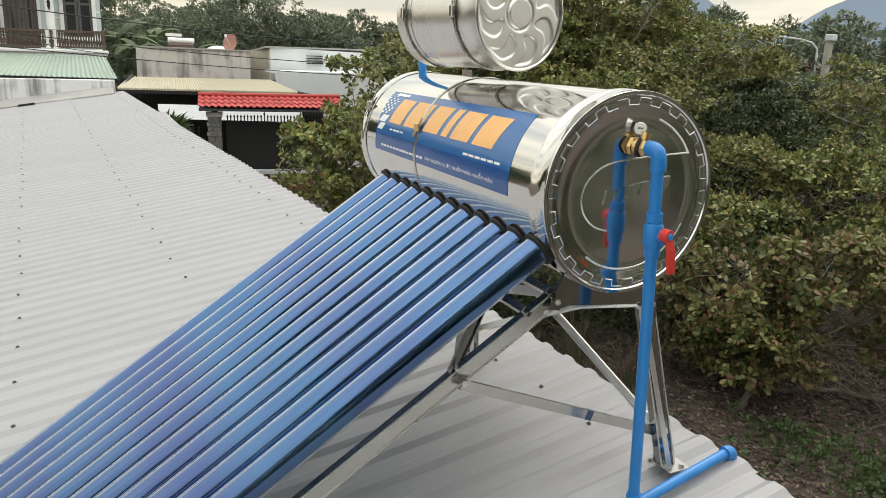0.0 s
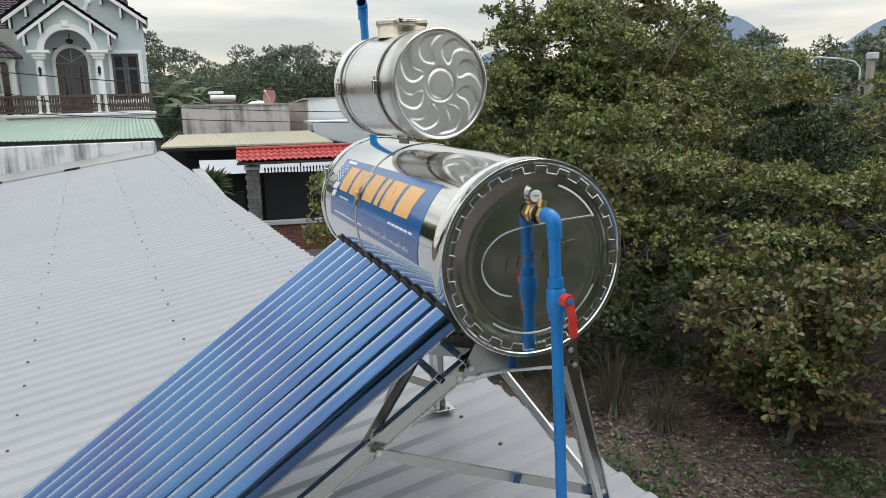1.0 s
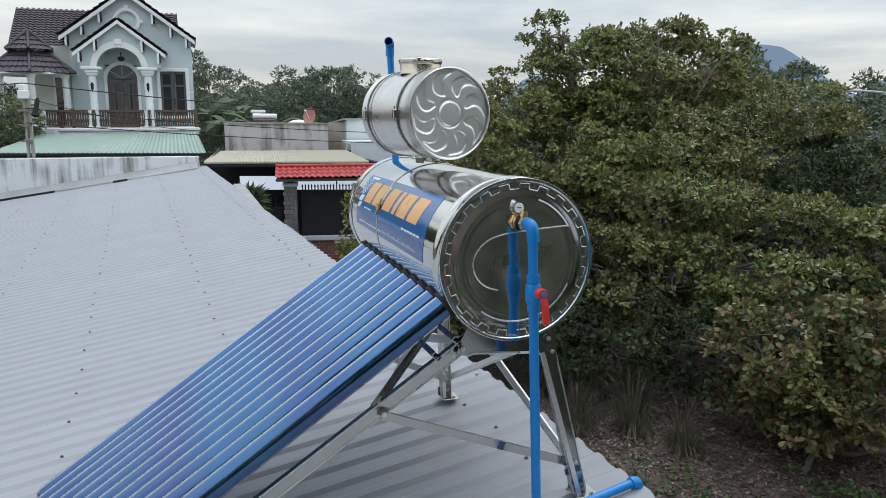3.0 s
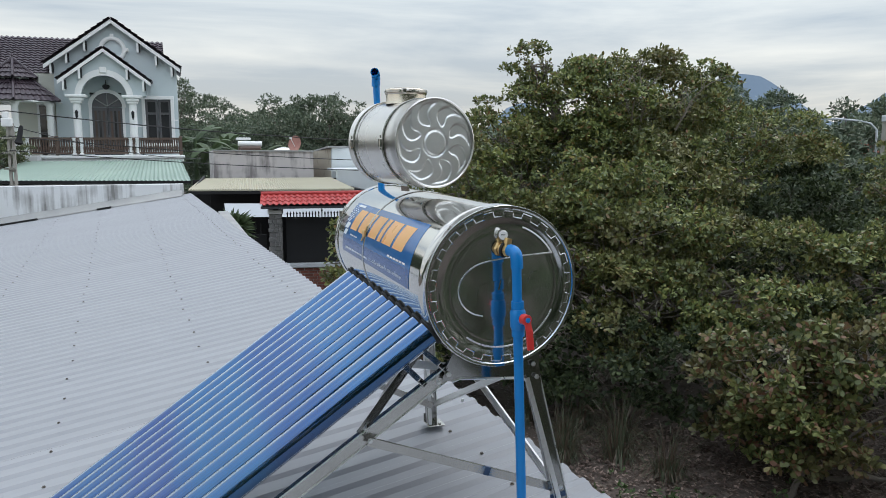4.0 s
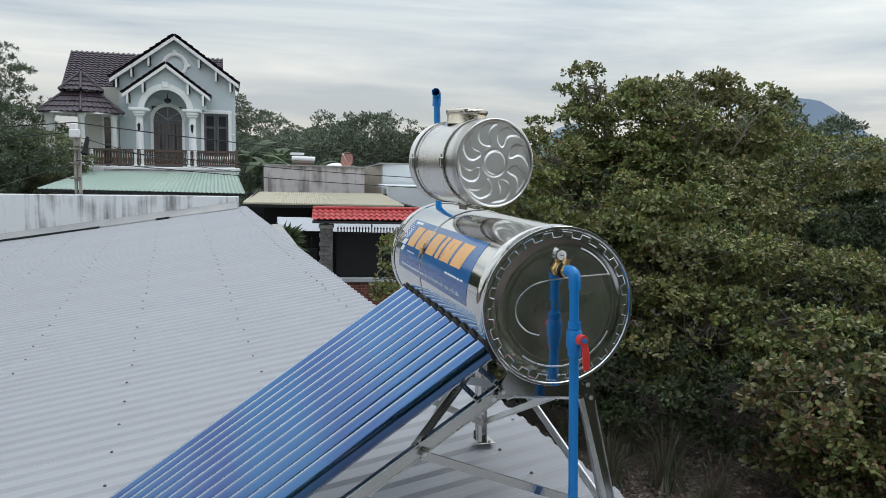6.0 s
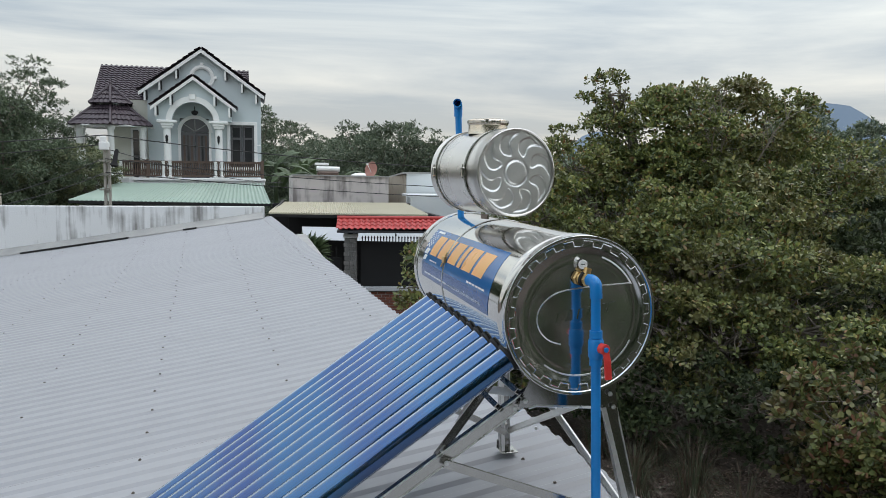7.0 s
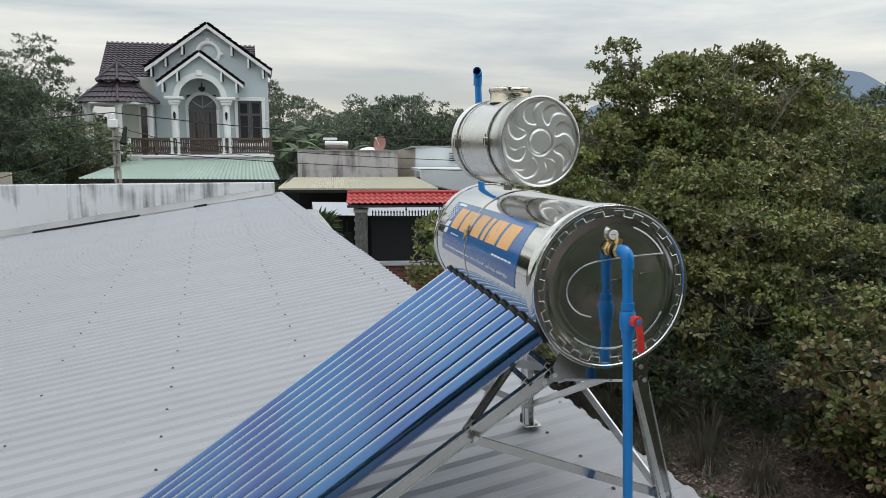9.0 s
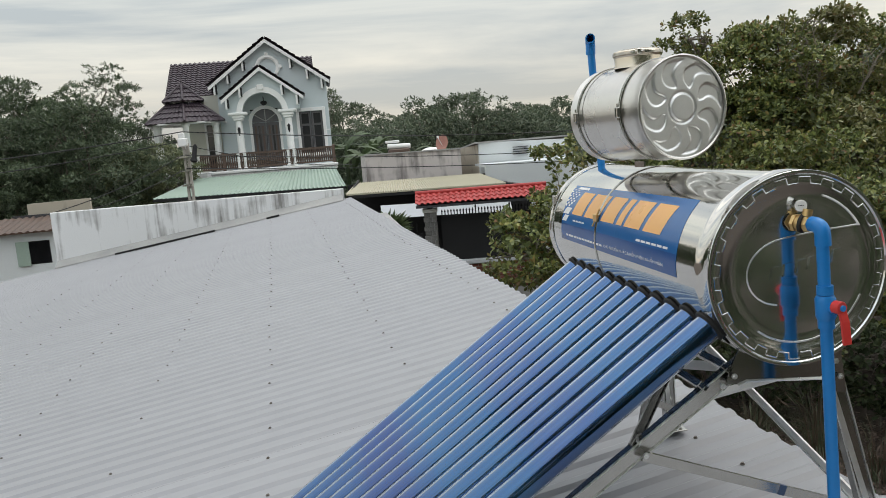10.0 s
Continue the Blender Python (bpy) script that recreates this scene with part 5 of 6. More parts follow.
# ---- ground cover ----
def litter():
    rng = np.random.default_rng(9)
    wide, dense = 12000, 12000
    n = wide + dense
    p = np.stack([np.concatenate([rng.uniform(-13, 0, wide), rng.uniform(-8.5, -3, dense)]), np.concatenate([rng.uniform(1.5, 13, wide), rng.uniform(4.5, 11, dense)]), np.zeros(n)], 1)
    p[:, 2] = [0.22 * (noise.noise(Vector((x * 0.25, y * 0.25, 0))) + 0.4 * noise.noise(Vector((x * 0.9, y * 0.9, 3)))) + 0.035 for x, y, _ in p]
    way = rand_dirs(rng, n)
    way[:, 2] *= 0.25
    return leaf_mesh("fallen_leaves", p, way, np.array([0, 0, 1.0]) + rng.normal(0, 0.35, (n, 3)), rng.uniform(0.04, 0.10, n), rng.uniform(0.025, 0.06, n), leaf_brown, SLIM)


tagged(put("fallen_leaves", litter(), None), "dry brown leaves fallen on the earth", "leaves", kind="stuff")


def grass_clump(rng, n, h):
    a = rng.uniform(0, 2 * np.pi, n)
    lean = rng.uniform(0.02, 0.55, n)
    way = np.stack([np.cos(a) * lean, np.sin(a) * lean, np.ones(n)], 1)
    base = np.stack([np.cos(a), np.sin(a), np.zeros(n)], 1) * rng.uniform(0, 0.22, (n, 1))
    ln = h * rng.uniform(0.6, 1.2, n)
    face = np.stack([np.cos(a), np.sin(a), np.full(n, 0.4)], 1) + rng.normal(0, 0.2, (n, 3))
    return base, way, face, ln


rng = np.random.default_rng(31)
for x, y, h in ((-8.6, 4.9, 0.60), (-7.6, 5.3, 0.72), (-8.3, 5.8, 0.8), (-9.6, 4.7, 0.6), (-6.9, 5.7, 0.55), (-8.0, 4.6, 0.5), (-9.1, 5.5, 0.65)):
    b, w, f, ln = grass_clump(rng, 110, h)
    tip = b + w * (ln * 0.97)[:, None] / np.linalg.norm(w, axis=1, keepdims=True)
    bent = w * np.array([2.2, 2.2, 0.5])
    b2, w2, f2, ln2 = grass_clump(rng, 170, h)
    low = b2 * 1.3 + w2 * (ln2 * 0.4)[:, None] / np.linalg.norm(w2, axis=1, keepdims=True)
    hang = w2 * np.array([2.0, 2.0, -0.7]) + rng.normal(0, 0.15, w2.shape)
    me = leaf_mesh("tall_grass", np.concatenate([b, tip, b2, low]), np.concatenate([w, bent, w2, hang]), np.concatenate([f, f, f2, f2]), np.concatenate([ln, ln * 0.35, ln2 * 0.42, ln2 * 0.5]),
                   np.concatenate([np.full(110, 0.012), np.full(110, 0.008), np.full(170, 0.010), np.full(170, 0.009)]), grass_mat, BLADE)
    tagged(put("tall_grass", me, None, at=(x, y, 0.02)), "clump of tall dry-tipped grass on bare earth", "grass", group="grass clumps", kind="stuff")


def weeds():
    rng = np.random.default_rng(13)
    P = []
    for cx, cy, s, n in ((-3.4, 7.1, 0.42, 330), (-2.6, 7.0, 0.9, 400), (-5.6, 4.3, 0.6, 160), (-4.8, 6.6, 0.35, 90)):
        P.append(np.stack([rng.normal(cx, s, n), rng.normal(cy, s, n), rng.uniform(0.03, 0.24, n)], 1))
    p = np.concatenate(P)
    nrm = np.tile(np.array([[0, 0, 1.0]]), (len(p), 1))
    return rosettes(rng, p, nrm, 8, 0.075, 0.036, weed_mat, "low_weeds", up=0.2)


# brushwood under the young tree
brush = thing("dead_branches", (-5.5, 8.4, 0), "tangle of dry grey dead branches lying on leaf litter", "branches")
rng = np.random.default_rng(77)
for a, b, r0, r1 in (((-6.0, 7.75, 0.06), (-4.9, 8.75, 0.20), 0.045, 0.028), ((-5.2, 8.9, 0.05), (-6.2, 8.5, 0.32), 0.030, 0.012), ((-4.9, 8.6, 0.10), (-6.0, 8.9, 0.40), 0.026, 0.010)):
    bm = bmesh.new()
    limb(bm, a, b, r0, r1, rng, 0.05)
    part("branch", bm, bark, brush)
bm = bmesh.new()
for k in range(46):
    a = Vector((rng.normal(-5.35, 0.35), rng.normal(8.65, 0.25), rng.uniform(0.05, 0.30)))
    ang, L = rng.uniform(0, 2 * math.pi), rng.uniform(0.3, 0.8)
    limb(bm, a, a + Vector((math.cos(ang) * L, math.sin(ang) * L * 0.7, rng.uniform(-0.05, 0.28))), 0.010, 0.003, rng, 0.10, n=5)
part("twigs", bm, twig_bark, brush, "thin pale twigs")

tagged(put("low_weeds", weeds(), None), "low bright green weeds on the earth", "weeds", kind="stuff")


# ---- two-storey house with gables ----
HX = -36.0
house = thing("gabled_house", (HX - 4, -3.6, 0), "pale blue house with white trim and dark tiled gables", "house")


def slab_yz(bm, outline, x0, x1):
    """An outline (y, z) made solid between two depths."""
    return prism(bm, outline, lambda a, b, c: Vector((x0 + c, a, b)), x1 - x0)


def gable_z(y):
    return 10.32 - abs(y + 3.29) * 0.735


cuts = [(-5.75, -4.35, None), (-4.35, -3.03, (0.0, 7.2)), (-3.03, -2.055, None), (-2.055, -0.917, (4.9, 6.935)), (-0.917, -0.60, None)]
for y0, y1, gap in cuts:
    bm = bmesh.new()
    tops = [(y1, gable_z(y1))] + ([(-3.29, gable_z(-3.29))] if y0 < -3.29 < y1 else []) + [(y0, gable_z(y0))]
    if gap is None:
        slab_yz(bm, [(y0, 0), (y1, 0)] + tops, HX - 0.25, HX)
    else:
        slab_yz(bm, [(y0, gap[1]), (y1, gap[1])] + tops, HX - 0.25, HX)
        if gap[0] > 0:
            slab_yz(bm, [(y0, 0), (y1, 0), (y1, gap[0]), (y0, gap[0])], HX - 0.25, HX)
    part("front_wall", bm, house_blue, house)
bm = bmesh.new()
block(bm, (HX - 4.6, -0.74, 4.1), (8.7, 0.25, 8.2))
block(bm, (HX - 4.6, -5.60, 4.1), (8.7, 0.25, 8.2))
block(bm, (HX - 8.9, -3.2, 4.1), (0.25, 5.0, 8.2))
part("side_wall", bm, house_blue, house)
bm = bmesh.new()
block(bm, (HX - 2.3, -6.55, 4.0), (4.0, 1.85, 8.0))
part("wing_wall", bm, house_cream, house, "cream painted side wing")
bm = bmesh.new()
block(bm, (HX - 4.5, -3.2, 4.28), (8.6, 4.7, 0.2))
part("upper_floor", bm, cement, house)
bm = bmesh.new()
for y in (-6.50, -5.88):
    block(bm, (HX - 0.27, y, 5.55), (0.08, 0.09, 2.3))
block(bm, (HX - 0.27, -6.19, 6.66), (0.08, 0.53, 0.09))
wing_window = part("wing_window", bm, trim_white, house, "tall dark window in the cream wing")
bm = bmesh.new()
block(bm, (HX - 0.275, -6.19, 5.5), (0.03, 0.53, 2.2))
part("pane", bm, dark_glass, wing_window)
for z in (5.4, 6.1):
    bm = bmesh.new()
    block(bm, (HX - 0.25, -6.19, z), (0.04, 0.53, 0.06))
    part("glazing_bar", bm, frame_grey, wing_window)
# main roof across, then the front gable
put("roof_slope", wavy((HX - 4, -8.4, 10.0), (HX - 4, -1.18, 10.0), (HX - 0.9, -8.3, 8.05), (HX - 0.9, -1.10, 8.05), 30, 0.05, 15, 0.045, tile_dark), house)
put("roof_slope", wavy((HX - 4, -8.4, 10.0), (HX - 4, -1.18, 10.0), (HX - 8.9, -8.3, 7.6), (HX - 8.9, -1.10, 7.6), 30, 0.07, 13, 0.05, tile_dark), house)
put("roof_slope", wavy((HX + 0.38, -3.29, 10.46), (HX - 4.5, -3.29, 10.46), (HX + 0.38, -0.42, 8.36), (HX - 4.5, -0.42, 8.36), 18, 0.06, 11, 0.045, tile_dark), house)
put("roof_slope", wavy((HX + 0.38, -3.29, 10.46), (HX - 4.5, -3.29, 10.46), (HX + 0.38, -6.12, 8.38), (HX - 4.5, -6.12, 8.38), 18, 0.06, 11, 0.045, tile_dark), house)
bm = bmesh.new()
slab_yz(bm, [(-8.3, 7.95), (-5.6, 7.95), (-5.6, 8.2), (-7.2, 9.7), (-8.35, 9.9)], HX - 4.2, HX - 4.0)
part("gable_infill", bm, house_cream, house)


def barge(y0, z0, y1, z1, x, w=0.24, parent=house):
    bm = bmesh.new()
    slab_yz(bm, [(y0, z0), (y1, z1), (y1, z1 - w), (y0, z0 - w)], x - 0.05, x)
    part("barge_board", bm, trim_white, parent)


barge(-3.29, 10.40, -0.44, 8.32, HX + 0.36, 0.17)
barge(-3.29, 10.40, -6.10, 8.34, HX + 0.36, 0.17)


def bracket(y, z, x):
    bm = bmesh.new()
    block(bm, (x, y - 0.03, z), (0.30, 0.10, 0.46), bevel=0.02)
    b = part("eave_bracket", bm, trim_white, house)
    bm = bmesh.new()
    block(bm, (x + 0.02, y + 0.045, z + 0.02), (0.28, 0.05, 0.40))
    part("bracket_inset", bm, iron, b)


for dy in (1.1, 1.85, 2.5):
    bracket(-3.29 + dy, gable_z(-3.29 + dy) - 0.30, HX + 0.16)
    bracket(-3.29 - dy, gable_z(-3.29 - dy) - 0.30, HX + 0.16)
# round medallion
bm = bmesh.new()
lathe(bm, [(0.40, 0.0), (0.40, 0.10), (0.47, 0.14), (0.56, 0.12), (0.58, 0.0)], (HX, -3.29, 9.12), (1, 0, 0), seg=40)
for a in (0, 90, 180, 270):
    block(bm, (HX + 0.06, -3.29 + 0.60 * math.cos(radians(a)), 9.12 + 0.60 * math.sin(radians(a))), (0.14, 0.16, 0.16), bevel=0.02)
part("medallion", bm, trim_white, house)

# porch: gable on two columns with an arch
PX = HX + 1.15
PC = -3.655


def arch_pts(cy, cz, r, a0=0, a1=180, n=18):
    return [(cy + r * math.cos(radians(a0 + (a1 - a0) * k / n)), cz + r * math.sin(radians(a0 + (a1 - a0) * k / n))) for k in range(n + 1)]


porch_top = lambda y: 8.86 - abs(y + 3.6) * 0.755
bm = bmesh.new()
right_half = [(PC, porch_top(PC)), (-3.6, porch_top(-3.6)), (-1.95, porch_top(-1.95)), (-1.95, 7.02), (PC + 0.92, 7.02)] + arch_pts(PC, 6.95, 0.92, 0, 90, 10)
left_half = [(PC, porch_top(PC)), (PC, 7.87)] + arch_pts(PC, 6.95, 0.92, 90, 180, 10)[1:] + [(PC - 0.92, 7.02), (-5.25, 7.02), (-5.25, porch_top(-5.25))]
slab_yz(bm, right_half, PX - 0.3, PX)
slab_yz(bm, left_half, PX - 0.3, PX)
block(bm, ((PX + HX) / 2 - 0.15, -2.02, 7.35), (PX - HX - 0.3, 0.14, 0.66))
block(bm, ((PX + HX) / 2 - 0.15, -5.18, 7.35), (PX - HX - 0.3, 0.14, 0.66))
part("porch_gable", bm, house_blue, house)
put("roof_slope", wavy((PX + 0.3, -3.6, 9.06), (HX, -3.6, 9.06), (PX + 0.3, -1.70, 7.62), (HX, -1.70, 7.62), 5, 0.06, 8, 0.04, tile_dark), house)
put("roof_slope", wavy((PX + 0.3, -3.6, 9.06), (HX, -3.6, 9.06), (PX + 0.3, -5.48, 7.64), (HX, -5.48, 7.64), 5, 0.06, 8, 0.04, tile_dark), house)
barge(-3.6, 9.00, -1.72, 7.58, PX + 0.29, 0.155)
barge(-3.6, 9.00, -5.46, 7.60, PX + 0.29, 0.155)
for dy in (0.95, 1.60):
    bracket(-3.6 + dy, porch_top(-3.6 + dy) - 0.24, PX + 0.14)
    bracket(-3.6 - dy, porch_top(-3.6 - dy) - 0.24, PX + 0.14)
bm = bmesh.new()
ring = arch_pts(PC, 6.95, 0.92, 0, 180, 20) + arch_pts(PC, 6.95, 1.18, 180, 0, 20)
slab_yz(bm, ring, PX - 0.02, PX + 0.08)
block(bm, (PX + 0.06, PC, 8.10), (0.16, 0.30, 0.26), bevel=0.03)
part("arch_trim", bm, trim_white, house)
for y in (-4.80, -2.53):
    bm = bmesh.new()
    x = PX - 0.16
    block(bm, (x, y, 4.52), (0.46, 0.46, 0.26), bevel=0.03)
    lathe(bm, [(0.20, 0.0), (0.17, 0.08), (0.165, 1.9), (0.15, 2.02), (0.19, 2.08)], (x, y, 4.62), (0, 0, 1), seg=20)
    block(bm, (x, y, 6.72), (0.42, 0.44, 0.10), bevel=0.02)
    block(bm, (x, y, 6.84), (0.50, 0.54, 0.14), bevel=0.03)
    block(bm, (x, y, 6.97), (0.62, 0.86, 0.13), bevel=0.03)
    col = part("column", bm, trim_white, house)
    bm = bmesh.new()
    block(bm, (x + 0.26, y, 6.16), (0.10, 0.10, 0.18), bevel=0.02)
    lathe(bm, [(0.02, -0.20), (0.03, -0.12), (0.05, -0.09), (0.06, 0.09), (0.08, 0.10), (0.02, 0.20)], (x + 0.26, y, 6.16), (0, 0, 1), seg=10)
    part("wall_lantern", bm, iron, col)
# arched door
bm = bmesh.new()
slab_yz(bm, [(-4.42, 4.4), (-4.42, 6.55)] + arch_pts(PC, 6.55, 0.80, 180, 0, 16)[1:] + [(-2.92, 6.55), (-2.92, 4.4), (-3.03, 4.4), (-3.03, 6.55)] + arch_pts(PC, 6.55, 0.64, 0, 180, 16) + [(-4.30, 4.4)], HX - 0.02, HX + 0.07)
part("door_trim", bm, trim_white, house)
for y0, y1, sgn in ((-4.30, PC - 0.012, -1), (PC + 0.012, -3.03, 1)):
    bm = bmesh.new()
    slab_yz(bm, [(y0, 4.4), (y1, 4.4), (y1, 6.55), (y0, 6.55)], HX - 0.16, HX - 0.09)
    leaf_door = part("door_leaf", bm, frame_grey, house, "dark stained arched wooden door leaf")
    for k in range(3):
        w = (y1 - y0 - 0.12) / 3
        bm = bmesh.new()
        block(bm, (HX - 0.085, y0 + 0.06 + w * (k + 0.5), 5.75), (0.02, w * 0.55, 1.3), bevel=0.005)
        part("door_panel", bm, dark_glass if k % 2 else wood_rail, leaf_door)
bm = bmesh.new()
slab_yz(bm, arch_pts(PC, 6.57, 0.63, 0, 180, 16), HX - 0.15, HX - 0.08)
fan = part("fanlight", bm, frame_grey, house)
for a in (35, 90, 145):
    bm = bmesh.new()
    sweep(bm, ((HX - 0.07, PC, 6.60), (HX - 0.07, PC + 0.6 * math.cos(radians(a)), 6.58 + 0.6 * math.sin(radians(a)))), 0.025, seg=5)
    part("glazing_bar", bm, cement, fan)
bm = bmesh.new()
lathe(bm, [(0.02, 0.3), (0.02, 0.12), (0.14, 0.08), (0.16, 0.0), (0.08, -0.10), (0, -0.12)], (PX - 0.55, PC + 0.05, 7.42), (0, 0, 1), seg=12)
part("porch_lamp", bm, iron, house)
# window
bm = bmesh.new()
for y in (-2.12, -0.86):
    block(bm, (HX + 0.02, y, 5.93), (0.14, 0.15, 2.22), bevel=0.015)
block(bm, (HX + 0.02, -1.49, 7.02), (0.16, 1.42, 0.16), bevel=0.015)
block(bm, (HX + 0.04, -1.49, 4.86), (0.24, 1.50, 0.14), bevel=0.015)
window = part("window", bm, trim_white, house, "dark framed window in white surround")
for k, (y0, y1) in enumerate(((-2.04, -1.50), (-1.47, -0.93))):
    bm = bmesh.new()
    for y in (y0 + 0.05, y1 - 0.05):
        block(bm, (HX - 0.10, y, 5.92), (0.07, 0.10, 2.02))
    for z in (4.96, 6.30, 6.88):
        block(bm, (HX - 0.10, (y0 + y1) / 2, z), (0.07, y1 - y0 - 0.2, 0.10))
    part("sash", bm, frame_grey, window)
    for z0, z1 in ((5.01, 6.25), (6.35, 6.83)):
        bm = bmesh.new()
        block(bm, (HX - 0.11, (y0 + y1) / 2, (z0 + z1) / 2), (0.012, y1 - y0 - 0.2, z1 - z0))
        part("pane", bm, dark_glass, window)
bm = bmesh.new()
block(bm, (HX + 0.02, -0.75, 6.0), (0.03, 0.24, 0.05))
block(bm, (HX + 0.02, -2.25, 5.7), (0.03, 0.28, 0.05))
part("string_course", bm, trim_white, house)
# balcony
bm = bmesh.new()
block(bm, (HX + 0.45, -3.72, 4.25), (2.3, 6.5, 0.30), bevel=0.03)
block(bm, (HX + 1.62, -3.72, 4.33), (0.14, 6.6, 0.12), bevel=0.02)
balcony = part("balcony", bm, trim_white, house)
RX = HX + 1.45
bm = bmesh.new()
beam(bm, (RX, -6.80, 5.13), (RX, -0.55, 5.13), rect(0.10, 0.13), (0, 0, 1))
beam(bm, (RX, -6.80, 4.50), (RX, -0.55, 4.50), rect(0.08, 0.10), (0, 0, 1))
part("handrail", bm, wood_rail, balcony)
bm = bmesh.new()
lathe(bm, [(0.03, 0.0), (0.045, 0.10), (0.05, 0.20), (0.03, 0.32), (0.035, 0.42), (0.045, 0.52), (0.03, 0.58)], (0, 0, 0), (0, 0, 1), seg=6)
balus_me = finish(bm, "baluster", wood_rail)
for k in range(62):
    put("baluster", balus_me, balcony, at=(RX, -6.74 + k * 0.1, 4.53))
for y in (-6.75, -4.95, -4.66, -2.68, -2.40):
    bm = bmesh.new()
    lathe(bm, [(0.10, 0.0), (0.10, 0.06), (0.065, 0.09), (0.06, 0.34), (0.075, 0.40), (0.055, 0.46), (0.075, 0.66), (0.09, 0.70), (0.09, 0.74)], (RX + 0.02, y, 4.42), (0, 0, 1), seg=12)
    part("rail_post", bm, trim_white, balcony)
for y in (-5.62, -0.58):
    bm = bmesh.new()
    block(bm, (RX, y, 4.82), (0.14, 0.14, 0.84), bevel=0.02)
    part("newel", bm, wood_rail, balcony)

# hexagonal pavilion at the corner of the balcony
pav = thing("pavilion", (HX + 0.4, -7.3, 0), "hexagonal balcony pavilion with two-tier dark tiled roof", "pavilion")
PVC = Vector((HX + 0.3, -7.28, 0))


def hex_roof(r0, z0, r1, z1, name):
    for k in range(6):
        a0, a1 = radians(60 * k + 8), radians(60 * k + 68)
        c0, c1 = Vector((math.cos(a0), math.sin(a0), 0)), Vector((math.cos(a1), math.sin(a1), 0))
        put(name, wavy(PVC + c0 * r0 + Vector((0, 0, z0)), PVC + c1 * r0 + Vector((0, 0, z0)), PVC + c0 * r1 + Vector((0, 0, z1)), PVC + c1 * r1 + Vector((0, 0, z1)), max(3, int(r1 * 4)), 0.038, max(3, int(abs(z0 - z1) * 5)), 0.045, tile_dark), pav)
        bm = bmesh.new()
        sweep(bm, (PVC + c0 * r0 + Vector((0, 0, z0 + 0.05)), PVC + c0 * r1 + Vector((0, 0, z1 + 0.06))), 0.06, seg=6)
        part("hip_ridge", bm, tile_dark, pav)


hex_roof(0.72, 7.66, 1.98, 6.70, "lower_roof")
hex_roof(0.04, 8.52, 1.02, 7.70, "upper_roof")
bm = bmesh.new()
lathe(bm, [(0.68, 7.5), (0.68, 7.80)], PVC, (0, 0, 1), seg=6)
lathe(bm, [(1.85, 6.66), (1.85, 6.72), (0.2, 6.74)], PVC, (0, 0, 1), seg=6)
part("eave_soffit", bm, trim_white, pav)
bm = bmesh.new()
lathe(bm, [(0.06, 0.0), (0.09, 0.08), (0.03, 0.14), (0.05, 0.20), (0.0, 0.32)], PVC + Vector((0, 0, 8.50)), (0, 0, 1), seg=10)
part("finial", bm, tile_dark, pav)
for k in range(6):
    a = radians(60 * k + 8)
    bm = bmesh.new()
    lathe(bm, [(0.20, 0.0), (0.20, 0.1), (0.14, 0.16), (0.135, 2.1), (0.19, 2.2), (0.2, 2.3)], PVC + Vector((1.5 * math.cos(a), 1.5 * math.sin(a), 4.38)), (0, 0, 1), seg=14)
    part("column", bm, trim_white, pav)
bm = bmesh.new()
lathe(bm, [(0.0, 0.0), (1.75, 0.0), (1.8, 4.1), (1.85, 4.38), (0.0, 4.4)], PVC, (0, 0, 1), seg=6)
part("base", bm, trim_white, pav)

# ---- green lean-to roof, beige carport ----
lean = thing("green_roof", (-30, -3.6, 3.6), "faded green ribbed steel lean-to roof", "roof")
put("roof_slope", wavy((-33.6, -6.70, 4.16), (-33.6, -0.60, 4.18), (-27.0, -7.30, 3.66), (-27.0, -0.36, 3.55), 46, 0.045, 1, 0.0, green_tin), lean)
bm = bmesh.new()
beam(bm, (-26.98, -7.30, 3.62), (-26.98, -0.36, 3.51), rect(0.10, 0.03), (0, 0, 1))
part("gutter", bm, iron, lean)
bm = bmesh.new()
block(bm, (-30.3, -3.8, 1.75), (6.2, 6.4, 3.5))
part("wall", bm, pale_wall, lean)

carport = thing("carport", (-22, 2, 0), "beige ribbed steel carport roof over a dark yard", "carport")
put("roof_slope", wavy((-26.6, 0.05, 3.64), (-26.2, 4.6, 3.62), (-20.2, -0.55, 3.60), (-19.6, 4.0, 3.56), 64, 0.032, 1, 0.0, beige_tin), carport)
bm = bmesh.new()
beam(bm, (-20.18, -0.5, 3.52), (-19.62, 3.95, 3.48), rect(0.07, 0.05), (0, 0, 1))
beam(bm, (-20.18, -0.5, 3.50), (-26.5, 0.1, 3.70), rect(0.10, 0.06), (0, 0, 1))
part("fascia", bm, iron, carport)
for x, y in ((-20.4, -0.3), (-19.9, 3.8), (-26.0, 0.3)):
    bm = bmesh.new()
    block(bm, (x, y, 1.75), (0.09, 0.09, 3.5))
    part("post", bm, iron, carport)
# near-black backing walls put the deep shade under the carport into their colour
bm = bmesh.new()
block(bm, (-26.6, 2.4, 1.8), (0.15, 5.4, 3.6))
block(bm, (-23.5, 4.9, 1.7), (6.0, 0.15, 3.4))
part("shade_backing", bm, iron, carport)
bm = bmesh.new()
prism(bm, [(0.35, 3.26), (3.9, 3.20), (3.9, 2.86), (0.35, 2.92)], lambda a, b, c: Vector((-19.3 + 0.13 * a - c + (3.1 - b) * 1.0, a, b)), 0.03)
part("awning", bm, awning_white, carport, "pale sheet awning under the carport")

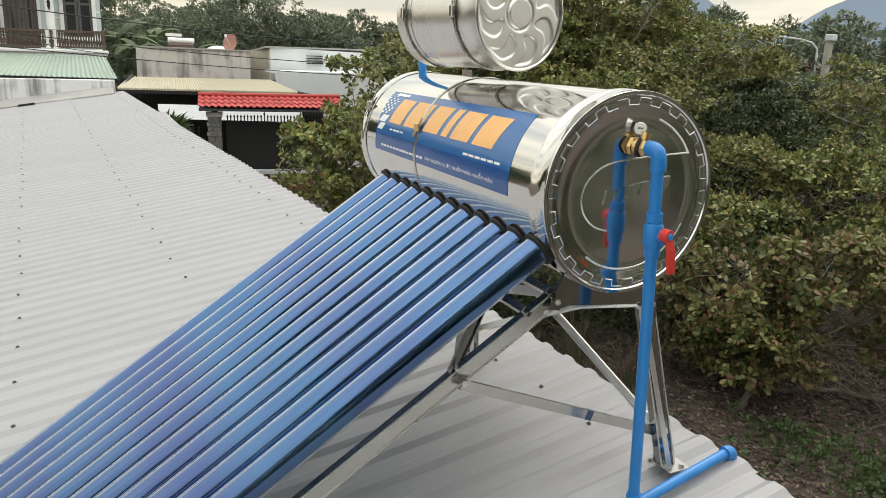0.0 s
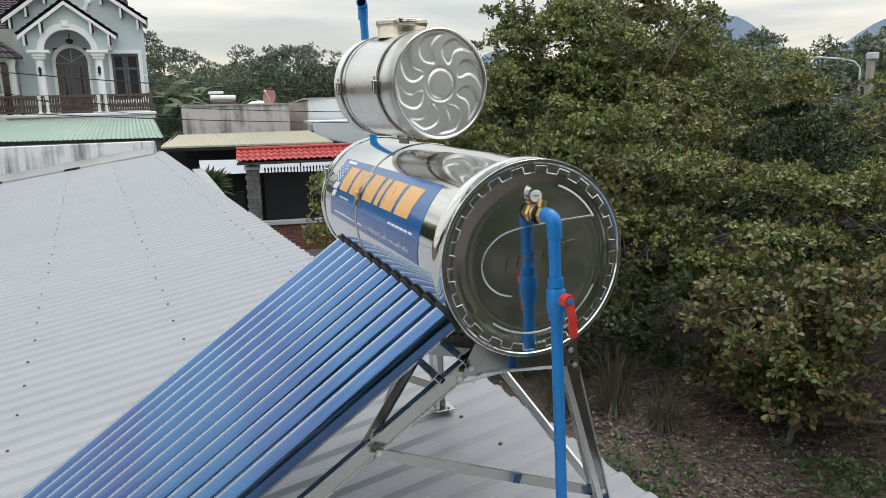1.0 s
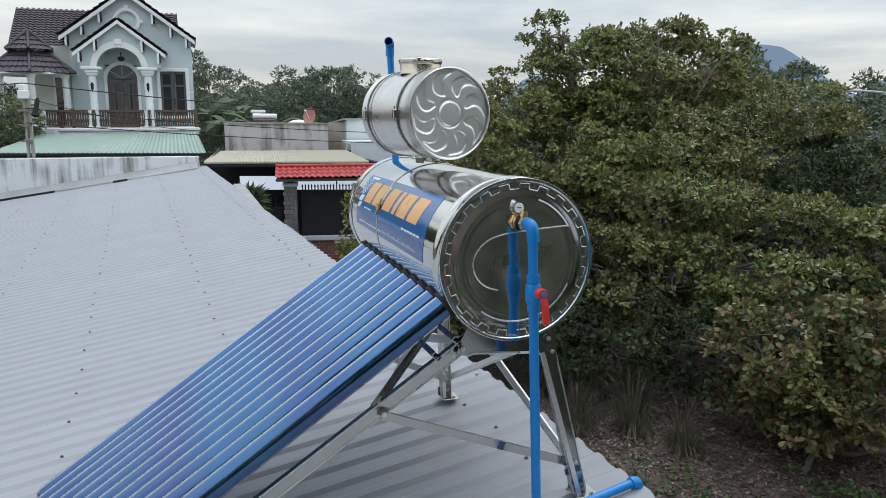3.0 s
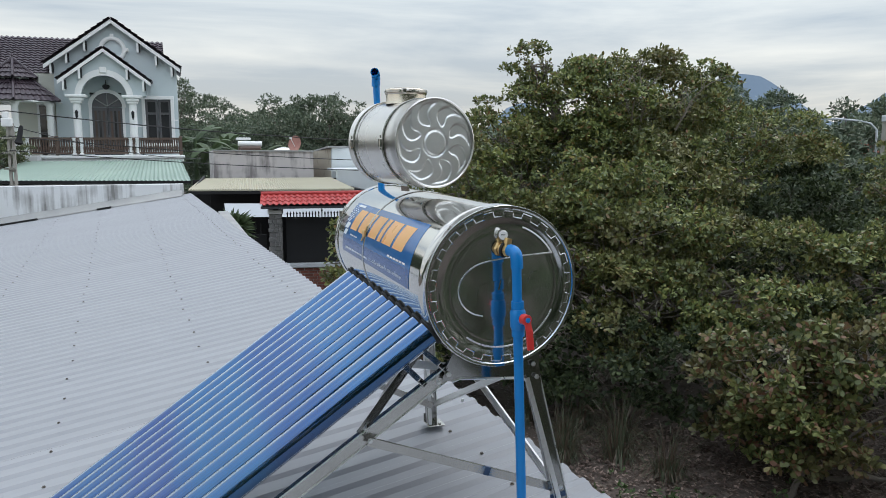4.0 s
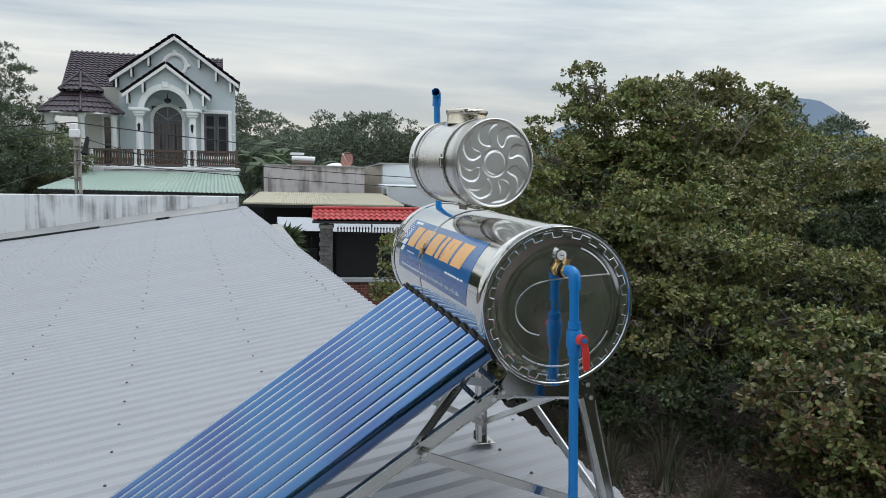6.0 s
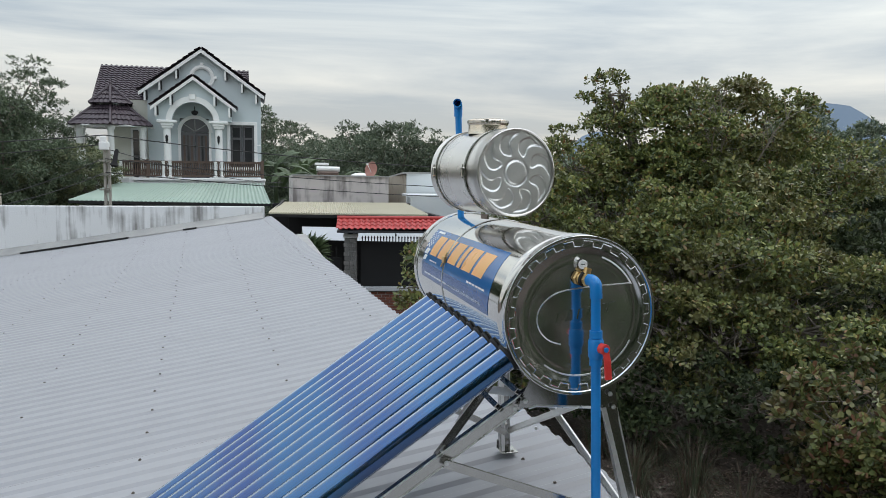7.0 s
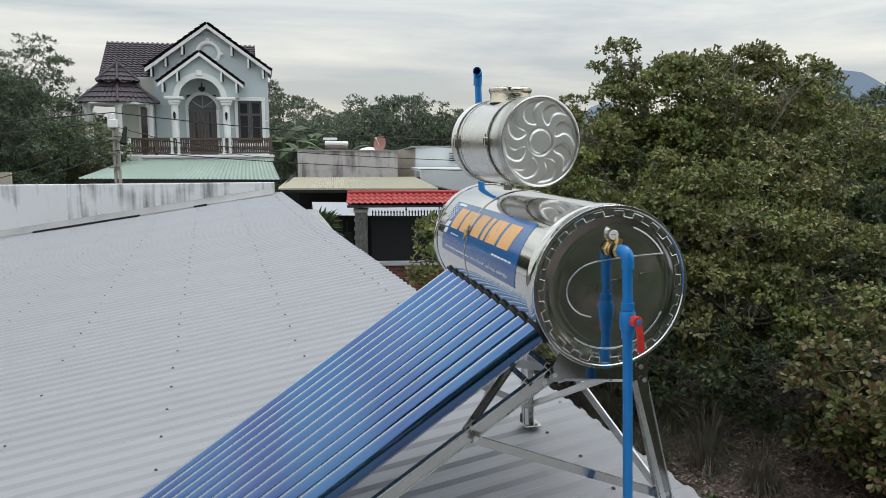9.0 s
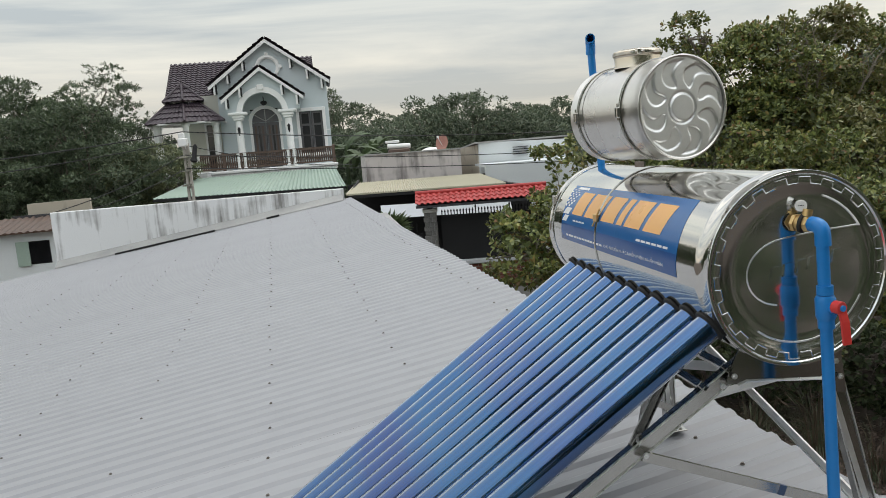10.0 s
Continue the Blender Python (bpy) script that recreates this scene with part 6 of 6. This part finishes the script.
# ---- grey terrace box and pale building ----
box = thing("terrace_wall", (-29.5, 2.4, 0), "mouldy grey plastered terrace wall", "wall")
bm = bmesh.new()
prism(bm, [(0.52, 0), (4.25, 0), (4.25, 4.58), (0.52, 4.62)], lambda a, b, c: Vector((-28.2 + 0.1 * (a - 0.5) - c, a, b)), 0.15)
prism(bm, [(-0.15, 0), (-3.6, 0), (-3.6, 4.6), (-0.15, 4.62)], lambda a, b, c: Vector((-28.2 + a, 0.52 + c, b)), 0.15)
prism(bm, [(-0.15, 0), (-3.6, 0), (-3.6, 4.58), (-0.15, 4.58)], lambda a, b, c: Vector((-27.85 + a, 4.10 + c, b)), 0.15)
block(bm, (-30.0, 2.4, 3.9), (3.4, 3.5, 0.12))
part("plaster", bm, wall_grey, box)
bm = bmesh.new()
beam(bm, (-28.25, 0.48, 4.64), (-27.88, 4.28, 4.60), rect(0.05, 0.24), (0, 0, 1))
part("coping", bm, cement, box)
mini = thing("rooftop_heater", (-29.0, 1.85, 4.0), "small brown and white solar heater on a terrace", "water heater")
bm = bmesh.new()
block(bm, (-29.0, 1.95, 4.62), (0.5, 0.85, 0.34), bevel=0.05)
part("body", bm, wood_rail, mini)
bm = bmesh.new()
sweep(bm, ((-28.95, 1.50, 4.90), (-28.95, 2.42, 4.88)), 0.10, seg=12)
part("tank", bm, trim_white, mini)
bm = bmesh.new()
block(bm, (-29.1, 1.72, 5.08), (0.3, 0.55, 0.10), bevel=0.02)
part("cover", bm, trim_white, mini)
bm = bmesh.new()
block(bm, (-29.0, 1.95, 4.2), (0.4, 0.7, 0.5))
part("stand", bm, iron, mini)
pan = thing("water_cover", (-29.2, 3.3, 3.95), "white dome cover on the terrace", "cover")
bm = bmesh.new()
lathe(bm, [(0.40, 0.0), (0.38, 0.55), (0.42, 0.62), (0.40, 0.70), (0.2, 0.78), (0, 0.80)], (-29.2, 3.3, 3.95), (0, 0, 1), seg=20)
part("drum", bm, trim_white, pan)
dish_red = surface("faded_red_paint", (0.36, 0.17, 0.14), (0.46, 0.25, 0.21), scale=5, rough=0.7, bump=0.1)
dish = thing("satellite_dish", (-28.4, 3.66, 4.6), "rusty red satellite dish on a grey wall", "dish")
bm = bmesh.new()
lathe(bm, [(0.0, 0.0), (0.13, 0.012), (0.22, 0.05), (0.28, 0.09), (0.29, 0.09), (0.22, 0.035), (0.0, -0.02)], (-28.3, 3.66, 4.86), Vector((0.72, -0.66, 0.25)), seg=24)
bmesh.ops.scale(bm, vec=(1, 1, 1.15), verts=bm.verts, space=Matrix.Translation((28.3, -3.66, -4.86)))
part("reflector", bm, dish_red, dish)
bm = bmesh.new()
sweep(bm, ((-28.35, 3.70, 4.55), (-28.40, 3.72, 4.9)), 0.03, seg=8)
sweep(bm, ((-28.3, 3.62, 4.78), (-28.0, 3.42, 5.10)), 0.015, seg=6)
block(bm, (-28.0, 3.42, 5.12), (0.08, 0.08, 0.10))
part("mount", bm, trim_white, dish)

pale = thing("pale_building", (-29.5, 7, 0), "low pale blue building with lean-to roof", "building")
bm = bmesh.new()
prism(bm, [(4.95, 0), (8.6, 0), (8.6, 4.66), (4.95, 4.76)], lambda a, b, c: Vector((-27.6 + 0.12 * (a - 5) - c, a, b)), 0.2)
front_wall = part("front_wall", bm, pale_wall, pale)
bm = bmesh.new()
prism(bm, [(-0.2, 0), (-5.0, 0), (-5.0, 4.45), (-0.2, 4.70)], lambda a, b, c: Vector((-27.6 + a, 4.95 + c - 0.1 * a * -1, b)), 0.2)
part("side_wall", bm, beige_wall, pale)
bm = bmesh.new()
prism(bm, [(0.0, 4.80), (-5.2, 4.50), (-5.2, 4.44), (0.0, 4.74)], lambda a, b, c: Vector((-27.5 + a, 4.78 + c, b)), 4.0)
part("roof", bm, cement, pale)
for k in range(4):
    bm = bmesh.new()
    block(bm, (-27.32, 6.55, 4.22 + k * 0.09), (0.06, 0.62, 0.03))
    part("vent_slat", bm, iron, front_wall)
bm = bmesh.new()
prism(bm, [(4.7, 0), (9.0, 0), (9.0, 3.92), (4.7, 3.98)], lambda a, b, c: Vector((-25.4 + 0.12 * (a - 5) - c, a, b)), 0.2)
block(bm, (-26.4, 6.8, 3.92), (2.0, 4.2, 0.08))
part("lower_wall", bm, pale_wall, pale)

# ---- gate with red tiles, stone pier ----
GD = Vector((0.165, 0.986, 0))
GN = Vector((0.986, -0.165, 0))
G0 = Vector((-18.0, 1.18, 0))
gate = thing("gate_roof", G0 + GD * 1.6, "small red tiled roof over a gateway", "roof")


def tile_mesh():
    """One pan tile lying down the slope."""
    vs, fs = [], []
    for f, lift in ((0.0, 0.0), (1.0, 0.022)):
        for i in range(7):
            s = i / 6
            vs.append(GD * (s * 0.152 - 0.075) + GN * (f * 0.20) + Vector((0, 0, -f * 0.085 + lift + 0.020 * math.cos(2 * math.pi * (s - 0.25)))))
    k = len(vs)
    for v in list(vs):
        vs.append(v - Vector((0, 0, 0.014)))
    for i in range(6):
        fs.append((i, i + 1, 8 + i, 7 + i))
        fs.append((7 + i, 8 + i, k + 8 + i, k + 7 + i))
        fs.append((k + i + 1, k + i, k + 7 + i, k + 8 + i))
    return loose("tile", vs, fs, tile_red, smooth=True)


tile_me = tile_mesh()
for r in range(3):
    for k in range(23):
        put("tile", tile_me, gate, at=G0 + GD * (k * 0.148 + 0.075) + GN * (0.18 * r) + Vector((0, 0, 3.58 - 0.078 * r)))
bm = bmesh.new()
sweep(bm, (G0 + Vector((0, 0, 3.60)), G0 + GD * 3.42 + Vector((0, 0, 3.60))), 0.05, seg=10)
part("ridge_cap", bm, tile_red, gate)
bm = bmesh.new()
prism(bm, [(0.02, 3.54), (3.4, 3.54), (3.4, 3.30), (0.02, 3.30)], lambda a, b, c: G0 + GD * a + GN * (0.02 + c) + Vector((0, 0, b)), 0.05)
prism(bm, [(0.02, 3.30), (3.4, 3.30), (3.4, 3.24), (0.02, 3.24)], lambda a, b, c: G0 + GD * a + GN * (-0.05 + c) + Vector((0, 0, b)), 0.62)
part("soffit", bm, wood_dark, gate)

pier = thing("gate_pier", G0 + GD * 0.36, "grey stone-clad gate pier", "pillar")
PC0 = G0 + GD * 0.36 + GN * 0.15
bm = bmesh.new()
block(bm, PC0 + Vector((0, 0, 1.55)), (0.27, 0.27, 3.1), turn=Matrix.Rotation(math.atan2(GD.y, GD.x), 3, "Z"))
part("core", bm, cement, pier)
bm = bmesh.new()
block(bm, PC0 + Vector((0, 0, 3.14)), (0.38, 0.38, 0.10), turn=Matrix.Rotation(math.atan2(GD.y, GD.x), 3, "Z"), bevel=0.01)
part("cap", bm, trim_white, pier)
bm = bmesh.new()
block(bm, PC0 + Vector((0, 0, 3.30)), (0.13, 0.13, 0.24), turn=Matrix.Rotation(math.atan2(GD.y, GD.x), 3, "Z"))
part("lantern", bm, iron, pier)
random.seed(21)
turn = Matrix.Rotation(math.atan2(GD.y, GD.x), 3, "Z")
z, row = 1.2, 0
while z < 3.05:
    x = -0.155 + (0 if row % 2 else -0.03)
    while x < 0.125:
        w = min(random.uniform(0.09, 0.17), 0.155 - x)
        if w > 0.04:
            bm = bmesh.new()
            block(bm, (0, 0, 0), (w - 0.012, random.uniform(0.02, 0.045), 0.105), turn=turn, bevel=0.006)
            ob = put("stone", finish(bm, "stone", stone_pier), pier, at=PC0 + GD * (x + w / 2) + GN * 0.145 + Vector((0, 0, z + 0.055)))
        x += w
    z += 0.118
    row += 1
for sx in (-1, 1):
    bm = bmesh.new()
    for k in range(16):
        block(bm, PC0 + GD * (0.145 * sx) + GN * 0.0 + Vector((0, 0, 1.26 + k * 0.118)), (0.03, 0.26, 0.105), turn=turn, bevel=0.004)
    part("side_cladding", bm, stone_pier, pier)

fence = thing("iron_gate", G0 + GD * 2.0, "black iron gate with spear tops", "gate")
for s0, s1 in ((0.62, 3.3), (-1.5, 0.12)):
    bm = bmesh.new()
    prism(bm, [(s0, 1.75), (s1, 1.75), (s1, 2.95 if s0 > 0 else 2.55), (s0, 2.95 if s0 > 0 else 2.55)], lambda a, b, c: G0 + GD * a + GN * (0.12 + c) + Vector((0, 0, b)), 0.02)
    part("panel", bm, iron, fence)
for k in range(34):
    s = 0.66 + k * 0.08
    bm = bmesh.new()
    h = 0.20 + (0.10 if k in (11, 22) else 0.0)
    lathe(bm, [(0.014, 0.0), (0.014, h * 0.6), (0.026, h * 0.7), (0.0, h)], G0 + GD * s + GN * 0.13 + Vector((0, 0, 2.94)), (0, 0, 1), seg=6)
    part("spear", bm, iron, fence)
for k in range(12):
    bm = bmesh.new()
    lathe(bm, [(0.014, 0.0), (0.014, 0.20), (0.024, 0.24), (0.0, 0.32)], G0 + GD * (-1.45 + k * 0.13) + GN * 0.13 + Vector((0, 0, 2.54)), (0, 0, 1), seg=6)
    part("spear", bm, iron, fence)
low_wall = thing("brick_wall", G0 + GD * 2.0 + GN * 0.6, "low dark red brick wall with pale coping", "wall")
bm = bmesh.new()
prism(bm, [(0.4, 0), (3.6, 0), (3.6, 1.72), (0.4, 1.72)], lambda a, b, c: G0 + GD * a + GN * (0.25 + c) + Vector((0, 0, b)), 0.18)
part("mortar", bm, cement, low_wall)
bm = bmesh.new()
prism(bm, [(0.3, 1.72), (3.7, 1.72), (3.7, 1.80), (0.3, 1.80)], lambda a, b, c: G0 + GD * a + GN * (0.20 + c) + Vector((0, 0, b)), 0.30)
part("coping", bm, awning_white, low_wall)
bm = bmesh.new()
block(bm, (0, 0, 0), (0.205, 0.02, 0.062), turn=turn, bevel=0.004)
brick_me = finish(bm, "brick", brick_red)
for r in range(9):
    for k in range(14):
        put("brick", brick_me, low_wall, at=G0 + GD * (0.52 + k * 0.217 + (0.108 if r % 2 else 0)) + GN * 0.435 + Vector((0, 0, 1.66 - r * 0.075)))
palm = thing("potted_palm", (-17.2, 0.35, 0), "small green fan palm beside the gate", "palm")
bm = bmesh.new()
sweep(bm, ((-17.2, 0.35, 0), (-17.2, 0.38, 2.72)), [0.10, 0.06], seg=8)
part("stem", bm, bark, palm)
rng = np.random.default_rng(51)
n = 260
a = rng.uniform(0, 2 * np.pi, n)
way = np.stack([np.cos(a), np.sin(a), rng.uniform(-0.3, 1.4, n)], 1)
put("fronds", leaf_mesh("fronds", np.tile(np.array([[-17.2, 0.38, 2.70]]), (n, 1)) + rng.normal(0, 0.03, (n, 3)), way, np.array([0, 0, 1.0]) + rng.normal(0, 0.3, (n, 3)), rng.uniform(0.45, 0.75, n), np.full(n, 0.07), leaf_banana), palm)

# ---- utility pole and wires ----
pole = thing("utility_pole", (-18.1, -4.47, 0), "grey concrete utility pole with a white meter box", "pole")
bm = bmesh.new()
for dy in (-0.045, 0.045):
    beam(bm, (-18.1, -4.45 + dy * 1.3, 0), (-18.1, -4.42 + dy, 5.34), rect(0.13, 0.055), (1, 0, 0))
for k in range(12):
    block(bm, (-18.1, -4.43, 0.5 + k * 0.42), (0.09, 0.07, 0.12))
part("shaft", bm, concrete_pole, pole)
bm = bmesh.new()
block(bm, (-18.02, -4.46, 5.36), (0.20, 0.22, 0.20), bevel=0.02)
block(bm, (-18.02, -4.48, 5.53), (0.14, 0.14, 0.14), bevel=0.02)
part("meter_box", bm, trim_white, pole)
for z, w in ((5.0, 0.34), (4.66, 0.26), (4.30, 0.24)):
    bm = bmesh.new()
    block(bm, (-17.98, -4.47, z), (0.06, w, 0.045))
    part("band", bm, steel_frame, pole)
bm = bmesh.new()
lathe(bm, [(0.05, 0.0), (0.10, 0.05), (0.06, 0.12), (0.05, 0.4), (0.02, 0.45)], (-17.95, -4.25, 4.85), (0, 0.2, 1), seg=10)
part("insulator", bm, iron, pole)


def wire(a, b, sag, r=0.011):
    a, b = Vector(a), Vector(b)
    bm = bmesh.new()
    sweep(bm, [a.lerp(b, k / 16) - Vector((0, 0, sag * 4 * (k / 16) * (1 - k / 16))) for k in range(17)], r, seg=5)
    single("overhead_wire", bm, cable_black, "black overhead wire strung from a utility pole", "wire", group="overhead wires")


wire((-18.0, -4.45, 5.62), (-20.5, 10.5, 4.9), 0.25, 0.013)
wire((-18.0, -4.45, 5.05), (-20.0, 10.5, 4.3), 0.22)
wire((-18.0, -4.45, 4.72), (-20.0, 10.0, 3.95), 0.15)
wire((-18.0, -4.45, 5.62), (-14.0, -16.0, 5.3), 0.3, 0.013)
wire((-18.0, -4.45, 5.40), (-15.5, -16.0, 4.9), 0.3)
wire((-18.0, -4.50, 5.05), (-16.5, -7.6, 3.9), 0.15)
wire((-18.0, -4.50, 4.70), (-16.2, -7.0, 3.85), 0.12)
wire((-18.0, -4.45, 5.3), (-30.0, 0.2, 4.3), 0.2)

# ---- small hut past the parapet's end ----
hut = thing("small_hut", (-22.5, -10.0, 0), "small whitewashed hut with brown roof and open shutter", "house")
bm = bmesh.new()
for y0, y1, z0, z1 in ((-10.6, -9.62, 0, 3.35), (-9.62, -8.98, 0, 2.35), (-9.62, -8.98, 3.02, 3.35), (-8.98, -8.2, 0, 3.35)):
    slab_yz(bm, [(y0, z0), (y1, z0), (y1, z1), (y0, z1)], -21.35, -21.2)
block(bm, (-22.9, -10.55, 1.67), (3.0, 0.12, 3.34))
part("wall", bm, pale_wall, hut)
put("roof_slope", wavy((-22.6, -10.8, 3.62), (-22.6, -8.0, 3.62), (-20.9, -10.8, 3.30), (-20.9, -8.0, 3.30), 14, 0.04, 1, 0.0, wood_rail), hut)
bm = bmesh.new()
slab_yz(bm, [(-10.0, 3.55), (-8.2, 3.55), (-8.2, 4.05), (-10.0, 4.02)], -22.9, -22.75)
part("upper_wall", bm, beige_wall, hut)
bm = bmesh.new()
block(bm, (-21.15, -9.70, 2.68), (0.04, 0.34, 0.70), bevel=0.005)
part("shutter", bm, green_tin, hut)
bm = bmesh.new()
block(bm, (-22.6, -9.3, 2.5), (0.05, 2.2, 2.4))
part("inner_wall", bm, wood_dark, hut)

# ---- street lamp, pole and far roofs beyond the trees ----
lamp = thing("street_lamp", (-24.4, 29.6, 0), "grey steel street lamp with curved arm", "street lamp")
bm = bmesh.new()
arm = [(-24.4, 29.6, 0), (-24.4, 29.6, 5.0), (-24.42, 29.58, 5.5), (-24.6, 29.4, 5.78), (-25.0, 29.1, 5.92), (-25.7, 28.6, 6.02)]
sweep(bm, arm, [0.07, 0.055, 0.05, 0.05, 0.045, 0.045], seg=8)
part("mast", bm, awning_white, lamp)
bm = bmesh.new()
block(bm, (-25.9, 28.45, 6.02), (0.55, 0.42, 0.10), bevel=0.03)
part("lamp_head", bm, awning_white, lamp)
post = thing("utility_pole", (-20.9, 26.0, 0), "grey concrete utility pole among trees", "pole")
bm = bmesh.new()
beam(bm, (-20.9, 26.0, 0), (-20.9, 26.0, 5.9), rect(0.22, 0.22), (1, 0, 0))
part("shaft", bm, concrete_pole, post)
bm = bmesh.new()
block(bm, (-20.85, 26.0, 5.85), (0.35, 0.35, 0.26), bevel=0.03)
part("meter_box", bm, awning_white, post)
tile_orange = surface("faded_orange_roof_tile", (0.40, 0.13, 0.08), (0.50, 0.19, 0.12), scale=1.5, rough=0.7, bump=0.1)
for x, y, z, w, mat_r in ((-29.6, 31.9, 5.0, 3.4, tile_orange), (-64.0, 14.0, 5.0, 5.0, tile_orange), (-70.0, 18.0, 6.0, 5.0, tile_orange)):
    far = thing("distant_house", (x, y, 0), "small distant house with faded orange tiled roof", "house", group="distant houses")
    bm = bmesh.new()
    block(bm, (x, y, z / 2 - 0.3), (w, w, z - 0.6))
    part("wall", bm, trim_white, far)
    put("roof_slope", wavy((x - 0.2, y - w * 0.6, z + 0.3), (x + 0.2, y + w * 0.6, z + 0.3), (x + w * 0.62, y - w * 0.62, z - 0.65), (x + w * 0.70, y + w * 0.62, z - 0.65), 16, 0.06, 8, 0.04, mat_r), far)

# ---- banana plants beside the house ----
rng = np.random.default_rng(61)


def banana(x, y, h, seed):
    rng = np.random.default_rng(seed)
    t = thing("banana_plant", (x, y, 0), "banana plant with torn arching leaves", "plant", group="banana plants")
    bm = bmesh.new()
    sweep(bm, ((x, y, 0), (x + 0.1, y, h * 0.6)), [0.16, 0.09], seg=8)
    part("stem", bm, leaf_banana, t)
    for k in range(9):
        a = rng.uniform(0, 2 * math.pi)
        L = rng.uniform(1.6, 2.4)
        rise = rng.uniform(0.4, 1.5)
        vs, fs = [], []
        for i in range(9):
            f = i / 8
            c = Vector((x + math.cos(a) * L * f * 0.8, y + math.sin(a) * L * f * 0.8, h * 0.58 + rise * L * 0.8 * f - 1.1 * f * f * L * 0.7))
            w = 0.30 * math.sin(math.pi * min(1, f * 0.92 + 0.06)) * rng.uniform(0.75, 1.1)
            s = Vector((-math.sin(a), math.cos(a), 0))
            vs += [c + s * w - Vector((0, 0, w * 0.3)), c, c - s * w - Vector((0, 0, w * 0.3))]
        for i in range(8):
            fs += [(i * 3, i * 3 + 1, i * 3 + 4, i * 3 + 3), (i * 3 + 1, i * 3 + 2, i * 3 + 5, i * 3 + 4)]
        put("leaf", loose("leaf", vs, fs, leaf_banana), t)


for k, (x, y, h) in enumerate(((-39.0, 0.9, 7.6), (-40.5, 1.7, 8.2), (-37.5, 2.4, 7.0), (-39.5, 3.4, 7.2), (-41.0, 0.2, 8.6), (-38.2, 4.4, 6.6))):
    banana(x, y, h, 300 + k)
bm = bmesh.new()
block(bm, (-23.2, 2.0, 0.06), (7.0, 5.4, 0.1))
single("yard_floor", bm, soil, "dark earth floor of the carport yard", "floor", "structure")
